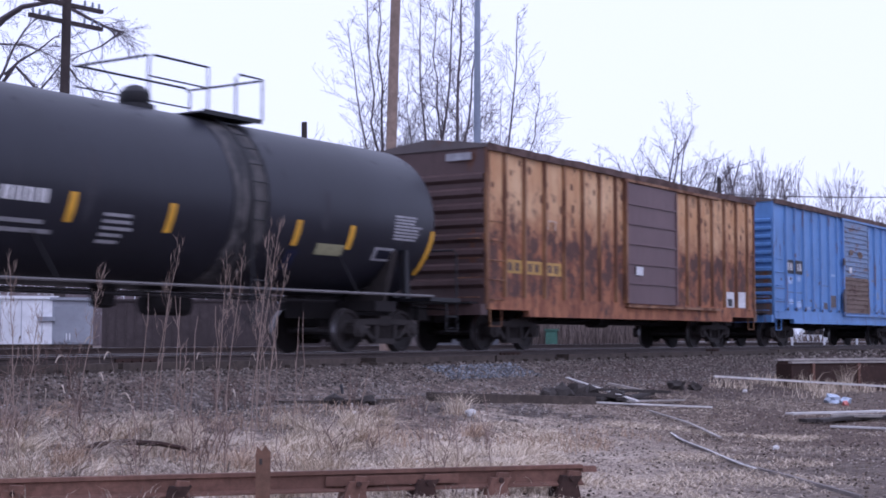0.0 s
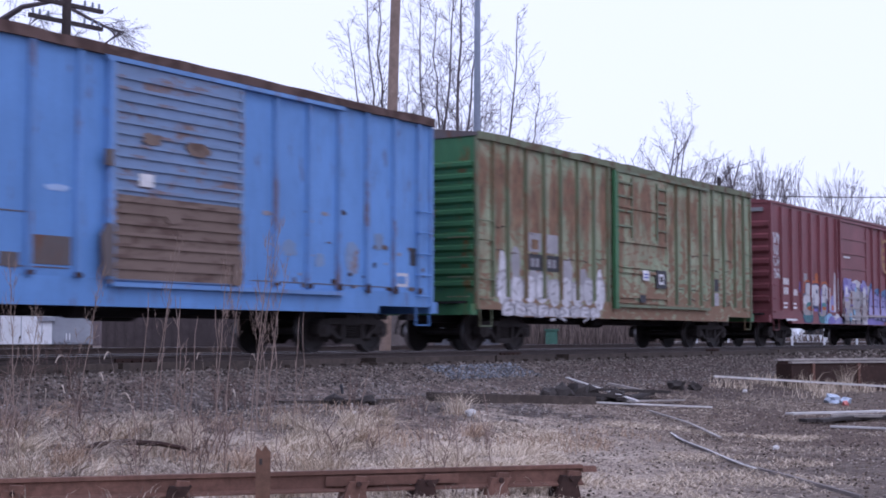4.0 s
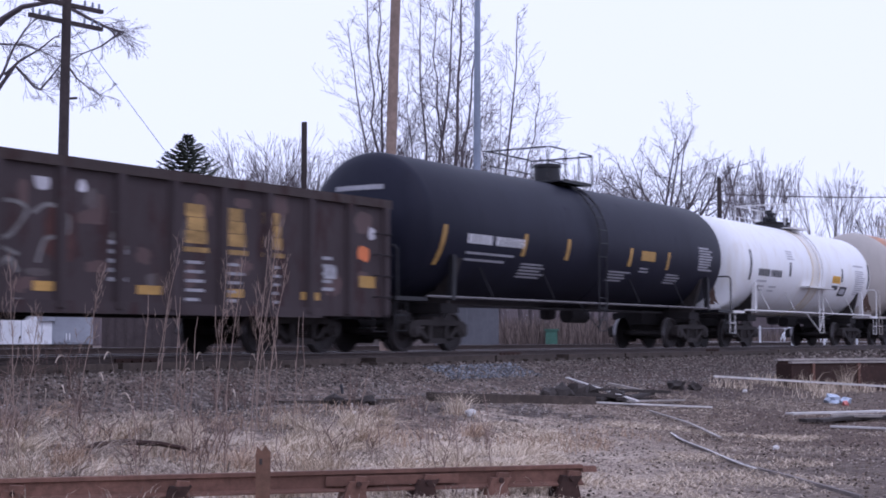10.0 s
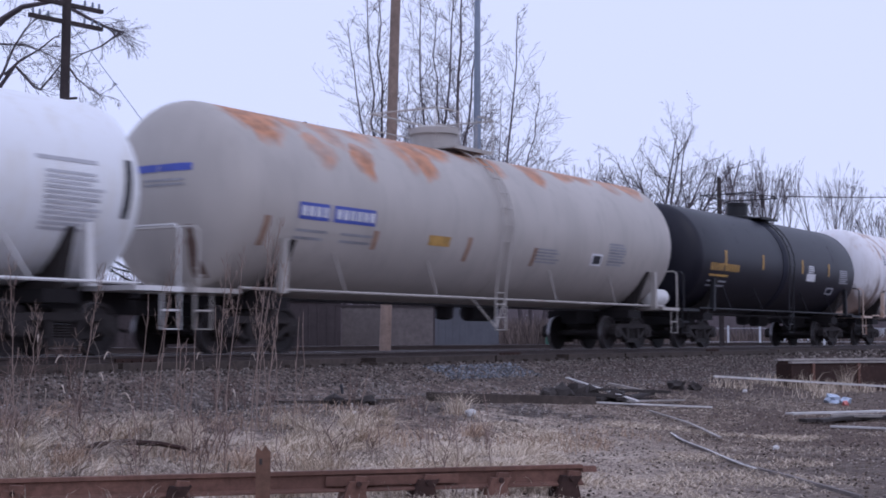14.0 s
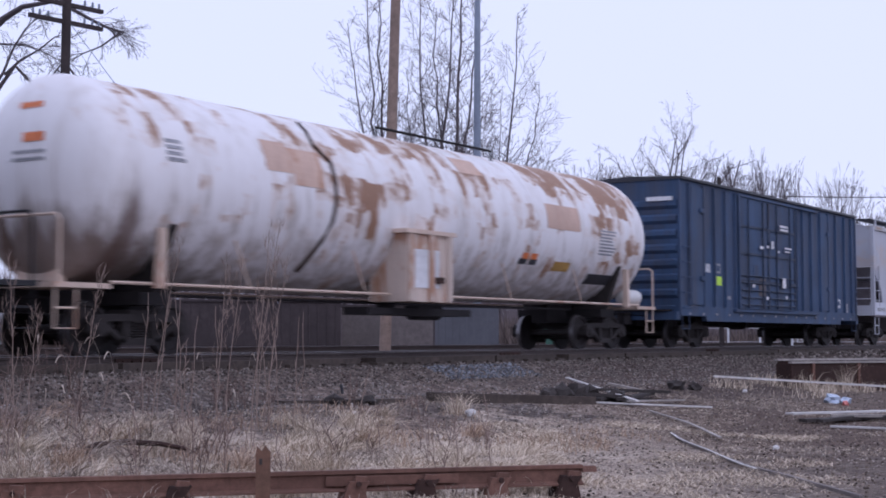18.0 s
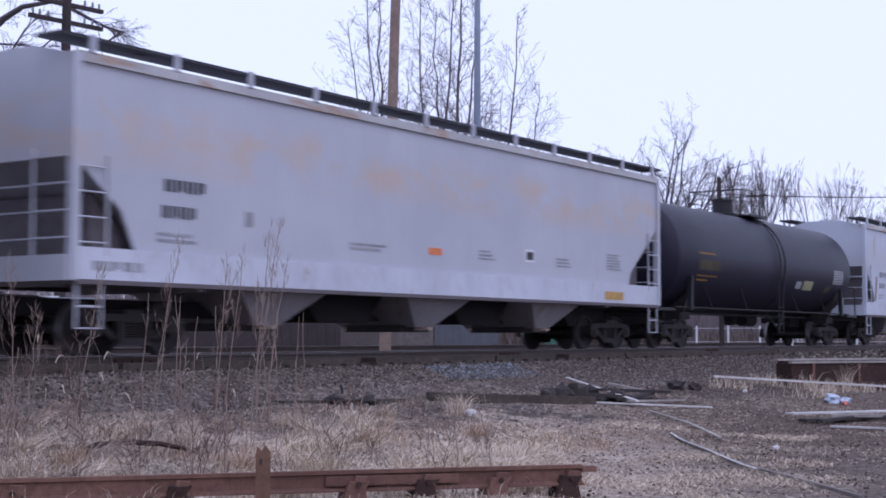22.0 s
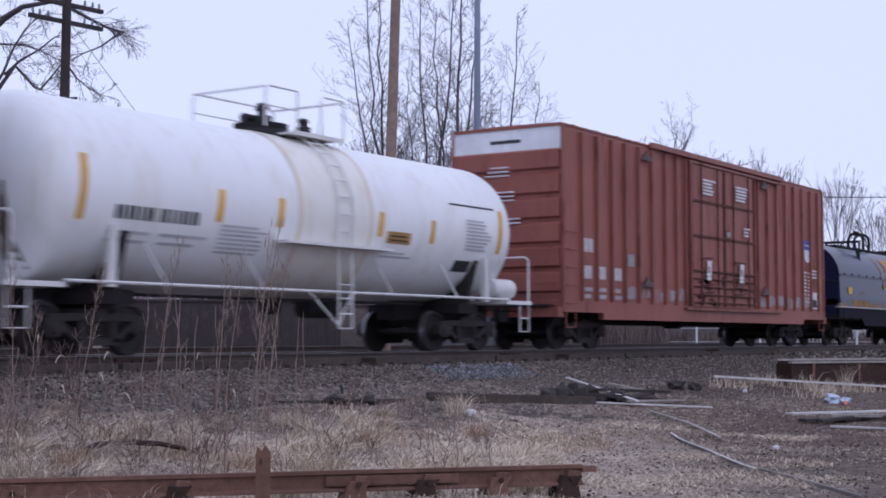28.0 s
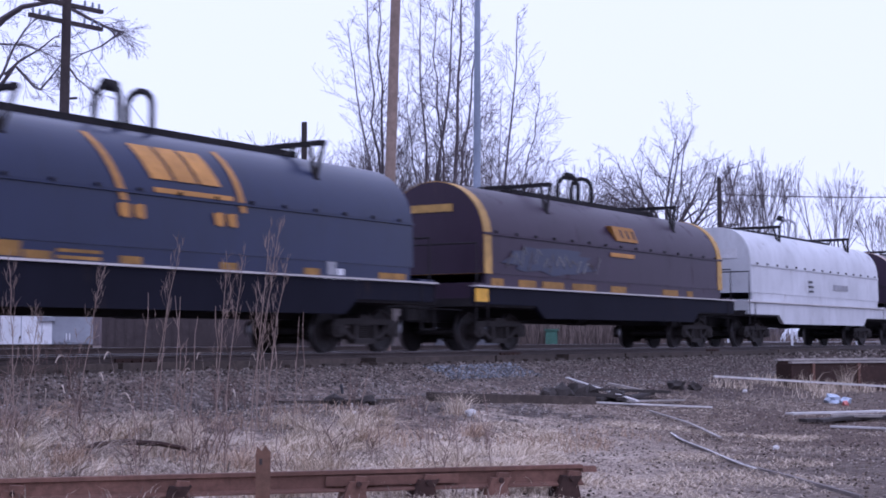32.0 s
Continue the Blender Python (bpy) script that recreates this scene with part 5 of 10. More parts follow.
    part("brake_wheel", lathe(B(), [(-h - 0.24, 0.02), (-h - 0.235, 0.27), (-h - 0.20, 0.29), (-h - 0.17, 0.27)], "x", 18, (0, 0.6, 2.0)), "under", car, smooth=True)
    part("crossover_platform", box(B(), -h - 0.34, -h - 0.02, -1.3, 1.3, floor - 0.04, floor + 0.01), "under", car)
    part("centre_sill", box(B(), -h, h, -0.2, 0.2, 0.62, floor), "under", car)
    for x in (-3.2, -1.1, 1.1, 3.2):
        part("crossbearer", prism(B(), [(-HW, floor - 0.02), (HW, floor - 0.02), (0.3, 0.70), (-0.3, 0.70)], x - 0.08, x + 0.08, "x"), "under", car)
    brake_gear(car, -0.6)
    running_gear(car, bogie or h - 1.95, h + 0.15)
    return car


def spread(a, b, n):
    return [a + (b - a) * i / (n - 1) for i in range(n)]


SIDE = -HW - 0.004
DOOR = -HW - 0.102


def inked(c, x0, n, step, w, z0, z1, y, material):
    for k in range(n):
        for f0, f1 in ((0.0, 0.42), (0.60, 1.0)):
            mark(c, x0 + k * step + w * f0, x0 + k * step + w * f1, z0, z1, y, material, "painted_mark")


# tan and rust boxcar
h = 15.46 / 2
c = boxcar("boxcar", 33.42, 15.46, 4.40, "tan", "tan-orange boxcar rusted dark brown along its lower half", "tan_rib", "brown_end", "roof_dark", (-1.11, 1.95, "panels", "purple_door", 1), [-7.05, -6.2, -5.28, -4.35, -3.43, -2.55, -1.67] + [2.72, 3.55, 4.45, 5.35, 6.26, 7.14], ladder_mat="tan_rib")
for x0, x1 in ((-6.98, -6.26), (-6.10, -5.36), (-5.20, -4.45)):
    mark(c, x0, x1, 1.70, 2.00, SIDE, "gold", "lettering_patch", "yellow block behind dark characters")
    inked(c, x0 + 0.1, 2, 0.3, 0.18, 1.76, 1.94, SIDE - 0.005, "brown_end")
mark(c, -0.65, -0.25, 1.88, 2.10, DOOR, "lettering", "placard", "white paper placard")
mark(c, 5.52, 6.12, 1.12, 1.62, SIDE, "lettering", "data_panel")
mark(c, 5.65, 5.98, 1.2, 1.42, SIDE - 0.005, "ink")
mark(c, 6.42, 7.02, 1.12, 1.64, SIDE, "lettering", "data_panel")
part("end_stencil", box(B(), -h - 0.12, -h - 0.105, -1.2, -0.55, 4.12, 4.28), "lettering_grey", c)
part("defect_grab", tube(B(), [(-5.2, -HW - 0.07, 2.75), (-5.2, -HW - 0.09, 2.95), (-4.85, -HW - 0.09, 2.95), (-4.85, -HW - 0.07, 2.75)], 0.015, 5), "cream", c)


def dented_edge(car, half, eave, material, seed):
    """A battered strip of steel along the near eave."""
    rng = random.Random(seed)
    n = 30
    low = [(-half - 0.05 + (2 * half + 0.1) * i / n, eave - 0.085 + rng.uniform(-0.012, 0.012)) for i in range(n + 1)]
    top = [(x, eave + 0.075 + rng.uniform(-0.022, 0.022)) for x, z in low]
    part("top_chord", prism(B(), low + top[::-1], -HW - 0.085, -HW - 0.02), material, car, "dented dark brown roof edge")


dented_edge(c, h, 4.40, "chord", 12)

# light blue boxcar
c = boxcar("boxcar", 50.62, 15.46, 4.62, "blue", "light blue boxcar with a rusty slatted door", "blue_rib", "blue", "roof_dark", (-0.93, 2.0, "slats", "blue_door", 1), [-6.71, -5.88, -5.03, -4.15, -3.33, -2.45, -1.56] + [2.89, 3.8, 4.67, 5.54, 6.43, 7.25], end_ribs=11, ladder_mat="blue", low_door="rust_door")
dented_edge(c, 7.73, 4.62, "chord", 13)
# dark overlay on the lower half of the leading end
part("end_sheet", box(B(), -7.79, -7.735, -HW + 0.06, HW - 0.06, 0.95, 2.45), "roof_dark", c, "dark brown lower end sheet")
mark(c, -5.95, -5.81, 2.36, 2.81, -HW - 0.079, "ink", "lettering_patch")
mark(c, -6.66, -5.93, 2.36, 2.81, SIDE, "ink", "lettering_patch", "black block with white characters")
mark(c, -5.83, -5.09, 2.36, 2.81, SIDE, "ink", "lettering_patch")
for x in (-6.55, -6.25, -5.72, -5.42):
    inked(c, x, 1, 0.2, 0.19, 2.47, 2.71, SIDE - 0.005, "lettering")
rng = random.Random(44)
for x in [-6.71, -5.88, -5.03, -4.15, -3.33, -2.45, -1.56, 2.89, 3.8, 4.67, 5.54, 6.43, 7.25]:
    # rust where each rib meets the sill
    blob(c, "rust_chip", x, 1.20, 0.16, rng.uniform(0.08, 0.2), -HW - 0.079, "rust_dark", int(x * 9 + 90), 5)
for i in range(46):
    # chips and scratches, thickest low down beyond the door
    x = rng.uniform(2.3, 7.5) if i < 34 else rng.uniform(-7.2, -1.4)
    z = 1.2 + 1.4 * rng.random() ** 1.5
    blob(c, "rust_chip", x, z, rng.uniform(0.06, 0.28), rng.uniform(0.03, 0.12), SIDE - 0.0035, rng.choice(("rust_dark", "blue_scuff", "roof_dark", "blue_scuff")), 900 + i, 5)
for x0, x1, z in ((-7.6, -6.75, 2.35), (-7.6, -6.75, 1.85), (-7.6, -5.1, 1.42), (-6.6, -5.1, 1.75), (-4.95, -1.7, 1.28), (-3.2, -2.5, 2.05), (2.3, 6.3, 1.24)):
    mark(c, x0, x1, z, z + 0.018, SIDE, "roof_dark", "seam_rust")
for x, z, w, hh in ((-6.5, 2.0, 0.5, 0.28), (-5.6, 2.1, 0.35, 0.2), (-6.4, 1.35, 0.4, 0.22), (-5.7, 1.25, 0.45, 0.25), (-4.7, 1.2, 0.4, 0.12), (-2.2, 2.4, 0.5, 0.1), (3.1, 1.7, 0.4, 0.3), (4.0, 1.55, 0.3, 0.25), (4.9, 1.45, 0.45, 0.6), (5.8, 1.9, 0.3, 0.4)):
    blob(c, "chalky_patch", x + w / 2, z + hh / 2, w, hh, SIDE, "blue_chalk" if x < 0 else "blue_door", int(x * 10 + 90), 6)
mark(c, -0.40, -0.1, 2.60, 2.80, DOOR, "lettering", "placard", "white paper placard")
for x0, x1, z0, z1 in ((-2.4, -1.65, 1.33, 1.75), (-2.95, -2.6, 1.30, 1.48)):
    mark(c, x0, x1, z0, z1, SIDE, "roof_dark", "rust_patch")
mark(c, 6.48, 6.92, 1.27, 1.54, SIDE, "spray_white", "data_panel")
mark(c, 6.56, 6.84, 1.33, 1.48, SIDE - 0.005, "blue", "data_panel")
mark(c, 7.0, 7.2, 1.7, 2.05, SIDE, "ink", "data_panel")
part("lock_box", prism(B(), [(-1.15, 1.2), (-0.95, 1.2), (-0.95, 1.95), (-1.05, 2.0), (-1.2, 1.8)], -HW - 0.16, -HW - 0.1), "roof_dark", c)
part("lock_box", box(B(), -1.12, -0.98, -HW - 0.16, -HW - 0.1, 2.85, 3.1), "roof_dark", c)
for x, z, w, hh in ((-1.02, 1.55, 0.22, 0.95), (1.85, 1.35, 0.3, 0.5), (-0.15, 3.35, 0.45, 0.2), (0.9, 3.3, 0.6, 0.24), (0.35, 2.15, 0.4, 0.18)):
    blob(c, "rust_patch", x, z, w, hh, DOOR - 0.004, "rust_door", int(x * 10) + 60, 7)

# faded green boxcar
c = boxcar("boxcar", 67.9, 15.6, 4.60, "green", "faded green boxcar streaked with rust and white spray paint", "green_rib", "green_end", "roof_dark", (-1.32, 1.65, "none", "green", 1), [-7.2, -6.57, -5.78, -4.95, -4.17, -3.34, -2.5, -1.75] + [2.34, 3.18, 3.99, 4.82, 5.66, 6.5, 7.2], end_ribs=11, ladder_mat="green_rib")
dented_edge(c, 7.8, 4.60, "green_chord", 14)
for x0, x1 in ((-5.63, -5.05), (-4.85, -4.27)):
    mark(c, x0, x1, 2.22, 2.65, SIDE, "spray_grey", "painted_patch")
    mark(c, x0, x1 + 0.05, 1.80, 2.17, SIDE, "ink", "lettering_patch", "black block with grey characters")
    inked(c, x0 + 0.1, 2, 0.22, 0.14, 1.88, 2.08, SIDE - 0.005, "spray_grey")
mark(c, -5.5, -5.2, 2.28, 2.5, SIDE - 0.005, "green", "rust_patch")
graffiti(c, -7.0, -1.9, 0.92, 1.75, SIDE, 9, "spray_white", "spray_grey", "spray_grey", 5)
graffiti(c, -6.8, -2.2, 0.66, 1.05, -HW - 0.018, 9, "spray_white", "spray_grey", "spray_grey", 6)
for x, z, w, hh in ((-6.75, 1.75, 0.3, 0.9), (-6.2, 1.95, 0.42, 0.75), (-5.4, 1.6, 0.55, 0.4), (-3.8, 1.75, 0.5, 0.8), (-3.0, 1.6, 0.45, 0.7), (-2.15, 1.5, 0.3, 0.9)):
    blob(c, "spray_cloud", x, z, w, hh, SIDE + 0.0015, "spray_grey" if w > 0.4 else "spray_white", int(x * 7) + 90, 7)
for z in (1.32, 1.95, 2.08, 2.72):
    part("door_rib", box(B(), -1.28, 1.6, -HW - 0.11, -HW - 0.066, z - 0.03, z + 0.03), "green", c)
for x0, x1 in ((-1.28, -0.5), (1.0, 1.6)):
    for z in (3.1, 3.48, 3.85, 4.2):
        part("door_rung", box(B(), x0, x1, -HW - 0.11, -HW - 0.066, z - 0.025, z + 0.025), "green_rib", c)
for x in (-0.5, 1.0):
    part("door_pillar", box(B(), x - 0.03, x + 0.03, -HW - 0.112, -HW - 0.066, 2.75, 4.35), "green_rib", c)
part("door_pillar", box(B(), -1.55, -1.36, -HW - 0.14, -HW - 0.05, 1.0, 4.45), "green_end", c)
rng = random.Random(12)
for x0 in (-7.05, -6.4, -5.6, -4.8, -4.0, -3.2, -2.35, 2.45, 3.3, 4.1, 4.95, 5.75):
    # edges of lifting paint flakes
    for z in (1.12, 1.35, 1.55, 2.15, 2.6):
        if rng.random() < 0.55:
            zz, w = z + rng.uniform(-0.1, 0.1), rng.uniform(0.25, 0.6)
            wire_shape(c, "paint_flake", [(x0, zz), (x0 + w * 0.35, zz + rng.uniform(-0.03, 0.03)), (x0 + w * 0.7, zz + rng.uniform(-0.03, 0.03)), (x0 + w, zz + rng.uniform(-0.04, 0.02))], 0.022, SIDE, "rust_dark")
mark(c, 0.06, 0.43, 1.76, 2.02, -HW - 0.112, "lettering", "placard", "white notice with blue bars")
for z in (1.82, 1.9):
    mark(c, 0.12, 0.37, z, z + 0.035, -HW - 0.117, "sign_blue")
mark(c, 0.87, 1.5, 1.58, 2.05, -HW - 0.112, "ink", "placard")
mark(c, 1.02, 1.32, 1.68, 1.95, -HW - 0.117, "lettering")
mark(c, 1.09, 1.25, 1.74, 1.89, -HW - 0.122, "ink")
mark(c, -0.12, 0.22, 1.18, 1.38, -HW - 0.112, "ink", "placard")
mark(c, 4.98, 5.3, 1.6, 1.96, SIDE, "ink", "data_panel")
mark(c, 4.98, 5.3, 1.2, 1.56, SIDE, "spray_grey", "data_panel")

# maroon boxcar with a painted shield and graffiti
h = 15.7 / 2
c = boxcar("boxcar", 85.35, 15.7, 4.56, "maroon", "maroon boxcar with bright graffiti along its lower side", "maroon", "maroon", "maroon", (-1.2, 1.82, "panels", "maroon", 1), [-7.03, -6.1, -5.18, -4.26, -3.35, -2.44, -1.54] + [2.71, 3.6, 4.5, 5.4, 6.3, 7.15], end_ribs=7, ladder_mat="maroon")
for i, z in enumerate((3.45, 3.08, 2.72, 2.33)):
    rng = random.Random(60 + i)
    for k in range(3):
        x0 = -7.68 + k * 0.18
        wire_shape(c, "sprayed_tag", [(x0 + rng.uniform(0, 0.1), z + 0.15), (x0 + rng.uniform(-0.02, 0.2), z + rng.uniform(0.0, 0.1)), (x0 + rng.uniform(0, 0.2), z - rng.uniform(0.0, 0.1)), (x0 + rng.uniform(0, 0.2), z - 0.16)], rng.uniform(0.05, 0.1), SIDE - 0.002 * k, "spray_white")
inked(c, -6.97, 4, 0.175, 0.13, 1.99, 2.2, SIDE, "lettering")
inked(c, -6.95, 3, 0.21, 0.16, 1.68, 1.9, SIDE, "lettering")
inked(c, -6.0, 3, 0.175, 0.13, 1.66, 1.86, SIDE, "lettering")
rows_of_marks(c, -6.9, -6.35, 1.42, 3, SIDE, "lettering", 0.13, 0.06, 5)
rows_of_marks(c, -6.0, -5.45, 1.42, 3, SIDE, "lettering", 0.13, 0.06, 6)
for x in (-7.6, -6.9, -6.0):
    mark(c, x, x + 0.32, 1.02, 1.1, SIDE, "gold", "sticker")
# first tag: rounded white letters, beige below, with a teal underside
LETTERS = ((-4.55, 1.38, 0.95, 0.72), (-4.35, 1.86, 0.74, 0.5), (-3.75, 1.72, 0.72, 0.72), (-3.05, 1.40, 0.8, 0.75), (-2.8, 1.86, 0.52, 0.5), (-2.42, 1.78, 0.3, 0.55))
for k, (x, z, w, hh) in enumerate(LETTERS):
    blob(c, "graffiti_halo", x, z, w * 1.42, hh * 1.42, SIDE - 0.0002 * k, "orange_dull", 420 + k, 9, 0.55)
    blob(c, "graffiti_outline", x, z - 0.02, w * 1.22, hh * 1.20, SIDE - 0.004 - 0.0002 * k, "spray_ink", 420 + k, 9, 0.5)
for k, (x, z, w) in enumerate(((-4.5, 0.98, 0.95), (-3.0, 0.95, 0.85))):
    blob(c, "graffiti_shade", x, z - 0.02, w * 1.12, 0.42, SIDE - 0.0062, "spray_ink", 412 + k, 7)
    blob(c, "graffiti_shade", x, z, w, 0.34, SIDE - 0.0085, "spray_teal", 410 + k, 7)
    for q in range(4):
        mark(c, x - w * 0.36 + q * w * 0.22, x - w * 0.36 + q * w * 0.22 + 0.05, z - 0.12, z + 0.1, SIDE - 0.0095, "spray_ink", "graffiti_line")
for k, (x, z, w, hh) in enumerate(LETTERS):
    blob(c, "graffiti_fill", x, z, w, hh, SIDE - 0.010, "spray_beige" if z < 1.5 else "spray_white", 420 + k, 9, 0.5)
    if z < 1.5:
        blob(c, "graffiti_fill", x - 0.05, z + hh * 0.22, w * 0.85, hh * 0.42, SIDE - 0.014, "spray_white", 424 + k, 7)
for k, (x, z, w, hh) in enumerate(((-4.40, 1.36, 0.58, 0.24), (-2.95, 1.38, 0.46, 0.22))):
    blob(c, "graffiti_gap", x, z, w, hh, SIDE - 0.019, "spray_teal", 430 + k, 5)
    blob(c, "graffiti_gap", x + 0.05, z - 0.09, w * 0.9, hh * 0.55, SIDE - 0.023, "orange_dull", 435 + k, 5)
for k, (x, z, w, hh) in enumerate(((-3.62, 1.84, 0.14, 0.16), (-4.2, 1.86, 0.06, 0.34), (-2.72, 1.86, 0.06, 0.3), (-3.95, 1.5, 0.05, 0.5))):
    blob(c, "graffiti_gap", x, z, w, hh, SIDE - 0.016, "spray_ink", 440 + k, 5)
for k, (x, z, w, hh, m) in enumerate(((-3.75, 1.22, 0.34, 0.42, "spray_violet"), (-5.2, 1.95, 0.3, 0.42, "spray_violet"), (-2.5, 1.15, 0.35, 0.5, "spray_violet"), (-3.6, 2.33, 0.34, 0.34, "orange_dull"), (-2.2, 1.75, 0.2, 0.3, "orange_dull"), (-1.95, 1.32, 0.24, 0.2, "orange_dull"))):
    blob(c, "spray_cloud", x, z, w, hh, SIDE - 0.003, m, 445 + k, 6)
mark(c, -4.85, -4.55, 2.15, 2.42, SIDE, "lettering_grey", "sticker")
blob(c, "spray_cloud", -2.1, 0.82, 0.9, 0.4, -HW - 0.018, "spray_violet", 71)
blob(c, "spray_cloud", -1.2, 0.82, 0.9, 0.36, -HW - 0.018, "spray_lilac", 75)
for k, (x, z, w, hh, m) in enumerate(((-4.0, 1.5, 2.2, 1.15, "spray_ink"), (-2.9, 1.5, 1.5, 1.1, "spray_violet"), (-2.0, 1.3, 1.1, 0.9, "spray_lilac"))):
    blob(c, "spray_cloud", x, z, w, hh, SIDE + 0.0005 - 0.0012 * k, m, 800 + k, 13)
for k, (x, w, m) in enumerate(((-2.3, 1.1, "spray_sky"), (-1.5, 0.8, "spray_white"), (1.9, 1.2, "spray_white"), (3.3, 1.6, "spray_violet"))):
    blob(c, "spray_cloud", x, 0.86, w, 0.5, -HW - 0.013, m, 810 + k, 9)
# second tag: pale silver letters over the door, crossed by its ribs
blob(c, "spray_cloud", -1.62, 1.75, 0.42, 1.6, SIDE - 0.002, "spray_white", 74)
blob(c, "spray_cloud", -1.32, 1.95, 0.36, 1.5, SIDE - 0.006, "spray_lilac", 73)
for k, (x, z, w, hh, m) in enumerate(((-0.75, 2.1, 0.6, 0.6, "spray_violet"), (0.15, 2.05, 0.7, 0.4, "spray_violet"), (1.35, 2.0, 0.7, 0.7, "spray_lilac"), (1.0, 1.6, 1.4, 1.0, "spray_beige"), (-0.45, 1.55, 1.3, 1.05, "spray_beige"), (0.4, 1.45, 1.2, 0.9, "spray_beige"))):
    blob(c, "spray_cloud", x, z, w, hh, DOOR - 0.002 - 0.004 * (k > 2), m, 450 + k, 8)
for k, (x, z, w, hh, m) in enumerate(((-0.70, 1.86, 0.55, 0.62, "spray_pale"), (0.42, 1.62, 1.15, 0.95, "spray_shade"), (0.40, 1.64, 1.05, 0.86, "spray_grey"), (1.35, 1.80, 0.42, 0.66, "spray_white"), (-0.65, 1.18, 0.72, 0.36, "spray_grey"), (0.45, 1.08, 0.9, 0.26, "spray_grey"), (1.25, 1.2, 0.5, 0.36, "spray_beige"), (-0.72, 1.95, 0.26, 0.3, "lettering"))):
    blob(c, "graffiti_fill", x, z, w, hh, DOOR - 0.012 - 0.0012 * k, m, 460 + k, 9)
for k, (x, z, w, hh, m) in enumerate(((-0.18, 1.62, 0.13, 0.6, "maroon"), (-1.0, 1.3, 0.1, 0.55, "maroon"), (1.05, 1.3, 0.12, 0.45, "spray_shade"), (0.1, 2.12, 0.55, 0.3, "spray_lilac"), (0.3, 2.02, 0.2, 0.2, "spray_sky"), (1.0, 2.1, 0.35, 0.3, "spray_violet"), (0.1, 1.2, 0.2, 0.2, "spray_sky"))):
    blob(c, "graffiti_gap", x, z, w, hh, DOOR - 0.024 - 0.0008 * k, m, 480 + k, 6)
for z in (1.02, 1.32, 1.68):
    mark(c, -1.05, 1.72, z, z + 0.05, DOOR - 0.042, "spray_beige", "door_rib_paint")
blob(c, "spray_cloud", 0.3, 0.8, 2.7, 0.42, -HW - 0.018, "spray_beige", 77, 12)
for k in range(4):
    blob(c, "graffiti_line", -0.7 + 0.65 * k, 0.8, 0.12, 0.36, -HW - 0.024, "spray_ink", 465 + k, 5)
blob(c, "spray_cloud", -0.3, 1.02, 0.3, 0.3, DOOR - 0.026, "spray_sky", 78, 6)
for k, (x, z, w, hh, m) in enumerate(((-0.55, 2.12, 1.1, 0.62, "spray_lilac"), (0.5, 2.1, 1.2, 0.55, "spray_white"), (1.35, 1.95, 0.8, 0.9, "spray_lilac"), (-0.6, 1.2, 1.0, 0.6, "spray_grey"), (0.4, 1.15, 1.3, 0.5, "spray_white"), (1.3, 1.2, 0.8, 0.6, "spray_beige"))):
    blob(c, "spray_cloud", x, z, w, hh, DOOR - 0.0012 * k, m, 820 + k, 10)
rng = random.Random(31)
for k in range(9):
    x, z = rng.uniform(-0.95, 1.6), rng.uniform(1.05, 2.2)
    wire_shape(c, "graffiti_line", [(x, z), (x + rng.uniform(-0.2, 0.25), z + rng.uniform(0.05, 0.25)), (x + rng.uniform(0.1, 0.4), z + rng.uniform(-0.2, 0.2))], rng.uniform(0.025, 0.05), DOOR - 0.034 - 0.0003 * k, rng.choice(("spray_shade", "spray_violet", "spray_shade", "maroon")))
blob(c, "spray_cloud", 2.05, 1.6, 0.9, 1.3, SIDE - 0.001, "spray_grey", 832, 9)
blob(c, "spray_cloud", 3.9, 1.5, 3.6, 1.25, SIDE - 0.002, "spray_edge", 833, 14)
blob(c, "spray_cloud", 5.5, 1.4, 0.7, 0.8, SIDE - 0.001, "spray_violet", 834, 8)
# third tag: lilac letters with pointed tops, edged in blue
for k, (x, lean, peak, low) in enumerate(((2.45, 0.12, 0.80, -0.42), (3.02, 0.10, 0.60, -0.46), (3.50, 0.05, 0.62, -0.46), (4.05, 0.02, 0.52, -0.50), (4.50, 0.10, 0.56, -0.46), (4.98, 0.14, 0.72, -0.44))):
    z = 1.44
    part("graffiti_halo", prism(B(), [(x - 0.36, z + low - 0.10), (x + 0.34, z + low - 0.10), (x + 0.42, z), (x + 0.32 + lean, z + peak * 0.7), (x + lean, z + peak + 0.10), (x - 0.30, z + peak * 0.7), (x - 0.40, z)], SIDE - 0.004 - 0.001 * k, SIDE + 0.003), "spray_edge", c)
    part("graffiti_outline", prism(B(), [(x - 0.29, z + low - 0.05), (x + 0.29, z + low - 0.05), (x + 0.33, z), (x + 0.25 + lean, z + peak * 0.62), (x + lean, z + peak), (x - 0.22, z + peak * 0.62), (x - 0.32, z)], SIDE - 0.014 - 0.0006 * k, SIDE - 0.012), "spray_ink", c)
    part("graffiti_fill", prism(B(), [(x - 0.20, z - 0.1), (x + 0.20, z - 0.1), (x + 0.16 + lean, z + peak * 0.60), (x + lean, z + peak - 0.08), (x - 0.15, z + peak * 0.58)], SIDE - 0.022, SIDE - 0.020), "spray_lilac", c)
    blob(c, "graffiti_fill", x, z + low + 0.22, 0.50, 0.50, SIDE - 0.024, "spray_pale", 470 + k, 8)
    blob(c, "graffiti_gap", x + 0.10 * (-1) ** k, z + 0.02, 0.22, 0.07, SIDE - 0.030, "spray_ink", 490 + k, 5)
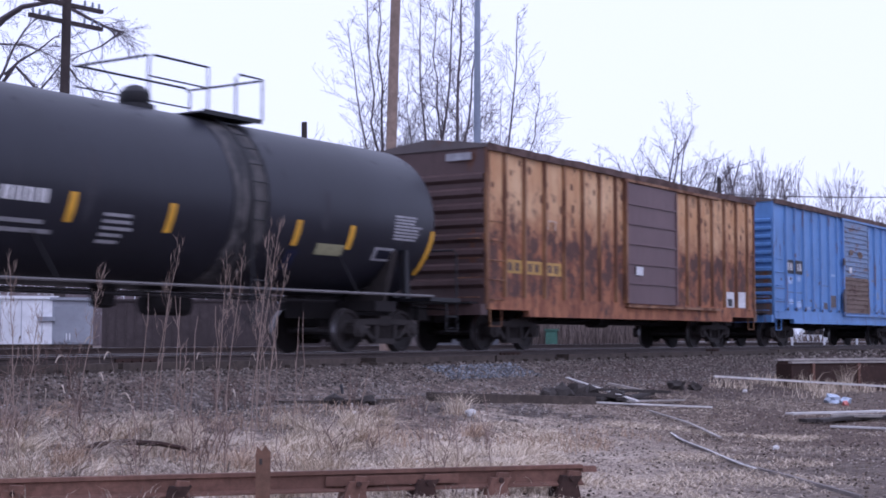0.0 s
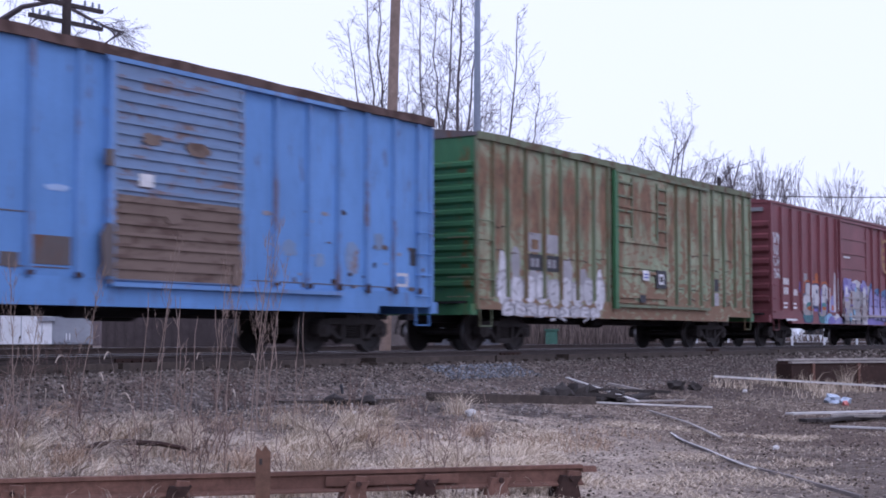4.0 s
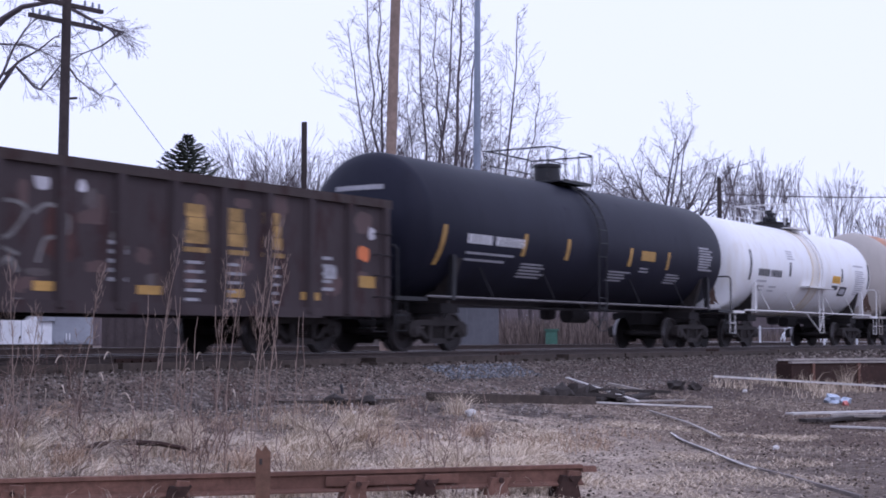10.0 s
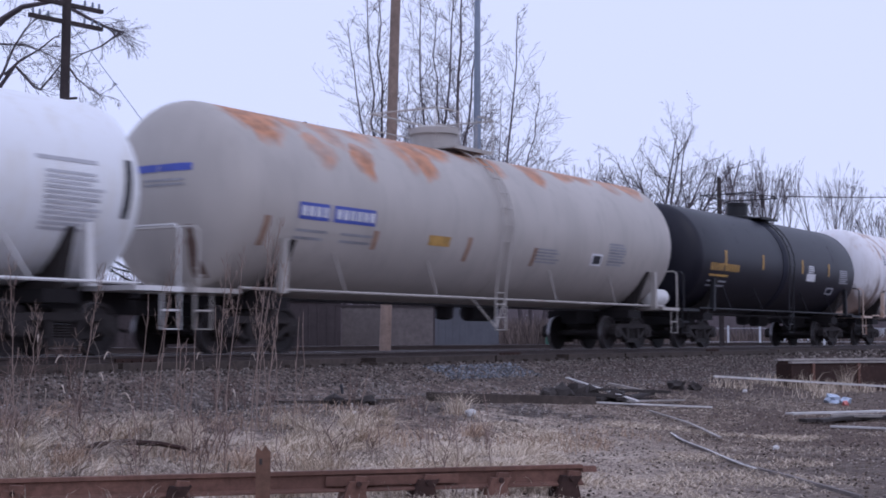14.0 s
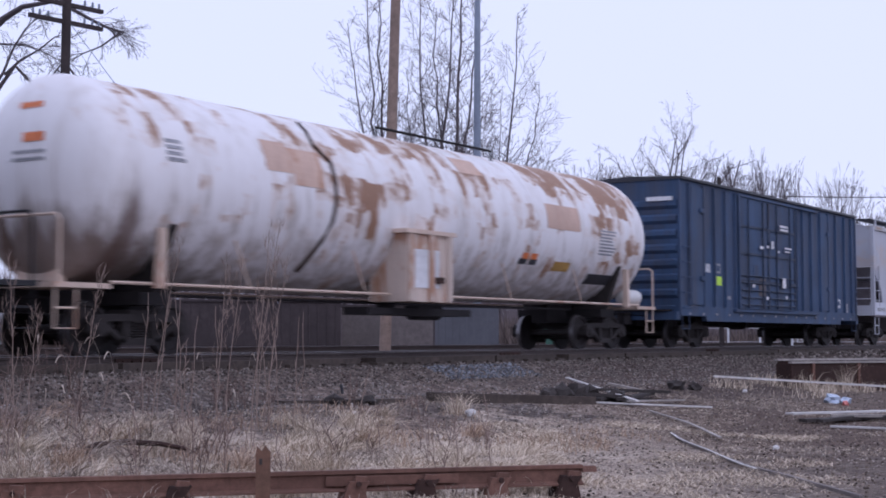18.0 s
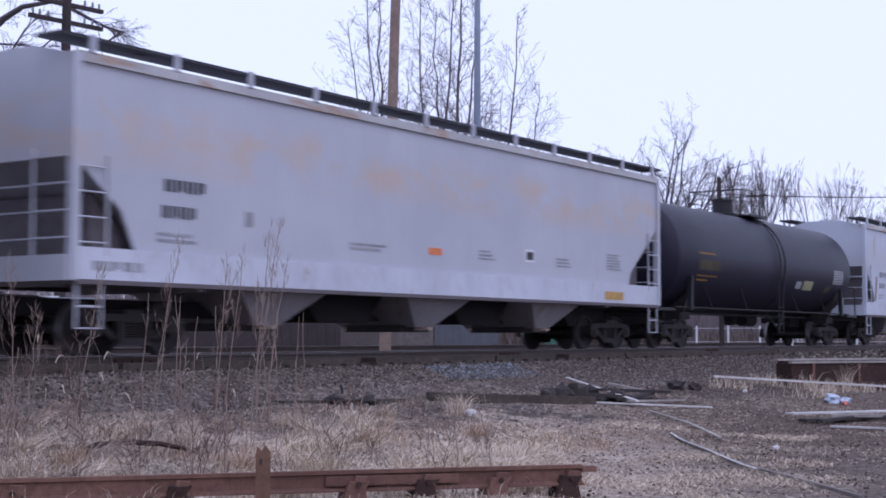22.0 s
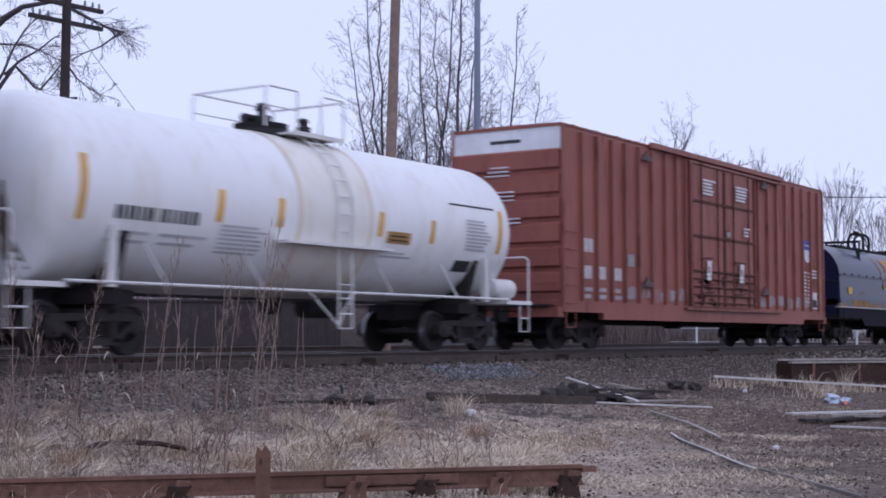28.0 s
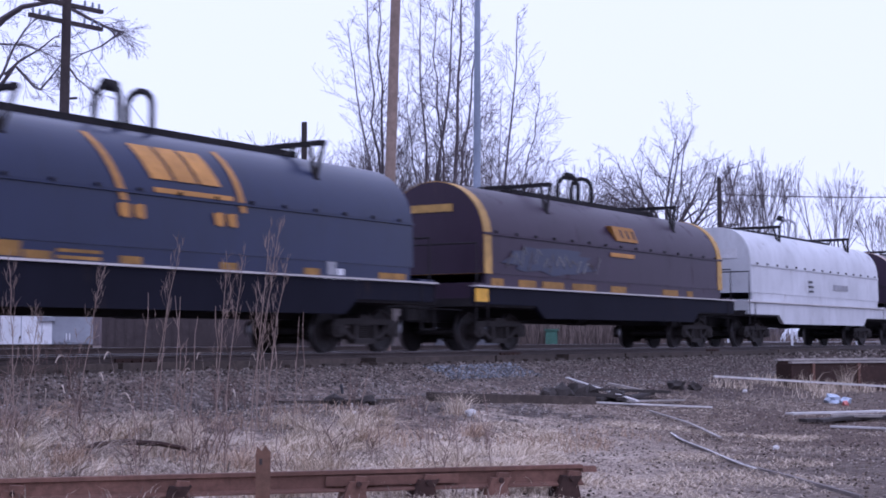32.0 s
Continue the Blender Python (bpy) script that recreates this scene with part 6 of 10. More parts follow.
    if k % 2:
        blob(c, "graffiti_gap", x - 0.05, z + peak * 0.45, 0.16, 0.06, SIDE - 0.030, "spray_ink", 496 + k, 5)
mark(c, -1.25, 5.0, 1.055, 1.115, -HW - 0.112, "spray_beige", "graffiti_line")
# the paint runs on over the side ribs
for x, z0, z1, m in ((-4.26, 1.05, 1.62, "spray_beige"), (-4.26, 1.62, 2.05, "spray_white"), (-3.35, 1.1, 1.95, "spray_violet"), (-2.44, 1.2, 2.0, "spray_white"), (-1.54, 1.2, 2.35, "spray_grey"), (2.71, 1.15, 1.9, "spray_lilac"), (3.6, 1.15, 1.85, "spray_pale"), (4.5, 1.15, 1.85, "spray_lilac"), (5.4, 1.2, 1.7, "spray_edge")):
    mark(c, x - 0.042, x + 0.042, z0, z1, -HW - 0.078, m, "rib_paint")
blob(c, "spray_cloud", 2.5, 0.85, 1.0, 0.45, -HW - 0.018, "spray_violet", 79)
sh = [(-0.55, 0.80), (-0.42, 0.64), (-0.2, 0.76), (0, 0.68), (0.2, 0.76), (0.42, 0.64), (0.55, 0.80), (0.5, 0.45), (0.58, 0.1), (0.5, -0.3), (0.28, -0.58), (0, -0.70), (-0.28, -0.58), (-0.5, -0.3), (-0.58, 0.1), (-0.5, 0.45)]
wire_shape(c, "painted_shield", [(4.46 + a * 1.2, 3.34 + b * 0.9) for a, b in sh], 0.10, -HW - 0.08, "shield_gold", True)
for z, xs in ((3.66, (4.05, 4.62)), (3.36, (4.08, 4.65)), (3.08, (4.15, 4.6))):
    for x in xs:
        mark(c, x, x + 0.34, z - 0.08, z + 0.07, SIDE, "shield_gold", "painted_mark")
mark(c, -0.95, -0.25, 3.12, 3.18, DOOR, "lettering", "painted_mark")
mark(c, 6.5, 6.95, 1.3, 1.68, SIDE, "spray_white", "data_panel")
mark(c, 6.56, 6.89, 1.36, 1.62, SIDE - 0.005, "maroon", "data_panel")
mark(c, 7.3, 7.6, 1.3, 1.5, SIDE, "lettering", "data_panel")
mark(c, 7.3, 7.6, 1.2, 1.27, SIDE, "gold", "sticker")
mark(c, -6.6, -5.6, 0.83, 0.9, -HW - 0.018, "lettering", "painted_mark")
mark(c, 5.8, 6.8, 0.86, 0.92, -HW - 0.018, "lettering", "painted_mark")
for y in (-0.9, 0.0):
    part("end_reflector", box(B(), -h - 0.12, -h - 0.10, y, y + 0.45, 1.35, 1.45), "gold", c)
part("end_stencil", box(B(), -h - 0.10, -h - 0.021, -1.3, -0.35, 4.28, 4.4), "lettering_grey", c)

# slate blue double-door boxcar
h = 15.5 / 2
c = boxcar("boxcar", 208.88, 15.5, 4.66, "navy", "slate blue boxcar with double plug doors", "navy", "navy", "roof_sooty", (-3.58, 1.2, "plug", "navy", 2), [-7.2, -6.2, -5.41, -4.61, -3.85] + [1.45, 2.04, 2.86, 3.8, 4.6, 5.45, 6.4, 7.19], end_ribs=7, ladder_mat="navy", roof_over=0.09, rise=0.07, door_trim="navy_dark")
inked(c, -7.05, 3, 0.2, 0.15, 2.54, 2.8, SIDE, "lettering")
inked(c, -6.95, 2, 0.21, 0.16, 2.14, 2.38, SIDE, "lettering")
inked(c, -6.03, 2, 0.2, 0.15, 2.14, 2.38, SIDE, "lettering")
mark(c, -5.33, -4.83, 1.79, 2.05, SIDE, "lime", "sticker", "lime green sticker")
mark(c, -5.26, -4.92, 2.14, 2.42, SIDE, "lettering_grey", "data_panel")
mark(c, -5.2, -4.98, 2.2, 2.36, SIDE - 0.005, "navy", "data_panel")
rows_of_marks(c, -7.1, -6.5, 1.3, 3, SIDE, "spray_grey", 0.12, 0.07, 9)
mark(c, -4.4, -4.15, 1.4, 1.5, SIDE, "spray_grey")
for x, z, w, hh in ((-1.13, 3.05, 0.2, 0.24), (-0.35, 3.66, 0.72, 0.07), (-0.35, 3.77, 0.72, 0.07), (0.05, 3.1, 0.6, 0.05), (0.05, 3.0, 0.5, 0.04), (-0.18, 1.85, 0.3, 0.31), (-2.1, 3.0, 0.28, 0.09), (-1.5, 3.05, 0.12, 0.08), (-2.75, 1.8, 0.18, 0.1), (-1.6, 1.45, 0.16, 0.1), (0.1, 1.5, 0.14, 0.1), (-0.55, 2.95, 0.12, 0.07)):
    mark(c, x, x + w, z, z + hh, -HW - 0.147, "lettering", "placard")
mark(c, -2.05, -1.45, 1.55, 2.1, -HW - 0.07, "roof_dark", "rust_patch")
mark(c, -2.5, -2.0, 1.9, 2.5, -HW - 0.072, "navy", "door_patch")
part("end_stencil", box(B(), -h - 0.13, -h - 0.021, -1.35, -0.6, 4.05, 4.16), "lettering", c)
for x in (-6.65, 4.25):
    part("side_hatch", box(B(), x - 0.42, x + 0.4, -HW - 0.05, -HW - 0.003, 1.2, 4.5), "navy", c)
    for z in (1.95, 3.85):
        part("hinge", box(B(), x + 0.15, x + 0.5, -HW - 0.10, -HW - 0.05, z - 0.06, z + 0.06), "navy", c)
mark(c, 5.51, 5.98, 1.33, 1.63, SIDE, "lettering", "data_panel")
mark(c, 5.58, 5.9, 1.4, 1.56, SIDE - 0.005, "navy")
mark(c, 6.55, 6.8, 1.1, 1.5, SIDE, "spray_grey", "data_panel")
for k in range(16):
    part("sill_rivet", box(B(), -7.2 + k * 0.95, -7.12 + k * 0.95, -HW - 0.03, -HW - 0.012, 0.92, 0.98), "spray_grey", c)

# tall red-brown boxcar
h = 18.53 / 2
c = boxcar("boxcar", 302.47, 18.53, 5.30, "red_brown", "tall red-brown boxcar with double plug doors and a white end band", "red_rib", "red_brown", "red_brown", (-2.0, 2.72, "plug", "red_brown", 2), [-8.4, -7.62, -6.82, -6.08, -5.3, -4.5, -3.67, -2.95, -2.35] + [3.1, 3.9, 4.7, 5.5, 6.3, 7.1, 7.9, 8.65], end_ribs=6, rib_w=0.09, rib_d=0.085, ladder_mat="red_brown", step=2.0, roof_over=0.0, end_panel=(4.70, 5.33), rise=0.03, end_shape=(0.46, 0.34, 0.34, 0.46), sill=0.73, door_trim="red_dark")
inked(c, -8.22, 2, 0.24, 0.18, 2.35, 2.68, SIDE, "lettering")
for x in (-8.22, -7.48, -6.6):
    inked(c, x, 2, 0.2, 0.15, 1.71, 2.02, SIDE, "lettering")
    rows_of_marks(c, x, x + 0.42, 1.5, 2, SIDE, "spray_grey", 0.17, 0.1, int(x * 10))
mark(c, -8.3, -7.82, 0.98, 1.14, SIDE, "yellow", "sticker")
mark(c, -5.85, -5.5, 2.1, 2.4, SIDE, "lettering_grey", "data_panel")
for k in range(9):
    x = (-6.0, -5.2, -4.42, -3.55, -2.85, 3.2, 4.0, 4.8, 5.6)[k]
    blob(c, "grey_patch", x + 0.3, 1.42 + 0.04 * math.sin(k * 2.1), 0.66, 0.36, SIDE, "red_smear", 700 + k, 9)
for k, x in enumerate((6.4, 7.2)):
    blob(c, "grey_patch", x + 0.3, 1.45, 0.66, 0.38, SIDE, "red_smear", 730 + k, 9)
for x0 in (-1.35, 1.1):
    rows_of_marks(c, x0, x0 + 1.0, 4.75, 5, -HW - 0.147, "lettering", 0.095, 0.055, int(x0 * 10) + 40)
    mark(c, x0 + 0.22, x0 + 0.5, 1.9, 2.45, -HW - 0.147, "lettering", "placard", lean=0.05)
    mark(c, x0 + 0.3, x0 + 0.42, 2.1, 2.3, -HW - 0.152, "red_brown")
rows_of_marks(c, 1.7, 2.2, 3.55, 3, -HW - 0.147, "lettering", 0.1, 0.05, 31)
mark(c, 0.4, 0.6, 3.2, 3.35, -HW - 0.147, "spray_grey")
part("emblem", prism(B(), [(7.38, 3.2), (7.42, 2.95), (7.55, 2.82), (7.72, 2.78), (7.88, 2.82), (7.98, 2.95), (8.0, 3.2)], SIDE - 0.006, SIDE + 0.003), "lettering", c, "white and blue shield emblem")
rng = random.Random(8)
for i in range(26):
    # rust and soot where the door gear rubs
    xx = rng.choice((-1.0, 1.4)) + rng.gauss(0, 0.42)
    blob(c, "rust_patch", xx, 1.25 + 1.0 * rng.random() ** 1.6, rng.uniform(0.1, 0.45), rng.uniform(0.08, 0.4), -HW - 0.069, rng.choice(("red_dark", "rust_dark", "red_dark", "rust")), 950 + i, 6)
for x0 in (-1.0, 1.4):
    for z in (1.55, 1.75, 2.0, 2.5):
        part("door_lever", tube(B(), [(x0 - rng.uniform(0.2, 0.5), -HW - 0.135, z), (x0 + rng.uniform(0.2, 0.5), -HW - 0.135, z + rng.uniform(-0.05, 0.05))], 0.022, 5), "red_dark", c)
mark(c, 7.38, 8.0, 3.2, 3.52, SIDE - 0.003, "sign_blue", "emblem_band")
mark(c, 7.42, 7.96, 3.33, 3.37, SIDE - 0.008, "lettering", "emblem_line")
rng = random.Random(77)
for i in range(9):
    mark(c, 7.32, 7.32 + rng.uniform(0.18, 0.3), 2.42 - i * 0.12, 2.47 - i * 0.12, SIDE, "lettering")
    mark(c, 7.7, 7.7 + rng.uniform(0.15, 0.26), 2.4 - i * 0.12, 2.45 - i * 0.12, SIDE, "lettering")
for i in range(3):
    mark(c, 8.15, 8.6, 2.5 - i * 0.11, 2.55 - i * 0.11, SIDE, "lettering")
mark(c, 8.1, 8.6, 1.25, 1.8, SIDE, "lettering", "data_panel")
mark(c, 8.15, 8.55, 1.3, 1.55, SIDE - 0.005, "ink", "data_panel")
mark(c, 8.14, 8.56, 0.94, 1.1, SIDE, "yellow", "sticker")
mark(c, 8.8, 9.0, 1.45, 2.4, SIDE, "gold", "rust_patch")
for x in (-4.93, 3.5):
    for z in (1.66, 4.95):
        part("hinge", prism(B(), [(x - 0.3, z - 0.06), (x + 0.3, z - 0.06), (x + 0.3, z + 0.04), (x + 0.1, z + 0.10), (x, z + 0.2), (x - 0.1, z + 0.06)], -HW - 0.13, -HW - 0.07), "brown_end", c)
part("eave_rail", box(B(), -4.6, 5.2, -HW - 0.13, -HW - 0.02, 5.26, 5.40), "red_brown", c)
for i, (z, n) in enumerate(((4.35, 3), (3.75, 3), (3.1, 2))):
    for k in range(n):
        part("end_stencil", box(B(), -h - 0.125, -h - 0.022, -0.1 - 0.15 * i, 0.4 + 0.08 * k, z - k * 0.10, z - k * 0.10 + 0.032), "lettering", c)
part("end_stencil", box(B(), -h - 0.045, -h - 0.036, -0.4, 0.45, 4.95, 5.03), "ink", c)
part("end_stencil", box(B(), -h - 0.035, -h - 0.022, -1.4, -0.6, 4.55, 4.66), "lettering", c)


# ---- gondola ----
def gondola():
    L, top, floor = 16.3, 2.86, 1.15
    h = L / 2
    car = freight_car("gondola", 103.27, "sooty brown-black open gondola with faded gold lettering", "gondola")
    for s in (-1, 1):
        ya, yb = sorted((s * HW, s * (HW - 0.05)))
        part("side_wall", box(B(), -h, h, ya, yb, 0.68, top), "gon", car)
        ya, yb = sorted((s * (HW + 0.08), s * (HW - 0.08)))
        part("top_chord", box(B(), -h, h, ya, yb, top - 0.10, top + 0.06), "gon_rim", car)
        ya, yb = sorted((s * (HW + 0.05), s * (HW - 0.02)))
        part("bottom_chord", box(B(), -h + 2.1, h - 2.1, ya, yb, 0.64, 0.82), "gon", car)
        for i in range(15):
            x = -h + 0.15 + (L - 0.3) * i / 14
            part("side_stake", prism(B(), [(x - 0.10, s * HW), (x - 0.06, s * (HW + 0.10)), (x + 0.06, s * (HW + 0.10)), (x + 0.10, s * HW)], 0.72, top - 0.1, "z"), "gon", car)
        part("end_wall", box(B(), s * h - 0.03, s * h + 0.03, -HW, HW, 0.95, top), "gon", car)
        part("end_chord", box(B(), s * h - 0.10, s * h + 0.10, -HW, HW, top - 0.10, top + 0.06), "gon", car)
        for k in range(4):
            z = 1.15 + k * 0.42
            part("end_rib", prism(B(), [(s * h, z), (s * (h + 0.16), z + 0.06), (s * (h + 0.16), z + 0.2), (s * h, z + 0.26)], -HW + 0.25, HW - 0.45), "gon", car)
        for k in range(4):
            z = 1.05 + 0.4 * k
            xa, xb = sorted((s * (h - 0.06), s * (h - 0.5)))
            grab(car, [(xa, -HW, z), (xa, -HW - 0.12, z), (xb, -HW - 0.12, z), (xb, -HW, z)], 0.013)
        grab(car, [(s * (h - 0.1), -HW, 0.8), (s * (h - 0.1), -HW, 0.4), (s * (h - 0.5), -HW, 0.4), (s * (h - 0.5), -HW, 0.8)], 0.016, name="stirrup_step")
    part("floor_plate", box(B(), -h, h, -HW + 0.05, HW - 0.05, floor - 0.06, floor), "rust_dark", car)
    part("centre_sill", box(B(), -h, h, -0.2, 0.2, 0.62, floor), "under", car)
    y = -HW - 0.004
    bay = (L - 0.3) / 14
    x = lambda i, f: -h + 0.15 + bay * (i + f)
    for x0, z in ((-6.5, 2.11), (-5.22, 2.11), (-6.5, 1.53), (-5.2, 1.53), (-4.2, 1.53)):
        # bars as large as the characters
        for k, w in ((0.0, 0.21), (0.31, 0.23)):
            mark(car, x0 + k, x0 + k + w, z, z + 0.14, y, "gon_gold", "painted_mark")
            mark(car, x0 + k + 0.03, x0 + k + w, z + 0.165, z + 0.29, y, "gon_gold", "painted_mark")
    for x0 in (2.58, 3.52, 4.47):
        # faded block emblem over a bar
        for k in range(3):
            mark(car, x0 + 0.05 * (k % 2), x0 + 0.50 - 0.04 * k, 1.80 + 0.215 * k, 2.005 + 0.215 * k, y, "gon_gold", "emblem_block")
        mark(car, x0 - 0.02, x0 + 0.54, 1.66, 1.74, y, "gon_gold", "emblem_block")
    for x0 in (2.6, 3.5, 4.5):
        rows_of_marks(car, x0, x0 + 0.5, 1.52, 5, y, "lettering_grey", 0.15, 0.05, int(x0 * 10))
    for x0 in (-4.38, -2.5, -0.47, 1.54, 3.45, 5.5):
        mark(car, x0, x0 + 0.52, 0.95, 1.09, y, "gold", "reflector")
    mark(car, -8.05, -7.55, 0.98, 1.23, y, "gold", "yellow_plate")
    mark(car, 7.2, 7.7, 1.22, 1.44, y, "gold", "yellow_plate")
    blob(car, "sprayed_tag", -7.45, 1.95, 0.38, 0.32, y, "orange", 81, 5)
    blob(car, "sprayed_tag", 7.35, 1.85, 0.4, 0.3, y, "orange", 82, 5)
    blob(car, "sprayed_tag", -7.85, 2.4, 0.26, 0.2, y, "spray_white", 83, 5)
    blob(car, "sprayed_tag", -0.35, 2.5, 0.3, 0.24, y, "spray_white", 84, 5)
    blob(car, "sprayed_tag", 0.4, 2.52, 0.2, 0.2, y, "spray_white", 86, 5)
    blob(car, "sprayed_tag", 7.6, 2.25, 0.25, 0.25, y, "spray_white", 85, 5)
    mark(car, -7.95, -7.1, 2.62, 2.66, y, "lettering")
    for pts in (((-3.35, 1.95), (-3.2, 2.25), (-2.95, 2.2), (-2.9, 1.8)), ((-3.3, 1.95), (-3.25, 1.2), (-3.1, 0.8), (-2.8, 0.8), (-2.65, 1.1), (-2.7, 1.7)),
                ((-2.35, 2.1), (-2.0, 2.22), (-1.65, 2.05), (-1.55, 1.6), (-1.8, 1.35), (-1.5, 1.25), (-1.55, 1.0), (-1.95, 0.92)), ((-2.4, 1.75), (-2.25, 1.2), (-2.1, 0.82), (-1.75, 0.8)),
                ((-1.3, 2.05), (-0.95, 2.2), (-0.6, 2.1), (-0.85, 1.75), (-1.1, 1.6), (-0.75, 1.45)), ((-1.15, 1.5), (-1.2, 1.05), (-1.0, 0.78), (-0.7, 0.82)), ((-1.05, 1.25), (-0.9, 1.4), (-0.75, 1.2)),
                ((-0.5, 2.05), (-0.2, 2.2), (0.15, 2.05), (0.1, 1.75), (-0.25, 1.7), (-0.4, 1.35)), ((1.05, 2.2), (1.25, 2.0), (1.0, 1.8), (1.3, 1.65), (1.05, 1.4)),
                ((-7.9, 1.45), (-7.6, 1.6), (-7.3, 1.35), (-6.9, 1.55), (-6.5, 1.3), (-6.1, 1.6))):
        wire_shape(car, "chalk_scrawl", rounded(pts), 0.06, y, "chalk")
    blob(car, "rust_patch", 0.05, 1.75, 0.75, 0.9, y + 0.005, "gon_red", 91, 7)
    rng = random.Random(21)
    for k in range(34):
        # worn smears of old paint between the stakes
        i = rng.randrange(14)
        blob(car, "paint_smear", x(i, rng.uniform(0.3, 0.7)), rng.uniform(0.95, 2.6), rng.uniform(0.15, 0.6), rng.uniform(0.12, 0.55), y + 0.0055, rng.choice(("brown_end", "brown_end", "gon_smear", "brown_end")), 700 + k, 7)
    for x0 in (0.95, 6.1):
        rows_of_marks(car, x0, x0 + 0.45, 1.75, 5, y, "lettering_grey", 0.14, 0.06, int(x0) + 50)
    mark(car, 6.15, 6.5, 1.35, 1.58, y, "lettering_grey", "data_panel")
    mark(car, -5.3, -5.0, 0.8, 0.95, -HW - 0.055, "orange", "sticker")
    brake_gear(car, -1.0)
    running_gear(car, h - 2.0, h + 0.15)


gondola()


# ---- tank cars ----
def tank_patch(car, x0, x1, z0, z1, r, zc, material, name="stencil", label="", lean=0.0, seg=5):
    """A painted patch that follows the tank's near flank."""
    bm = B()
    a0, a1 = math.asin(max(-0.99, (z0 - zc) / r)), math.asin(min(0.99, (z1 - zc) / r))
    q = []
    for i in range(seg + 1):
        a = a0 + (a1 - a0) * i / seg
        dx = lean * i / seg
        q.append([bm.verts.new((x + dx, -(r + o) * math.cos(a), zc + (r + o) * math.sin(a))) for x, o in ((x0, 0.007), (x1, 0.007))])
    for a, b in zip(q, q[1:]):
        bm.faces.new((a[0], a[1], b[1], b[0]))
    return part(name, bm, material, car, label)


def tank_lines(car, x0, x1, z, n, r, zc, material, gap=0.10, h=0.05, seed=0):
    rng = random.Random(seed * 11 + n)
    for i in range(n):
        tank_patch(car, x0, x0 + (x1 - x0) * rng.uniform(0.65, 1.0), z - i * gap - h, z - i * gap, r, zc, material, seg=1)


def tank_word(car, x0, widths, z0, z1, r, zc, material, gap=0.05):
    x = x0
    for w in widths:
        if w > 0:
            for f0, f1 in ((0.0, 0.42), (0.58, 1.0)):
                tank_patch(car, x + w * f0, x + w * f1, z0, z1, r, zc, material, "painted_mark", seg=3)
        x += abs(w) + gap


def tank_car(centre, L, r, zc, body, label, trim, dome, strips="yellow", strip_x=(), rail_mat=None, rings=(), crown=0.0, front=0.0, dome_x=0.15, drum_r=0.52, reach=1.15):
    """crown: x of the crown platform and ladder. dome: 'box', 'valves', 'drum' or 'none'. rings: x of girth bands."""
    car = freight_car("tank_car", centre, label, "tank car")
    # front: how much longer the leading half is than the trailing one
    L += front
    crown += front / 2
    rings = [(x + front / 2, w, o) for x, w, o in rings]
    h = L / 2
    hd = 0.62
    prof = []
    for k in range(9):
        a = math.pi / 2 * k / 8
        prof.append((-h + hd - hd * math.cos(a), r * math.sin(a) if k else 0.02))
    for k in range(1, 7):
        prof.append((-h + hd + (L - 2 * hd) * k / 7, r))
    for k in range(8, -1, -1):
        a = math.pi / 2 * k / 8
        prof.append((h - hd + hd * math.cos(a), r * math.sin(a) if k else 0.02))
    part("tank", lathe(B(), prof, "x", 56, (0, 0, zc)), body, car, smooth=True)
    for x, w, o in rings:
        part("girth_band", lathe(B(), [(x - w, r - 0.01), (x - w, r + o), (x + w, r + o), (x + w, r - 0.01)], "x", 56, (0, 0, zc)), {"tank_white": "white_belt", "tank_black_c": "tank_black", "tank_grey": "tank_dusty"}.get(body, body), car, smooth=True)
        if body == "tank_white":
            for e in (-1, 1):
                # yellowed runs at the belt's edges
                part("belt_edge", lathe(B(), [(x + e * w - 0.05, r), (x + e * w - 0.05, r + o + 0.004), (x + e * w + 0.05, r + o + 0.004), (x + e * w + 0.05, r)], "x", 56, (0, 0, zc)), "belt_stain", car, smooth=True)
    # saddles and stub sills
    for s in (-1, 1):
        xb = s * (h - 1.75)
        for y in (-1, 1):
            # saddles take the dark truck colour, which puts the tank's shade into them
            part("saddle", prism(B(), [(y * 0.25, 0.95), (y * 1.15, 0.95), (y * r * 0.93, zc - r * 0.42), (y * r * 0.55, zc - r * 0.86), (y * 0.25, zc - r + 0.02)], xb - 0.08, xb + 0.08, "x"), "truck", car)
        xa, xc = sorted((s * (h + 0.55), s * (h - 3.1)))
        part("stub_sill", box(B(), xa, xc, -0.22, 0.22, 0.66, 1.16), "under", car)
        xa, xc = sorted((s * (h + 0.55), s * (h - 0.55)))
        part("end_platform", box(B(), xa, xc, -1.45, 1.45, 1.02, 1.10), trim, car)
        # end handrail hoop
        xe = s * (h + 0.45)
        part("end_handrail", tube(B(), [(xe, -1.42, 1.05), (xe, -1.42, 2.02), (xe, -1.34, 2.10), (xe, 1.34, 2.10), (xe, 1.42, 2.02), (xe, 1.42, 1.05)], 0.024, 6), trim, car)
        part("head_brace", prism(B(), [(-0.5, 1.05), (0.5, 1.05), (0.42, zc - r * 0.6), (-0.42, zc - r * 0.6)], min(s * (h - 0.35), s * (h - 0.5)), max(s * (h - 0.35), s * (h - 0.5)), "x"), trim, car)
        # corner steps
        for y in (-1.4,):
            st = part("corner_step", tube(B(), [(s * (h + 0.5), y, 1.04), (s * (h + 0.5), y, 0.42), (s * (h + 0.1), y, 0.42), (s * (h + 0.1), y, 1.04)], 0.02, 5), trim, car)
            part("step_rung", tube(B(), [(s * (h + 0.5), y, 0.72), (s * (h + 0.1), y, 0.72)], 0.018, 5), trim, st)
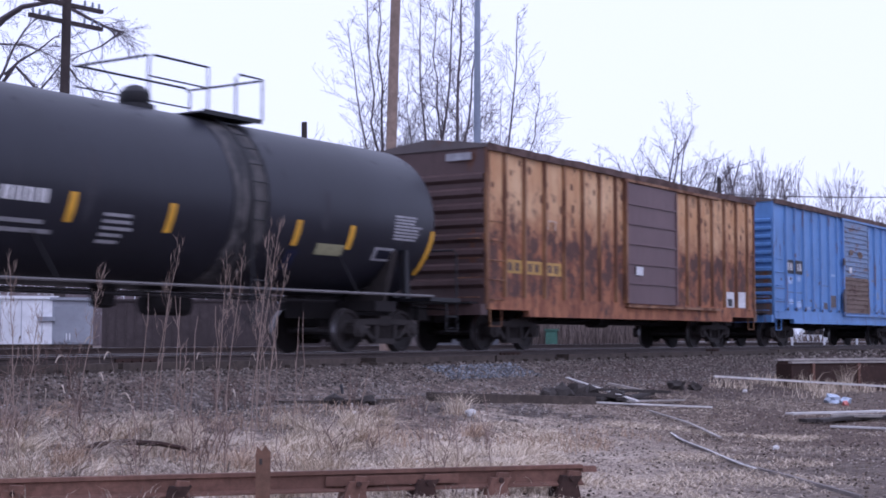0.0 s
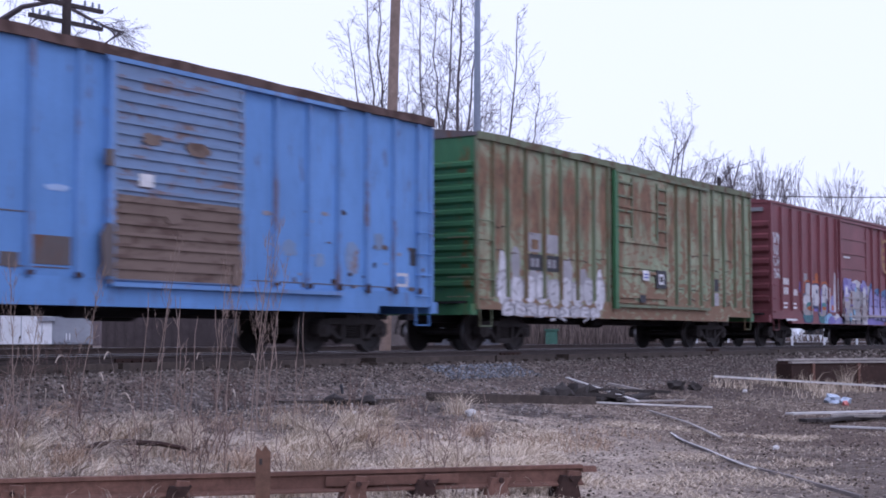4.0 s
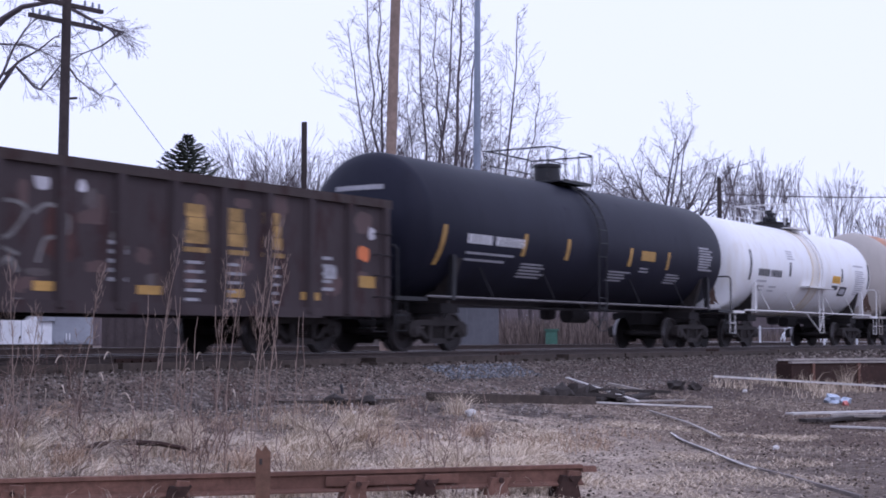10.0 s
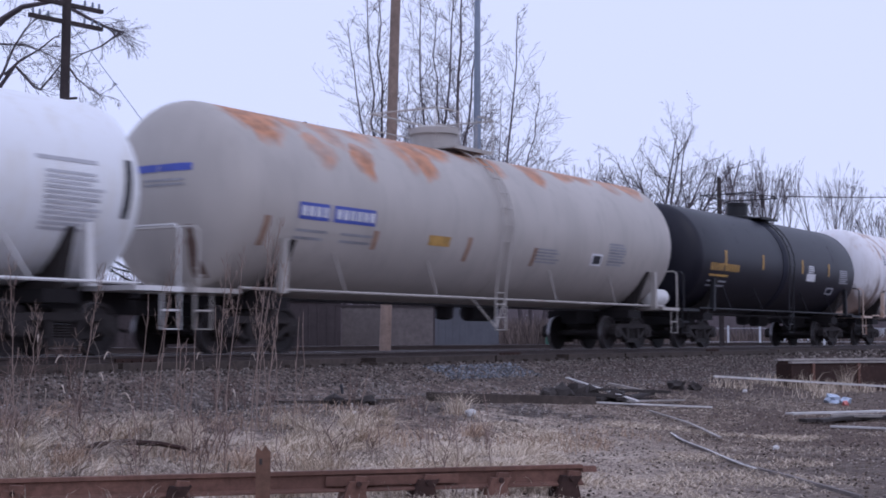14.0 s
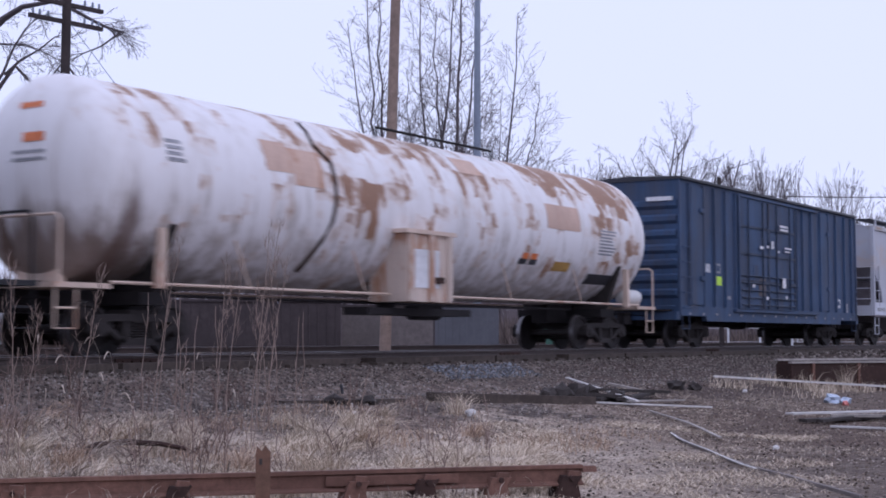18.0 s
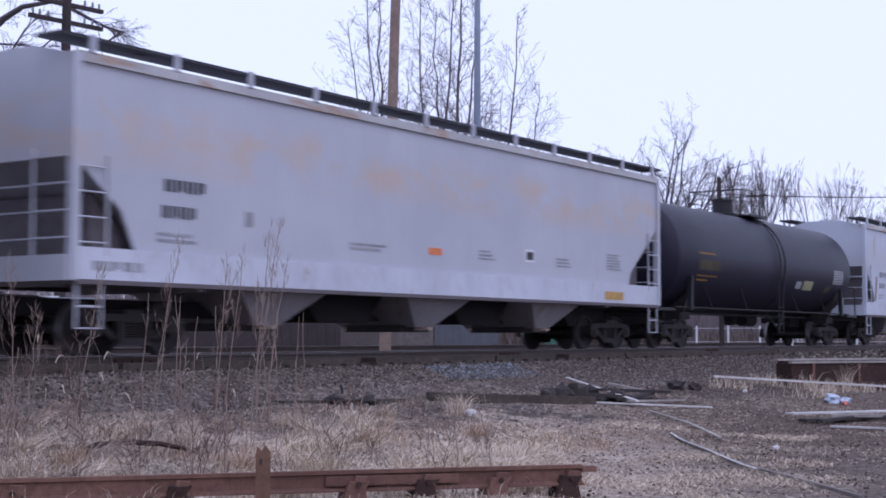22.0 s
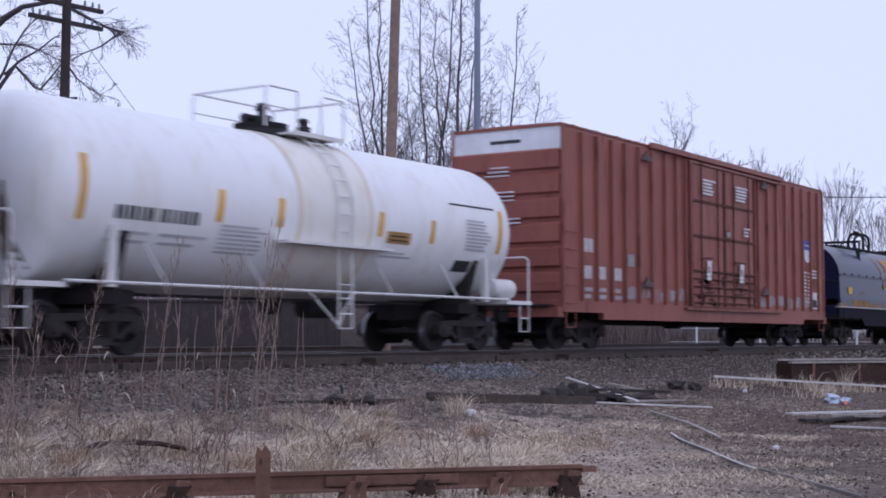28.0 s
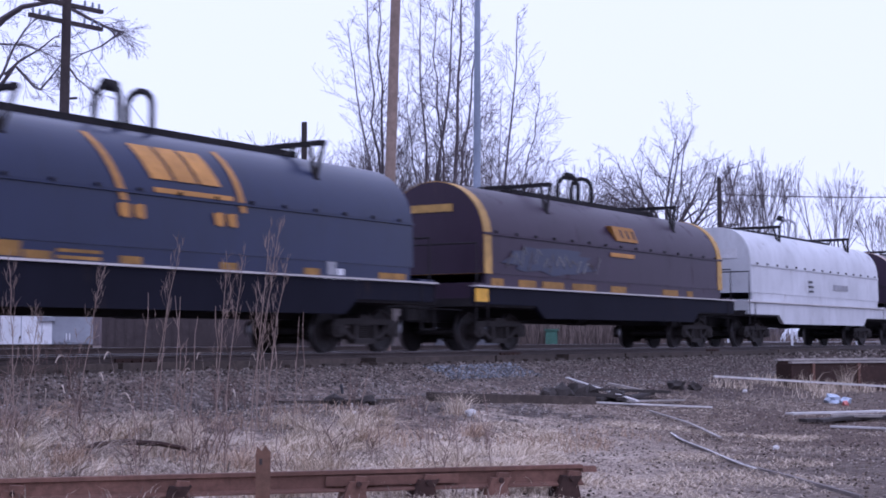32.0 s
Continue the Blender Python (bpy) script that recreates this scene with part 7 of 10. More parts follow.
        part("saddle_post", prism(B(), [(s * (h - 1.5), 1.05), (s * (h - 1.35), 1.05), (s * (h - 1.42), 2.0), (s * (h - 1.52), 2.0)], -r * 0.98, -r * 0.90), trim, car)
    part("bolster_web", box(B(), -h + 1.4, -h + 2.1, -1.2, 1.2, 0.80, 1.0), "under", car)
    part("bolster_web", box(B(), h - 2.1, h - 1.4, -1.2, 1.2, 0.80, 1.0), "under", car)
    # side handrail and its brackets
    for y in (-1.48, 1.48):
        part("side_rail", tube(B(), [(-h + 0.5, y, 1.12), (h - 0.5, y, 1.12)], 0.028, 6), rail_mat or trim, car)
    for x in (-h * 0.62, -h * 0.28, h * 0.28, h * 0.62):
        part("rail_bracket", tube(B(), [(x, -1.48, 1.12), (x - 0.35, -r * 0.86, zc - r * 0.52)], 0.018, 5), trim, car)
    # bottom outlet and piping
    part("bottom_outlet", lathe(B(), [(zc - r - 0.32, 0.10), (zc - r - 0.28, 0.2), (zc - r - 0.05, 0.22), (zc - r + 0.15, 0.3)], "z", 16, (0, 0, 0)), "under", car, smooth=True)
    part("brake_pipe", tube(B(), [(-h + 2.6, -0.6, 0.98), (h - 2.6, -0.6, 0.98)], 0.03, 5), "under", car)
    top = zc + r
    if dome != "none":
        # crown platform with railing, housing and side ladder
        x0, x1 = crown - reach, crown + 1.15
        walkway = part("crown_walkway", box(B(), crown - 0.35, x1, -0.85, 0.85, top - 0.035, top - 0.005), trim, car)
        part("crown_walkway_edge", box(B(), crown - 0.35, x1, -0.88, -0.85, top - 0.06, top + 0.02), trim, walkway)
        for y in (-0.88, 0.88):
            rail = part("crown_rail", tube(B(), [(x0, y, top), (x0, y, top + 0.66), (x0 + 0.12, y, top + 0.74), (x1 - 0.12, y, top + 0.74), (x1, y, top + 0.66), (x1, y, top)] if y > 0 else [(x0, y, top), (x0, y, top + 0.66), (x0 + 0.12, y, top + 0.74), (crown - 0.25, y, top + 0.74), (crown - 0.25, y, top)], 0.022, 6), trim, car)
            if y < 0:
                part("crown_rail_end", tube(B(), [(crown + 0.45, y, top), (crown + 0.45, y, top + 0.66), (crown + 0.55, y, top + 0.74), (x1, y, top + 0.74), (x1, y, top)], 0.022, 6), trim, rail)
            part("crown_rail_mid", tube(B(), [(x0, y, top + 0.38), (x1 if y > 0 else crown - 0.25, y, top + 0.38)], 0.016, 5), trim, rail)
        for x in (x0, x1):
            part("crown_rail_cross", tube(B(), [(x, -0.88, top + 0.72), (x, 0.88, top + 0.72)], 0.022, 6), trim, car)
        dx = crown + dome_x
        if dome == "box":
            part("manway_flange", lathe(B(), [(top - 0.12, 0.46), (top + 0.04, 0.46), (top + 0.06, 0.38)], "z", 18, (dx, 0, 0)), "black_steel", car, smooth=True)
            part("manway_housing", lathe(B(), [(top - 0.1, 0.35), (top + 0.12, 0.345), (top + 0.40, 0.325), (top + 0.41, 0.36), (top + 0.49, 0.36), (top + 0.51, 0.05)], "z", 18, (dx, 0, 0)), "black_steel", car, smooth=True)
            part("hinge_arm", box(B(), dx + 0.30, dx + 0.62, -0.05, 0.05, top + 0.02, top + 0.34), "black_steel", car)
        elif dome == "ball":
            part("manway_flange", lathe(B(), [(top - 0.12, 0.34), (top + 0.05, 0.34), (top + 0.06, 0.25)], "z", 16, (dx, 0, 0)), "black_steel", car, smooth=True)
            part("vent_valve", lathe(B(), [(top, 0.20), (top + 0.12, 0.27), (top + 0.26, 0.26), (top + 0.36, 0.16), (top + 0.40, 0.04)], "z", 16, (dx, 0, 0)), "black_steel", car, smooth=True)
        elif dome == "drum":
            part("manway_housing", lathe(B(), [(top - 0.25, drum_r), (top + 0.32, drum_r), (top + 0.33, drum_r + 0.06), (top + 0.46, drum_r + 0.05), (top + 0.52, drum_r * 0.7), (top + 0.54, 0.05)], "z", 24, (dx, 0, 0)), "tan_plain", car, smooth=True)
        else:
            base = part("valve_plate", lathe(B(), [(top - 0.1, 0.5), (top + 0.10, 0.5), (top + 0.13, 0.3)], "z", 18, (dx - 0.45, 0, 0)), "black_steel", car, smooth=True)
            part("manway_flange", lathe(B(), [(top + 0.10, 0.52), (top + 0.19, 0.52), (top + 0.21, 0.2)], "z", 18, (dx - 0.45, 0, 0)), "under", base, smooth=True)
            for x, y, hh, rr in ((-0.62, -0.15, 0.50, 0.15), (-0.28, 0.1, 0.62, 0.17), (0.55, -0.2, 0.40, 0.15)):
                part("valve", lathe(B(), [(top + 0.0, rr * 0.6), (top + hh * 0.35, rr * 0.6), (top + hh * 0.38, rr), (top + hh * 0.62, rr), (top + hh * 0.68, rr * 0.45), (top + hh * 0.84, rr * 0.45), (top + hh * 0.86, rr * 0.75), (top + hh, rr * 0.7), (top + hh + 0.03, 0.03)], "z", 14, (dx + x, y, 0)), "black_steel", car, smooth=True)
            part("vent_pipe", tube(B(), [(dx - 0.95, 0, top + 0.27), (dx - 0.45, 0, top + 0.27)], 0.09, 8), "black_steel", car)
        # ladder down the near flank
        pts = []
        for k in range(9):
            a = radians(80 - 92 * k / 8)
            pts.append((-(r + 0.09) * math.cos(a), zc + (r + 0.09) * math.sin(a)))
        pts += [(-1.60, 1.25), (-1.60, 0.45)]
        lx0, lx1 = crown + 0.1, crown + 0.5
        lad = part("ladder", tube(B(), [(lx0, y, z) for y, z in pts], 0.02, 5), trim, car)
        part("ladder_rail", tube(B(), [(lx1, y, z) for y, z in pts], 0.02, 5), trim, lad)
        for (y, z) in pts[1:]:
            part("rung", tube(B(), [(lx0, y, z), (lx1, y, z)], 0.014, 5), trim, lad)
        for z in (1.0, 0.72, 0.45):
            part("rung", tube(B(), [(lx0, -1.6, z), (lx1, -1.6, z)], 0.014, 5), trim, lad)
        part("ladder_stay", tube(B(), [(lx0 - 0.5, -1.3, 1.12), (lx0, -1.6, 0.5)], 0.018, 5), trim, lad)
        part("ladder_stay", tube(B(), [(lx0, -1.6, 0.5), (lx1, -1.6, 1.12)], 0.018, 5), trim, lad)
    for x, z0, z1, lean in strip_x:
        tank_patch(car, x + front / 2, x + front / 2 + 0.15, z0, z1, r, zc, strips, "reflective_strip", lean=lean)
    running_gear(car, h - 1.55, h + 0.42)
    part("brake_reservoir", lathe(B(), [(0.9, 0.05), (0.95, 0.2), (1.9, 0.2), (1.95, 0.05)], "x", 14, (0, 0.0, 0.86)), "under", car, smooth=True)
    for ob in car.children:
        ob.matrix_basis = Matrix.Translation((-front / 2, 0, 0)) @ ob.matrix_basis
    return car


def head_patch(car, h, r, zc, y0, y1, z0, z1, material):
    """A painted mark on the tank's dished front head."""
    bm = B()
    n = 5
    grid = []
    for i in range(n + 1):
        row = []
        for k in range(3):
            y, z = y0 + (y1 - y0) * i / n, z0 + (z1 - z0) * k / 2
            rho = min(0.999, math.hypot(y, z - zc) / r)
            row.append(bm.verts.new((-(h - 0.62) - 0.62 * math.sqrt(1 - rho * rho) - 0.008, y, z)))
        grid.append(row)
    for a, b in zip(grid, grid[1:]):
        for k in range(2):
            bm.faces.new((a[k], a[k + 1], b[k + 1], b[k]))
    part("end_stencil", bm, material, car)


def head_streak(car, h, r, zc, y, z0, z1, w, seed):
    """A ragged run of dirt down the dished front head."""
    rng = random.Random(seed)
    bm = B()
    rows = []
    n = 9
    for k in range(n + 1):
        z = z0 + (z1 - z0) * k / n
        half = w / 2 * (1 - 0.75 * (k / n) ** 2) * rng.uniform(0.75, 1.15)
        row = []
        for yy in (y - half, y + half * rng.uniform(0.8, 1.1)):
            rho = min(0.999, math.hypot(yy, z - zc) / r)
            row.append(bm.verts.new((-(h - 0.62) - 0.62 * math.sqrt(1 - rho * rho) - 0.007, yy, z)))
        rows.append(row)
    for a, b in zip(rows, rows[1:]):
        bm.faces.new((a[0], a[1], b[1], b[0]))
    part("dirt_run", bm, "head_stain", car)


BS = "black_steel"
r1, z1 = 1.53, 2.62
c = tank_car(16.2, 16.0, r1, z1, "tank_grey", "black tank car with yellow reflective strips", BS, "ball", "yellow", ((-2.1, 1.98, 2.42, 0.04), (-0.05, 1.95, 2.41, 0.04), (3.12, 1.92, 2.37, 0.03), (4.68, 1.93, 2.37, 0.03), (7.25, 1.55, 2.42, 0.1)), rail_mat="grey_rail", rings=((1.9, 0.45, 0.012),), crown=1.75, dome_x=-1.1, reach=1.65)
tank_word(c, -3.3, (0.17, 0.17, 0.17, 0.17), 2.22, 2.42, r1, z1, "lettering")
tank_lines(c, -3.5, -2.1, 1.98, 2, r1, z1, "lettering_grey", 0.13, 0.06, 1)
tank_lines(c, -1.35, -0.7, 2.17, 5, r1, z1, "lettering_grey", 0.1, 0.05, 2)
tank_patch(c, 3.85, 4.65, 1.80, 2.0, r1, z1, "olive_plate", "placard")
tank_lines(c, 6.1, 7.05, 2.66, 8, r1, z1, "lettering_grey", 0.062, 0.04, 3)
tank_patch(c, 5.6, 6.25, 1.77, 2.02, r1, z1, "lettering_grey", "placard")
tank_patch(c, 5.7, 6.15, 1.81, 1.97, r1 + 0.004, z1, "tank_black", "placard")
tank_patch(c, 3.1, 3.4, 1.5, 1.85, r1, z1, "coil_blue", "painted_mark")

r7, z7 = 1.55, 2.60
c = tank_car(120.55, 15.86, r7, z7, "tank_black", "black tank car with white lettering and yellow strips", BS, "box", "gold", ((-7.35, 1.78, 2.6, 0.12), (-4.02, 2.1, 2.6, 0.08), (-1.98, 2.1, 2.6, 0.05), (1.36, 2.1, 2.57, 0.05), (3.65, 2.1, 2.57, 0.05)), rail_mat="grey_rail", rings=((0.3, 0.16, 0.012),), crown=-0.55, front=0.3, dome_x=0.4)
tank_word(c, -6.28, (0.22, 0.2, 0.2, 0.2, -0.08, 0.17, 0.17, 0.17, 0.17, 0.17, 0.1), 2.27, 2.47, r7, z7, "lettering")
tank_lines(c, -6.25, -4.2, 2.1, 2, r7, z7, "lettering_grey", 0.14, 0.05, 4)
tank_lines(c, -3.88, -2.6, 1.96, 5, r7, z7, "lettering_grey", 0.07, 0.04, 5)
tank_lines(c, 0.4, 1.7, 1.96, 4, r7, z7, "lettering_grey", 0.07, 0.04, 6)
tank_patch(c, 2.08, 2.92, 2.28, 2.53, r7, z7, "gold", "placard")
tank_lines(c, 2.1, 2.8, 2.1, 2, r7, z7, "lettering_grey", 0.08, 0.04, 7)
tank_lines(c, 3.8, 4.8, 2.0, 4, r7, z7, "lettering_grey", 0.07, 0.04, 27)
tank_lines(c, 5.75, 6.75, 2.82, 9, r7, z7, "lettering_grey", 0.075, 0.05, 8)
head_patch(c, 8.23, r7, z7, -0.65, 0.55, 3.3, 3.4, "lettering_grey")

r8, z8 = 1.50, 2.55
c = tank_car(136.2, 13.6, r8, z8, "tank_white", "white tank car with white handrails and black stencils", "white_steel", "valves", "ink", ((-5.9, 2.05, 2.98, 0.04), (-2.44, 2.27, 2.73, 0.04), (2.87, 2.26, 2.73, 0.04), (5.95, 2.1, 3.0, 0.08)), rings=((0.15, 0.34, 0.016),), crown=0.05, dome_x=0.25)
tank_word(c, -5.13, (0.2, 0.2, 0.18, 0.2, -0.05, 0.12, 0.16, 0.12, 0.16, 0.16), 2.21, 2.43, r8, z8, "ink")
tank_lines(c, -5.15, -4.0, 2.08, 1, r8, z8, "stencil_faint", 0.1, 0.06, 9)
for x in (-5.15, -4.0):
    tank_lines(c, x, x + 0.75, 1.92, 2, r8, z8, "stencil_faint", 0.12, 0.05, int(x * 3) + 40)
tank_patch(c, 1.92, 2.78, 2.2, 2.45, r8, z8, "yellow", "placard", "yellow warning placard")
for z in (2.26, 2.33):
    tank_patch(c, 2.0, 2.7, z, z + 0.025, r8 + 0.004, z8, "gold")
tank_patch(c, 2.0, 2.62, 1.97, 2.12, r8, z8, "ink", "placard")
tank_patch(c, 2.85, 3.65, 1.78, 2.1, r8, z8, "ink", "placard")
tank_patch(c, 2.98, 3.5, 1.84, 2.02, r8 + 0.004, z8, "stencil_faint", "placard")
tank_lines(c, 4.3, 5.7, 2.92, 1, r8, z8, "stencil_faint", 0.1, 0.06, 11)
tank_lines(c, 4.45, 5.6, 2.72, 12, r8, z8, "stencil_faint", 0.075, 0.045, 10)
tank_lines(c, -2.6, -1.9, 3.1, 4, r8, z8, "stencil_faint", 0.08, 0.04, 12)
head_streak(c, 6.8, r8, z8, -0.55, 1.3, 2.4, 0.22, 6)
part("side_step", box(B(), -1.1, 1.4, -r8 - 0.2, -r8 + 0.1, 1.95, 2.0), "white_steel", c)

r9, z9 = 1.72, 2.72
c = tank_car(153.8, 16.9, r9, z9, "tank_tan", "tan-grey tank car with orange rust along its crown", "tan_plain", "drum", "rust_strip", ((-8.6, 1.86, 2.37, 0.04), (-5.4, 1.95, 2.3, 0.0), (-2.15, 1.87, 2.37, 0.04), (0.62, 1.89, 2.3, 0.04)), rings=((-0.35, 0.22, 0.014),), crown=-1.0, front=1.0, dome_x=0.1)
for x0, x1 in ((-7.68, -6.82), (-6.69, -5.42)):
    tank_patch(c, x0, x1, 2.37, 2.67, r9, z9, "sign_blue", "lettering_patch", "blue block with white characters")
for x in (-7.6, -7.4, -7.2, -7.0, -6.6, -6.4, -6.2, -6.0, -5.8, -5.6):
    tank_patch(c, x, x + 0.13, 2.43, 2.61, r9 + 0.004, z9, "lettering", "painted_mark", seg=2)
tank_lines(c, -7.7, -6.6, 2.2, 2, r9, z9, "lettering_grey", 0.13, 0.05, 12)
tank_lines(c, -6.4, -5.4, 2.2, 2, r9, z9, "lettering_grey", 0.13, 0.05, 13)
tank_patch(c, -3.55, -2.78, 2.13, 2.33, r9, z9, "gold", "placard")
tank_lines(c, 0.8, 1.95, 2.3, 5, r9, z9, "lettering_grey", 0.07, 0.04, 14)
tank_patch(c, 3.45, 4.0, 2.02, 2.31, r9, z9, "lettering", "placard")
tank_patch(c, 3.53, 3.92, 2.07, 2.26, r9 + 0.004, z9, "ink", "placard")
tank_lines(c, 4.3, 5.3, 2.6, 8, r9, z9, "lettering_grey", 0.07, 0.05, 15)
head_patch(c, 9.45, r9, z9, -0.75, -0.05, 3.12, 3.25, "sign_blue")
head_patch(c, 9.45, r9, z9, -0.02, 0.5, 3.12, 3.25, "sign_blue")
for z in (2.95, 2.87):
    head_patch(c, 9.45, r9, z9, -0.6, 0.3, z, z + 0.04, "lettering_grey")
head_streak(c, 9.45, r9, z9, -0.7, 1.3, 2.2, 0.3, 7)
part("air_tank", lathe(B(), [(7.6, 0.05), (7.65, 0.22), (8.6, 0.22), (8.65, 0.05)], "x", 16, (0, -1.1, 1.38)), "white_steel", c, smooth=True)

r10, z10 = 1.58, 2.60
c = tank_car(171.35, 14.3, r10, z10, "tank_black_c", "sooty black tank car with orange-yellow stencils", BS, "box", "gold", ((-5.6, 2.37, 2.84, 0.04), (-2.6, 2.38, 2.84, 0.04), (0.98, 2.39, 2.84, 0.03), (3.64, 2.38, 2.83, 0.03)), rings=((-0.55, 0.2, 0.014),), crown=-0.45, front=0.6, dome_x=-0.2)
tank_word(c, -6.6, (0.2, 0.2, 0.2, 0.2, -0.05, 0.17, 0.17, 0.17, 0.17, 0.17), 2.23, 2.44, r10, z10, "gold")
tank_lines(c, -6.6, -5.2, 2.12, 1, r10, z10, "gold", 0.17, 0.06, 16)
for x in (-6.6, -5.8):
    tank_lines(c, x, x + 0.7, 1.95, 2, r10, z10, "lettering_grey", 0.13, 0.05, int(x * 5) + 90)
tank_patch(c, 1.5, 2.35, 2.17, 2.42, r10, z10, "lettering", "placard")
tank_lines(c, 1.65, 2.25, 2.68, 4, r10, z10, "lettering", 0.065, 0.04, 17)
tank_lines(c, 4.9, 5.9, 2.66, 7, r10, z10, "lettering_grey", 0.07, 0.05, 18)
tank_patch(c, 3.75, 4.5, 1.78, 2.02, r10, z10, "lettering_grey", "placard")
tank_patch(c, 3.87, 4.38, 1.83, 1.97, r10 + 0.004, z10, "tank_black", "placard")

r11, z11 = 1.68, 2.78
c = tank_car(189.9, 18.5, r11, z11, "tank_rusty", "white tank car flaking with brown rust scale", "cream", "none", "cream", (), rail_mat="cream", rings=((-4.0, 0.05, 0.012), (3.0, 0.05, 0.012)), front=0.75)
cab = part("valve_cabinet", box(B(), -2.3, -0.75, -r11 - 0.22, -1.0, 0.98, 2.3), "cream_rust", c, "rusty cream cabinet on the tank's flank")
part("cabinet_cap", box(B(), -2.4, -0.65, -r11 - 0.28, -0.95, 2.3, 2.38), "cream", cab)
for x in (-2.2, -1.5, -0.85):
    part("cabinet_post", box(B(), x - 0.08, x + 0.08, -r11 - 0.27, -r11 - 0.22, 1.0, 2.3), "cream_rust", cab)
part("cabinet_note", box(B(), -2.05, -1.2, -r11 - 0.235, -r11 - 0.221, 1.25, 2.0), "lettering", cab)
part("cabinet_latch", box(B(), -1.35, -1.1, -r11 - 0.30, -r11 - 0.222, 1.35, 1.47), "rust_dark", cab)
part("cabinet_skid", box(B(), -3.0, 0.6, -1.5, -0.9, 0.72, 0.86), "under", c)
part("crown_rail", tube(B(), [(-2.0, -0.9, z11 + r11 - 0.22), (-2.0, -0.9, z11 + r11 + 0.0), (2.4, -0.9, z11 + r11 + 0.0), (2.4, -0.9, z11 + r11 - 0.22)], 0.03, 6), "under", c)
pts = []
for k in range(10):
    a = radians(60 - 110 * k / 9)
    pts.append((-4.35 + (0.0, -0.1, -0.2, 0.1, 0.1, 0.1, 0.05, -0.1, -0.25, -0.3)[k], -(r11 + 0.02) * math.cos(a), z11 + (r11 + 0.02) * math.sin(a)))
part("torn_band", tube(B(), pts[::-1], 0.045, 6, 0.6), "rust_dark", c)
tank_lines(c, -8.5, -8.0, 3.42, 4, r11, z11, "lettering_grey", 0.1, 0.06, 19)
tank_patch(c, 2.7, 3.35, 2.05, 2.18, r11, z11, "orange", "placard")
tank_patch(c, 2.6, 3.4, 1.93, 2.05, r11, z11, "ink", "placard")
tank_patch(c, 4.2, 5.0, 1.84, 2.05, r11, z11, "gold", "placard")
tank_patch(c, 6.1, 7.5, 1.6, 1.84, r11, z11, "ink", "placard")
tank_lines(c, 6.2, 7.1, 2.9, 8, r11, z11, "lettering_grey", 0.08, 0.045, 20)
for x0, x1, za, zb in ((-6.1, -5.4, 3.15, 3.7), (-5.4, -4.55, 2.95, 3.62), (3.6, 5.2, 2.78, 3.35), (0.35, 1.3, 3.75, 4.1)):
    tank_patch(c, x0, x1, za, zb, r11, z11, "peach", "primer_patch", "square patch of peach primer", seg=6)
head_patch(c, 10.0, r11, z11, -0.45, 0.0, 3.3, 3.45, "orange")
head_patch(c, 10.0, r11, z11, -0.3, 0.2, 3.85, 3.95, "orange")
for z in (3.12, 3.0):
    head_patch(c, 10.0, r11, z11, -0.5, 0.2, z, z + 0.05, "lettering_grey")
head_streak(c, 10.0, r11, z11, 0.5, 1.4, 2.2, 0.4, 4)
part("air_tank", lathe(B(), [(8.5, 0.05), (8.55, 0.2), (9.3, 0.2), (9.35, 0.05)], "x", 16, (0, -1.1, 1.33)), "white_steel", c, smooth=True)

r14, z14 = 1.60, 2.60
c = tank_car(248.2, 14.7, r14, z14, "tank_black_b", "plain sooty black tank car with faded placards", BS, "box", "gold", (), rail_mat="truck", rings=((0.25, 0.14, 0.02),), crown=-0.65, front=1.3, dome_x=-0.5)
tank_patch(c, -6.77, -5.6, 2.64, 2.69, r14, z14, "gold_dull")
tank_patch(c, -6.73, -5.3, 2.02, 2.06, r14, z14, "gold_dull")
tank_patch(c, -6.73, -5.25, 2.2, 2.48, r14, z14, "olive_dull", "faded_letters")
tank_patch(c, -6.7, -5.9, 1.9, 1.94, r14, z14, "gold_dull")
tank_patch(c, 1.35, 1.85, 1.9, 2.13, r14, z14, "lettering_grey", "placard")
tank_patch(c, 2.05, 2.95, 1.87, 2.17, r14, z14, "olive_plate", "placard")
tank_patch(c, 4.25, 4.75, 1.83, 2.05, r14, z14, "olive_dull", "placard")
tank_patch(c, 4.95, 5.95, 2.15, 2.62, r14, z14, "lettering_grey", "placard")
tank_lines(c, 5.0, 5.9, 2.56, 5, r14 + 0.004, z14, "tank_black", 0.085, 0.02, 44)

r16, z16 = 1.52, 2.56
c = tank_car(284.8, 13.0, r16, z16, "tank_white", "white tank car with yellow strips and black stencils", "white_steel", "valves", "yellow", ((-6.4, 2.04, 3.02, 0.05), (-3.42, 2.19, 2.73, 0.04), (-1.88, 2.2, 2.71, 0.04), (1.08, 2.22, 2.69, 0.04), (2.86, 2.18, 2.65, 0.04), (5.45, 2.1, 3.03, 0.1)), rings=((-0.2, 1.05, 0.016),), crown=-0.35, front=0.6, dome_x=0.2)
tank_word(c, -5.63, (0.2, 0.2, 0.08, 0.2, -0.02, 0.17, 0.08, 0.08, 0.17, 0.17), 2.1, 2.31, r16, z16, "ink")
tank_lines(c, -5.7, -4.7, 1.93, 2, r16, z16, "stencil_faint", 0.13, 0.05, 21)
tank_lines(c, -4.6, -3.5, 1.93, 2, r16, z16, "stencil_faint", 0.13, 0.05, 26)
tank_lines(c, -3.25, -2.0, 2.16, 7, r16, z16, "stencil_faint", 0.072, 0.035, 22)
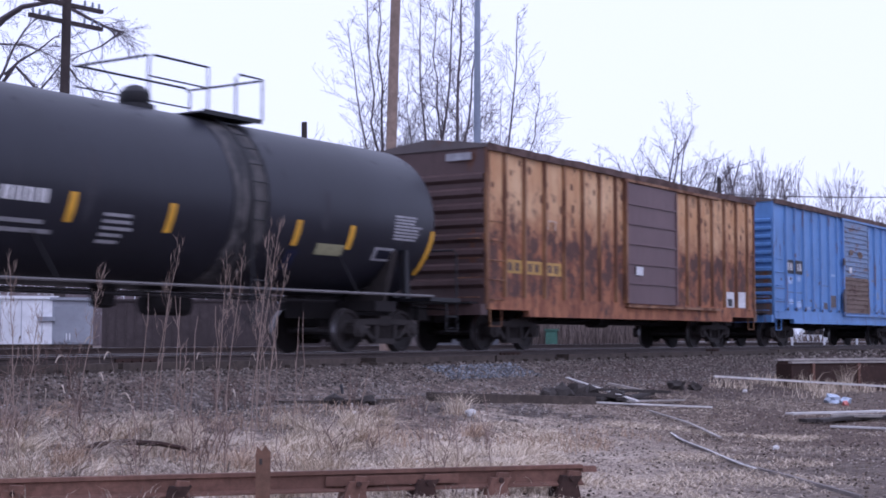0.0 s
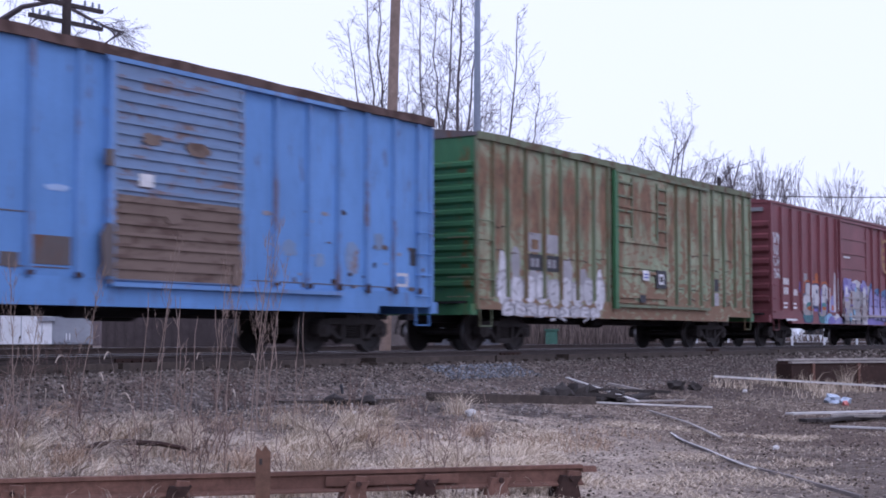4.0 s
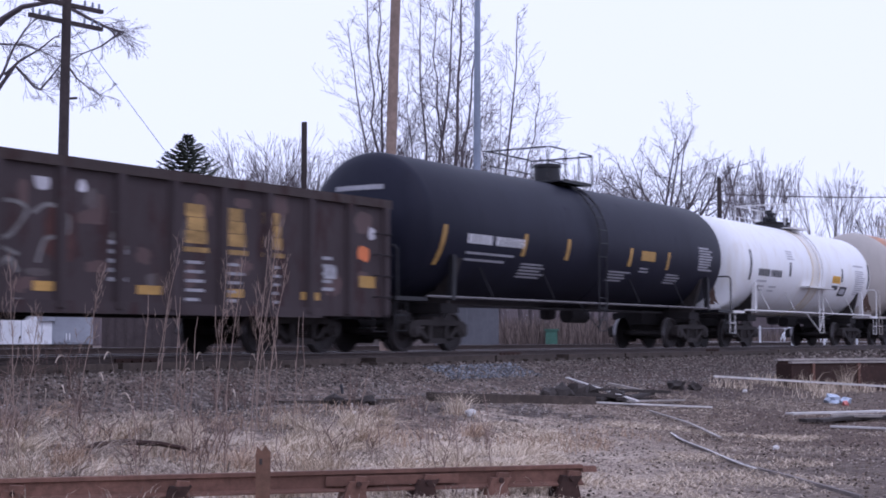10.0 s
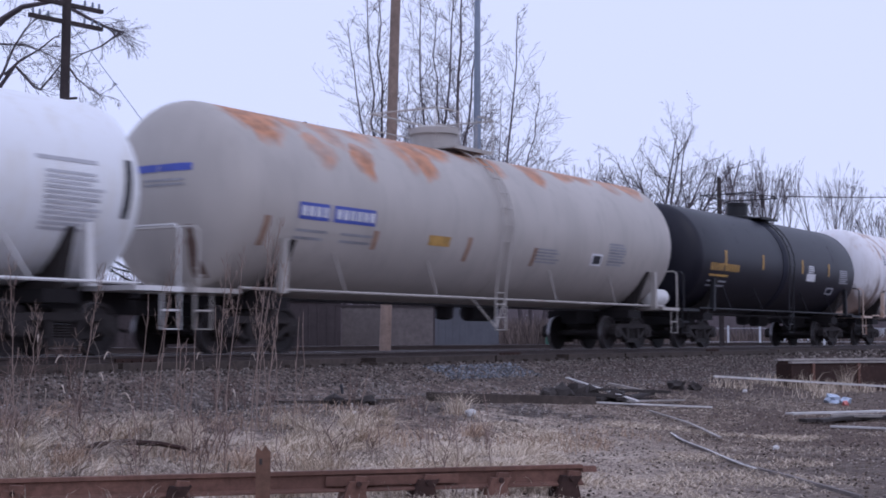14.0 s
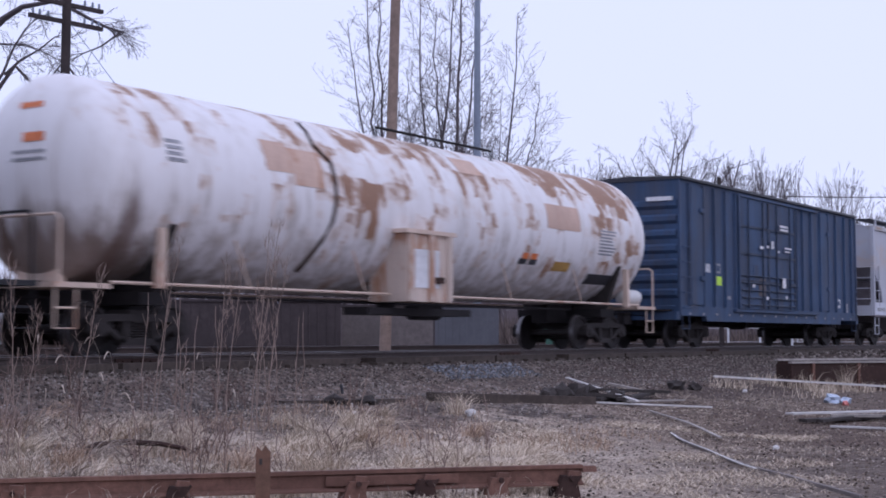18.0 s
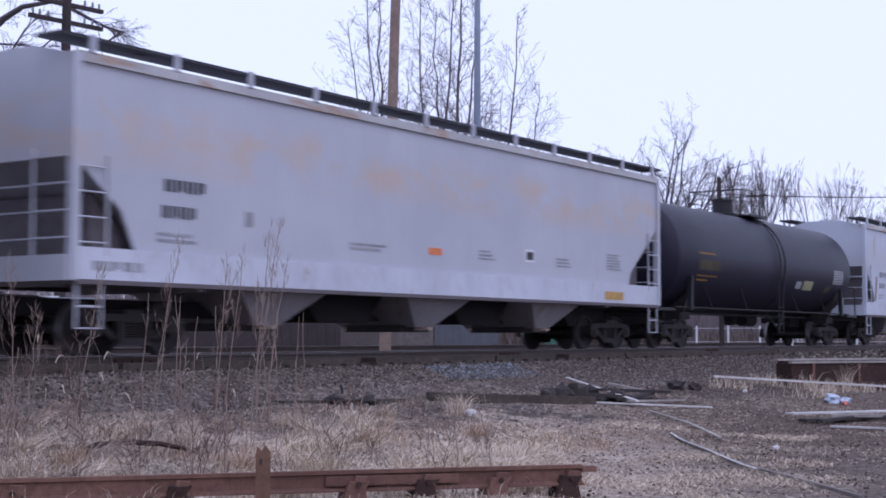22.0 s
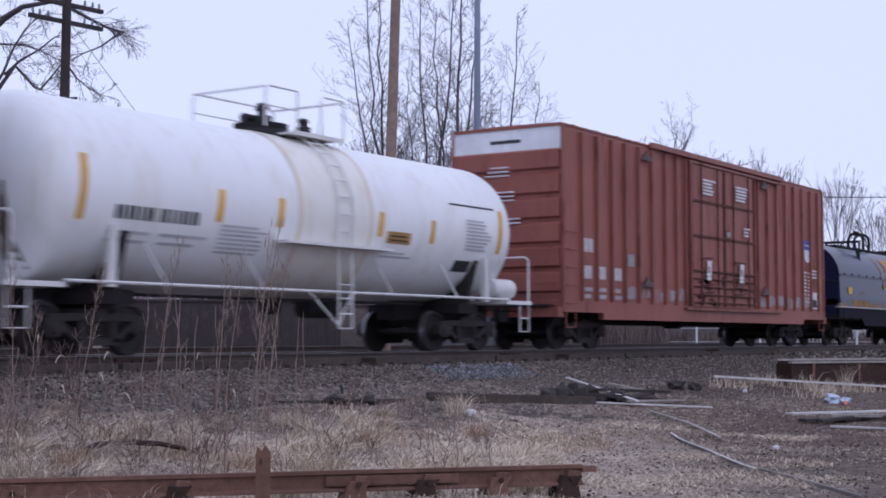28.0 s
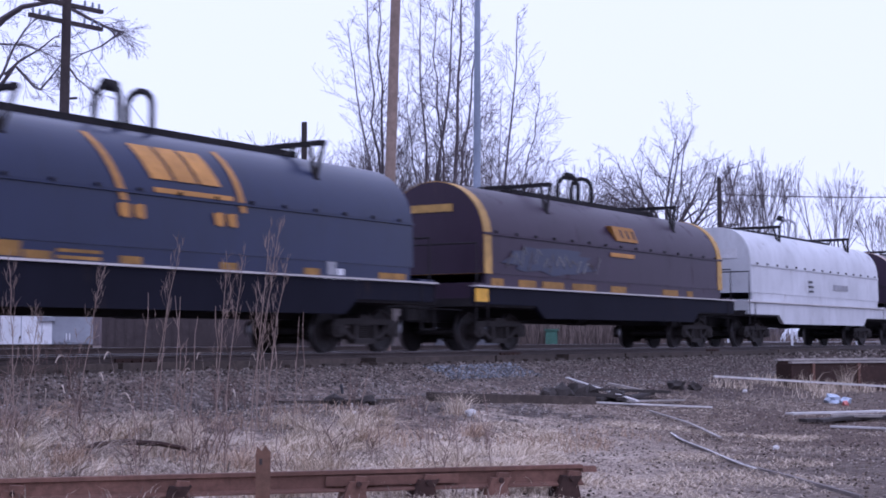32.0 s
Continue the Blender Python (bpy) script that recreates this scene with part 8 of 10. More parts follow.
tank_patch(c, 1.4, 2.2, 2.11, 2.34, r16, z16, "gold", "placard", "yellow warning placard")
for z in (2.16, 2.24):
    tank_patch(c, 1.5, 2.1, z, z + 0.03, r16 + 0.004, z16, "ink")
tank_lines(c, 1.3, 2.5, 1.95, 2, r16, z16, "stencil_faint", 0.07, 0.04, 23)
tank_patch(c, 3.65, 5.4, 3.03, 3.07, r16, z16, "ink")
tank_lines(c, 4.2, 5.25, 2.76, 9, r16, z16, "stencil_faint", 0.075, 0.05, 25)
tank_patch(c, 3.98, 4.6, 1.67, 1.9, r16, z16, "ink", "placard")
part("side_step", box(B(), -1.85, 1.28, -r16 - 0.2, -r16 + 0.1, 1.93, 1.98), "white_steel", c)
head_streak(c, 7.1, r16, z16, -0.6, 1.3, 2.6, 0.3, 5)
part("air_tank", lathe(B(), [(5.6, 0.05), (5.65, 0.22), (6.5, 0.22), (6.55, 0.05)], "x", 16, (0, -1.15, 1.36)), "white_steel", c, smooth=True)


# ---- covered hoppers ----
def hopper(centre, L, body, label, text_seed, bays):
    car = freight_car("covered_hopper", centre, label, "hopper car")
    h, eave, low = L / 2, 4.38, 1.12
    W = 1.56
    for s in (-1, 1):
        ya, yb = sorted((s * W, s * (W - 0.06)))
        part("side_sheet", prism(B(), [(-h, eave), (h, eave), (h, 3.12), (h - 0.5, 2.8), (h - 1.55, 1.95), (h - 1.7, 1.60), (-h + 1.25, 1.60), (-h + 0.95, 2.2), (-h, 2.95)], ya, yb), body, car)
        ya, yb = sorted((s * (W + 0.05), s * (W - 0.12)))
        part("side_sill", box(B(), -h, h, ya, yb, low, 1.62), "hopper_sill", car)
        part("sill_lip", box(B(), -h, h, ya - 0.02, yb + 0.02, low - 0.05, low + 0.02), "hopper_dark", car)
        ya, yb = sorted((s * (W + 0.06), s * (W - 0.2)))
        part("top_chord", box(B(), -h, h, ya, yb, eave - 0.02, eave + 0.13), "hopper_chord", car)
        # roof walkway on posts
        ya, yb = sorted((s * 1.02, s * 1.58))
        walk_way = part("running_board", box(B(), -h - 0.3, h + 0.3, ya, yb, eave + 0.33, eave + 0.38), "roof_sooty", car)
        n = 12
        for i in range(n):
            x = -h + 0.3 + (L - 0.6) * i / (n - 1)
            part("board_bracket", box(B(), x - 0.05, x + 0.05, s * 1.59 - 0.03, s * 1.59 + 0.03, eave + 0.1, eave + 0.40), body, walk_way)
        # ends
        part("end_sheet", prism(B(), [(-W, 2.95), (W, 2.95), (W, eave + 0.05), (0.6, eave + 0.30), (-0.6, eave + 0.30), (-W, eave + 0.05)], min(s * h, s * (h - 0.06)), max(s * h, s * (h - 0.06)), "x"), body, car)
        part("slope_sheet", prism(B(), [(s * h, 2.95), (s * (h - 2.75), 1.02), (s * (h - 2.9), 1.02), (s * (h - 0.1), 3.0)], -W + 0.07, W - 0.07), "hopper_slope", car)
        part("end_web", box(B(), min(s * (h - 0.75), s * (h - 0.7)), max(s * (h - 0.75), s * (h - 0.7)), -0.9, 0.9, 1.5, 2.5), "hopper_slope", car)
        # solid dark fill added under the slope so the open end recess shows dark
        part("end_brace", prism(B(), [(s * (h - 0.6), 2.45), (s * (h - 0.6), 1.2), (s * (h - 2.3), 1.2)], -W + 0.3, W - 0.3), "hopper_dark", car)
        part("end_platform", box(B(), min(s * h, s * (h + 0.12)), max(s * h, s * (h + 0.12)), -W, W, low, 1.5), body, car)
        part("shear_plate", box(B(), min(s * h, s * (h - 1.6)), max(s * h, s * (h - 1.6)), -W + 0.1, W - 0.1, low, low + 0.06), body, car)
        for y in (-W, W):
            part("corner_post", box(B(), s * h - 0.07, s * h + 0.07, y - 0.07, y + 0.07, low, eave + 0.1), body, car)
        xa, xb = sorted((s * (h - 0.02), s * (h - 0.62)))
        ladder(car, xa, xb, -W - 0.05, 1.5, 3.0, 4, body)
        part("end_ladder_rail", tube(B(), [(s * (h + 0.06), -0.75, 1.4), (s * (h + 0.06), -0.75, 3.1)], 0.025, 5), body, car)
        for k in range(4):
            z = 1.75 + 0.4 * k
            part("end_rung", tube(B(), [(s * (h + 0.08), -W, z), (s * (h + 0.08), -0.75, z)], 0.016, 5), body, car)
            part("end_rung", tube(B(), [(s * (h + 0.04), -0.75, z), (s * (h + 0.04), W, z)], 0.014, 5), body, car)
        st = part("corner_step", tube(B(), [(xa + 0.03, -W - 0.03, low), (xa + 0.03, -W - 0.03, 0.42), (xb - 0.08, -W - 0.03, 0.42), (xb - 0.08, -W - 0.03, low)], 0.022, 5), body, car)
        part("step_rung", tube(B(), [(xa + 0.03, -W - 0.03, 0.74), (xb - 0.08, -W - 0.03, 0.74)], 0.018, 5), body, st)
    part("roof", prism(B(), [(-W, eave), (-W, eave + 0.06), (-0.6, eave + 0.31), (0.6, eave + 0.31), (W, eave + 0.06), (W, eave)], -h + 0.064, h - 0.064, "x"), body, car)
    part("hatch_trough", box(B(), -h + 0.6, h - 0.6, -0.32, 0.32, eave + 0.25, eave + 0.40), body, car)
    # hopper bays with outlet gates
    span = (L - 5.2) / bays
    for i in range(bays):
        x = -h + 2.6 + span * (i + 0.5)
        # a steep-sided outlet in the darker grey of the slopes
        bm = B()
        lo = [(-0.34, -0.95), (0.30, -0.95), (0.30, 0.95), (-0.34, 0.95)]
        hi = [(-span * 0.24, -W + 0.2), (span * 0.24, -W + 0.2), (span * 0.24, W - 0.2), (-span * 0.24, W - 0.2)]
        va = [bm.verts.new((x + a, b, 0.50)) for a, b in lo]
        vb = [bm.verts.new((x + a, b, low - 0.02)) for a, b in hi]
        for k in range(4):
            bm.faces.new((va[k], va[(k + 1) % 4], vb[(k + 1) % 4], vb[k]))
        bm.faces.new(va[::-1])
        bm.faces.new(vb)
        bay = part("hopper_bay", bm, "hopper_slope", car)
        # shade on the far slopes between bays, put in as a dark panel
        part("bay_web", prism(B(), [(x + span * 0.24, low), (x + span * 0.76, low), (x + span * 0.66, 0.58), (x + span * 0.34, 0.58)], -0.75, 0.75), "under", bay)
        part("outlet_gate", box(B(), x - 0.5, x + 0.5, -0.72, 0.72, 0.40, 0.54), "truck", bay)
        part("gate_shaft", tube(B(), [(x, -1.1, 0.47), (x, 1.1, 0.47)], 0.04, 6), "cream", bay)
    part("centre_sill", box(B(), -h, h, -0.2, 0.2, 0.62, 0.9), "under", car)
    y = -W - 0.004
    tone = "ink" if bays == 3 else "lettering_grey"
    k = -0.15 if bays == 3 else 0.0
    word(car, -h + 1.85, (0.2, 0.2, 0.2, 0.2), 2.58, 2.78, y, tone, 0.04)
    word(car, -h + 1.8, (0.16, 0.16, 0.16, 0.16), 2.16, 2.36, y, tone, 0.04)
    rows_of_marks(car, -h + 1.7, -h + 2.6, 1.93, 2, y, "lettering_grey", 0.1, 0.05, text_seed)
    mark(car, -h + 3.75, -h + 3.95, 2.15, 2.4, y, "lettering_grey")
    rows_of_marks(car, h - 2.9, h - 2.0, 2.35, 6, y, "lettering_grey", 0.07, 0.045, text_seed + 1)
    mark(car, k + 3.22, k + 3.66, 1.97, 2.26, y, "lettering", "placard")
    mark(car, k + 3.3, k + 3.6, 2.02, 2.2, y - 0.005, "ink")
    rows_of_marks(car, k + 4.7, k + 5.4, 2.12, 3, y, "lettering_grey", 0.08, 0.04, text_seed + 2)
    if bays == 3:
        mark(car, k - 0.6, k - 0.12, 1.95, 2.09, y, "orange", "placard", "small red placard")
        rows_of_marks(car, k + 1.3, k + 2.0, 2.14, 3, y, "lettering_grey", 0.08, 0.04, text_seed + 3)
        rows_of_marks(car, k - 3.2, k - 1.8, 2.05, 2, y, "lettering_grey", 0.08, 0.05, text_seed + 4)
        mark(car, h - 3.1, h - 2.1, 1.22, 1.42, -W - 0.055, "gold", "rust_patch")
        word(car, -h + 0.35, (0.25, 0.25, 0.4), 1.28, 1.42, -W - 0.055, "lettering_grey")
    else:
        for x in (-8.7, -5.8, -3.02, -0.2, 2.95, 5.4, 8.0):
            mark(car, x, x + 0.16, 1.68, 2.12 if x > -8 else 2.6, y, "rust_strip" if x < -8 else "dust", "rust_streak", lean=0.22)
        for k, (x, z) in enumerate(((-8.6, 3.7), (-5.7, 3.5), (-5.65, 2.9), (-2.4, 3.4), (-2.2, 2.8), (0.6, 3.5), (2.3, 3.2))):
            blob(car, "rust_streak", x, z, 0.22, 0.8, y, "dust", 620 + k, 6)
    running_gear(car, h - 1.75, h + 0.1)


hopper(228.7, 20.0, "hopper", "light grey covered hopper with a dusty tan band", 40, 3)
hopper(266.7, 19.8, "hopper_b", "light grey covered hopper with rust streaks", 60, 4)


# ---- steel coil cars ----
def coil_car(centre, hood, label, trim, style):
    car = freight_car("coil_car", centre, label, "coil car")
    h, d = 6.62, 7.2
    part("deck", box(B(), -d, d, -1.45, 1.45, 0.95, 1.12), "under", car)
    for s in (-1, 1):
        ya, yb = sorted((s * 1.50, s * 1.38))
        part("side_sill", prism(B(), [(-d, 1.35), (d, 1.35), (d, 1.0), (4.6, 1.0), (4.2, 0.72), (-4.2, 0.72), (-4.6, 1.0), (-d, 1.0)], ya, yb), "coil_sill" if style != 2 else "coil_white", car)
        ya, yb = sorted((s * 1.56, s * 1.36))
        # pale colour on the walk, its highlight line put into it
        part("side_walk", box(B(), -d, d, ya, yb, 1.365, 1.40), "dust", car)
        part("hood_sill", box(B(), -h + 0.1, h - 0.1, min(s * 1.22, s * 1.345), max(s * 1.22, s * 1.345), 1.40, 1.72), hood, car)
        part("end_bulkhead", box(B(), min(s * d, s * (d - 0.5)), max(s * d, s * (d - 0.5)), -1.45, 1.45, 1.12, 1.45), hood, car)
        grab(car, [(s * (d - 0.05), -1.5, 1.35), (s * (d - 0.05), -1.5, 0.45), (s * (d - 0.5), -1.5, 0.45), (s * (d - 0.5), -1.5, 1.35)], 0.02, "under", "corner_step")
        grab(car, [(s * (d - 0.15), -1.45, 1.4), (s * (d - 0.15), -1.45, 2.3), (s * (d - 0.15), 1.45, 2.3), (s * (d - 0.15), 1.45, 1.4)], 0.022, "under", "end_handrail")
    part("centre_sill", box(B(), -d, d, -0.25, 0.25, 0.62, 0.98), "under", car)
    # arched hood in two sheets a side with a bolted seam
    outline = []
    n = 20
    for k in range(n + 1):
        a = math.pi * k / n
        outline.append((-1.34 * math.cos(a) if style != 2 else -1.34 * math.copysign(abs(math.cos(a)) ** 0.7, math.cos(a)), 2.45 + 1.28 * math.sin(a) ** (0.95 if style != 2 else 0.8)))
    outline = [(-1.36, 1.68)] + outline + [(1.36, 1.68)]
    hd = part("hood", prism(B(), outline, -h, h, "x"), hood, car, smooth=True)
    for s in (-1, 1):
        part("seam", box(B(), -h, h, min(s * 1.32, s * 1.37), max(s * 1.32, s * 1.37), 2.52, 2.57), hood, hd)
        me = mesh_of("seam_bolt", box(B(), -0.03, 0.03, -0.02, 0.02, -0.03, 0.03), M["under"])
        for k in range(15):
            share("seam_bolt", me, hd, pose(-h + 0.5 + k * (2 * h - 1) / 14, s * 1.375, 2.59))
        if trim:
            band = [(y * 1.012, 2.45 + (z - 2.45) * 1.012) for y, z in outline]
            xa, xb = sorted((s * h, s * (h - 0.32)))
            part("end_band", prism(B(), band, xa + (0.01 if s < 0 else 0), xb - (0.01 if s > 0 else 0), "x"), trim, hd, "faded yellow band at the hood's end", smooth=True)
    part("crown_beam", box(B(), -3.4, 4.4, -0.18, 0.18, 3.72, 3.84), "under", car)
    # guide beams that lie across the crown on splayed legs
    for x in (-3.0, 4.2):
        g = part("guide_beam", box(B(), x - 0.07, x + 0.07, -1.0, 1.0, 3.90, 3.99), "under", car)
        for y in (-1, 1):
            part("guide_leg", tube(B(), [(x - 0.28, y * 0.86, 3.92), (x - 0.35, y * 1.05, 3.20)], 0.045, 5), "under", g)
            part("guide_leg", tube(B(), [(x + 0.02, y * 0.96, 3.92), (x - 0.33, y * 1.05, 3.20)], 0.045, 5), "under", g)
            part("guide_foot", box(B(), x - 0.42, x - 0.26, min(y * 0.98, y * 1.1), max(y * 0.98, y * 1.1), 3.10, 3.24), "under", g)
            part("guide_stay", tube(B(), [(x, y * 0.3, 3.92), (x - 0.3, y * 0.3, 3.70)], 0.04, 5), "under", g)
    for k, x in enumerate((-0.32, 0.42)):
        pts = [(x, -0.3, 3.8), (x, -0.3, 4.2)] + [(x, -0.3 * math.cos(a), 4.2 + 0.26 * math.sin(a)) for a in (radians(30 * i) for i in range(1, 6))] + [(x, 0.3, 4.2), (x, 0.3, 3.8)]
        part("lifting_loop", tube(B(), pts, 0.06 if style != 2 else 0.045, 6), "under" if style != 2 else "lettering_grey", car)
    part("loop_pad", tube(B(), [(-0.40, 0, 4.46), (-0.12, 0, 4.46)], 0.10, 8), "under", car)
    ymark = -1.372
    if style == 0:
        # large emblem as solid slanted blocks, drawn on the arched flank
        def on_hood(x0, x1, z0, z1, lean, name="emblem_block"):
            bm = B()
            q = []
            for i in range(7):
                z = z0 + (z1 - z0) * i / 6
                t = min(1.0, max(0.0, (z - 2.45) / 1.28))
                y = -1.37 if z <= 2.45 else -1.34 * math.sqrt(max(0.0, 1 - t ** 2.1)) - 0.02
                dx = lean * i / 6
                q.append((bm.verts.new((x0 + dx, y, z)), bm.verts.new((x1 + dx, y, z))))
            for a, b in zip(q, q[1:]):
                bm.faces.new((a[0], a[1], b[1], b[0]))
            part(name, bm, "emblem_gold", car)
        for x in (-0.58, -0.02, 0.54):
            on_hood(x, x + 0.48, 2.80, 3.36, -0.24)
        on_hood(-0.55, 1.30, 2.58, 2.66, 0.0)
        on_hood(-1.27, -1.13, 2.40, 3.46, -0.40, "emblem_line")
        on_hood(1.48, 1.62, 2.40, 3.46, -0.25, "emblem_line")
        for x in (-1.20, -0.88, 0.93, 1.25):
            blob(car, "emblem_dot", x, 2.25, 0.27, 0.25, ymark, "emblem_gold", 90)
        mark(car, -5.70, -5.25, 1.88, 2.12, ymark, "yellow", "placard")
        for z in (1.90, 1.97):
            mark(car, -4.25, -3.65, z, z + 0.025, ymark, "gold_dull")
        mark(car, -6.86, -5.92, 1.41, 1.53, -1.350, "gold_dull", "painted_mark")
        for x0, w in ((-5.12, 0.55), (-4.5, 0.6), (-3.85, 0.68)):
            mark(car, x0, x0 + w, 1.44, 1.66, -1.350, "gold_dull", "painted_mark")
        for x0, w in ((-3.11, 0.5), (-1.26, 0.45), (0.99, 0.42), (3.19, 0.44), (5.46, 0.9)):
            mark(car, x0, x0 + w, 1.42, 1.54, -1.350, "gold_dull", "painted_mark")
        for z in (1.44, 1.54):
            mark(car, -2.5, -1.65, z, z + 0.05, -1.350, "gold_dull")
        mark(car, 3.86, 4.12, 1.44, 1.72, -1.350, "lettering_grey", "placard")
        mark(car, 4.16, 4.36, 1.44, 1.56, -1.350, "lettering", "placard")
        for y in (-0.55,):
            part("end_stencil", box(B(), -h - 0.015, -h - 0.003, -0.55, 0.5, 3.15, 3.33), "gold", car)
            part("end_stencil", box(B(), -h - 0.015, -h - 0.003, -0.7, 0.7, 2.9, 2.98), "gold", car)
    elif style == 1:
        bm = B()
        prism(bm, [(-0.20, 2.74), (1.05, 2.74), (0.70, 3.10), (-0.52, 3.10)], -1.345, -1.18)
        part("emblem_block", bm, "emblem_gold", car)
        for x in (0.10, 0.45, 0.78):
            part("emblem_gap", prism(B(), [(x, 2.82), (x + 0.10, 2.82), (x - 0.10, 3.02), (x - 0.20, 3.02)], -1.35, -1.2), "coil_brown", car)
        mark(car, -0.60, 0.75, 2.32, 2.42, ymark, "emblem_gold", "painted_mark")
        part("end_stencil", box(B(), -h - 0.02, -h - 0.003, -0.55, 0.55, 3.05, 3.22), "gold", car)
        blob(car, "sprayed_tag", -3.6, 2.05, 4.4, 0.62, ymark, "coil_blue", 91, 12)
        rng = random.Random(17)
        for i in range(14):
            xx, zz = -5.7 + i * 0.33, 2.05 + rng.uniform(-0.08, 0.08)
            wire_shape(car, "sprayed_line", [(xx, zz - rng.uniform(0.05, 0.25)), (xx + rng.uniform(0.05, 0.2), zz + rng.uniform(0.0, 0.25)), (xx + rng.uniform(0.2, 0.35), zz + rng.uniform(-0.2, 0.1))], rng.uniform(0.025, 0.05), ymark - 0.006, "chalk" if i % 3 else "gon_smear")
        for x0, w in ((-6.3, 0.5), (-5.14, 0.8), (-4.06, 1.04), (-2.6, 1.2), (-0.57, 0.87), (2.5, 1.0), (4.1, 0.4)):
            mark(car, x0, x0 + w, 1.42, 1.58, -1.350, "gold_dull", "painted_mark")
        part("corner_plate", box(B(), -d - 0.01, -d + 0.5, -1.52, -1.505, 1.05, 1.33), "yellow", car)
    else:
        rows_of_marks(car, -1.4, -0.9, 2.2, 3, ymark, "ink", 0.16, 0.07, 33)
        mark(car, 1.2, 2.8, 1.95, 2.15, ymark, "lettering_grey", "painted_mark")
        part("end_stencil", box(B(), -h - 0.02, -h - 0.003, -0.9, 0.1, 2.75, 3.05), "lettering", car)
    brake_gear(car, -0.8, 0.8)
    running_gear(car, d - 1.75, d + 0.12)


coil_car(320.72, "coil_blue", "dark blue-black coil car with a large yellow emblem", None, 0)
coil_car(336.63, "coil_brown", "brown-black coil car with faded yellow hood bands", "gold", 1)
coil_car(352.2, "coil_white", "silver-white coil car with a dented hood", None, 2)
coil_car(367.9, "coil_brown", "dark coil car with tan hood bands", "cream", 1)


# ---- beyond the tracks: poles, trees, sheds ----
def away(bearing, d):
    """A place on the ground plan, by the bearing from the camera's axis in degrees (right is positive) and the distance."""
    a = YAW + radians(bearing)
    return d * math.sin(a), d * math.cos(a)


def across(bearing):
    """Unit vector that runs to the right across the view at that bearing."""
    a = YAW + radians(bearing)
    return Vector((math.cos(a), -math.sin(a), 0))


def thing(name, x, y, z, label, category, group=""):
    ob = new(name)
    ob.matrix_basis = pose(x, y, z)
    return tagged(ob, label, category, group)


def pole(name, bearing, d, top, r0, r1, material, label, lean=0.0):
    x, y = away(bearing, d)
    p = thing(name, x, y, 0.72, label, "pole")
    a = across(bearing) * lean
    n = 8
    part("shaft", tube(B(), [(a.x * k / n, a.y * k / n, (top - 0.72) * k / n) for k in range(n + 1)], r0, 12, r1 / r0), material, p, smooth=True)
    return p, a, top - 0.72


p, a, h = pole("utility_pole", -15.2, 50, 14.6, 0.20, 0.15, "pole_dark", "dark timber utility pole with two crossarms and insulators", 0.10)
arm = Vector((math.sin(YAW + radians(39.5)), math.cos(YAW + radians(39.5)), 0))
for z, half in ((11.68, 1.5), (12.30, 1.5)):
    c = a * (z / h) + Vector((0, 0, z))
    side = Vector((-arm.y, arm.x, 0)) * 0.07
    bm = B()
    q = [c - arm * half - side, c + arm * half - side, c + arm * half + side, c - arm * half + side]
    lo = [bm.verts.new(v - Vector((0, 0, 0.07))) for v in q]
    hi = [bm.verts.new(v + Vector((0, 0, 0.07))) for v in q]
    for k in range(4):
        bm.faces.new((lo[k], lo[(k + 1) % 4], hi[(k + 1) % 4], hi[k]))
    bm.faces.new(lo[::-1])
    bm.faces.new(hi)
    beam = part("crossarm", bm, "pole_dark", p)
    for k in (-0.9, -0.72, -0.5, 0.5, 0.72, 0.9):
        i = c + arm * half * k
        part("insulator", lathe(B(), [(i.z + 0.07, 0.015), (i.z + 0.14, 0.05), (i.z + 0.2, 0.035), (i.z + 0.24, 0.045), (i.z + 0.27, 0.02)], "z", 8, (i.x, i.y, 0)), "steel_blue", beam)
c = a * (9.0 / h) + Vector((0, 0, 9.0))
part("bracket", tube(B(), [c, c + arm * 0.5 + Vector((0, 0, 0.1))], 0.05, 6), "pole_dark", p)
part("guy_wire", tube(B(), [(a.x * 0.9, a.y * 0.9, 11.8)] + [Vector((a.x * 0.9, a.y * 0.9, 11.8)).lerp(across(-14) * 7.5 + Vector((0, 0, 2.0)), k / 4) for k in range(1, 5)], 0.012, 4), "steel_blue", p)

pole("timber_pole", -2.36, 45, 15.0, 0.19, 0.15, "pole", "pale brown timber pole leaning slightly", 0.40)
pole("steel_mast", 1.36, 64, 19.8, 0.21, 0.125, "steel_blue", "tall plain blue-grey steel mast", 0.07)
pole("timber_pole", -5.65, 70, 12.2, 0.15, 0.14, "pole_dark", "short dark timber pole with a cut top", 0.0)
p, a, h = pole("timber_pole", 11.15, 76, 10.0, 0.14, 0.12, "pole_dark", "dark timber pole carrying a wire", -0.05)
q = Vector((0, 0, h - 0.9))
far_end = across(13) * 22 + Vector((0, 0, h - 0.6))
part("wire", tube(B(), [q.lerp(far_end, k / 10) - Vector((0, 0, 0.5 * math.sin(math.pi * k / 10))) for k in range(11)], 0.022, 4), "pole_dark", p)


def limb(V, F, p, d, length, r, level, rng, wander, lift):
    """Grow one tapering branch and its side branches into vertex and face lists."""
    n = 5 if level else 7
    seg = 5 if r > 0.05 else 3
    ring_at = None
    pts = []
    step = length / n
    for k in range(n + 1):
        rr = max(0.0068, r * (1 - 0.78 * k / n))
        u = d.orthogonal().normalized()
        w = d.cross(u)
        o = len(V)
        for s in range(seg):
            an = 2 * math.pi * s / seg
            V.append(p + (u * math.cos(an) + w * math.sin(an)) * rr)
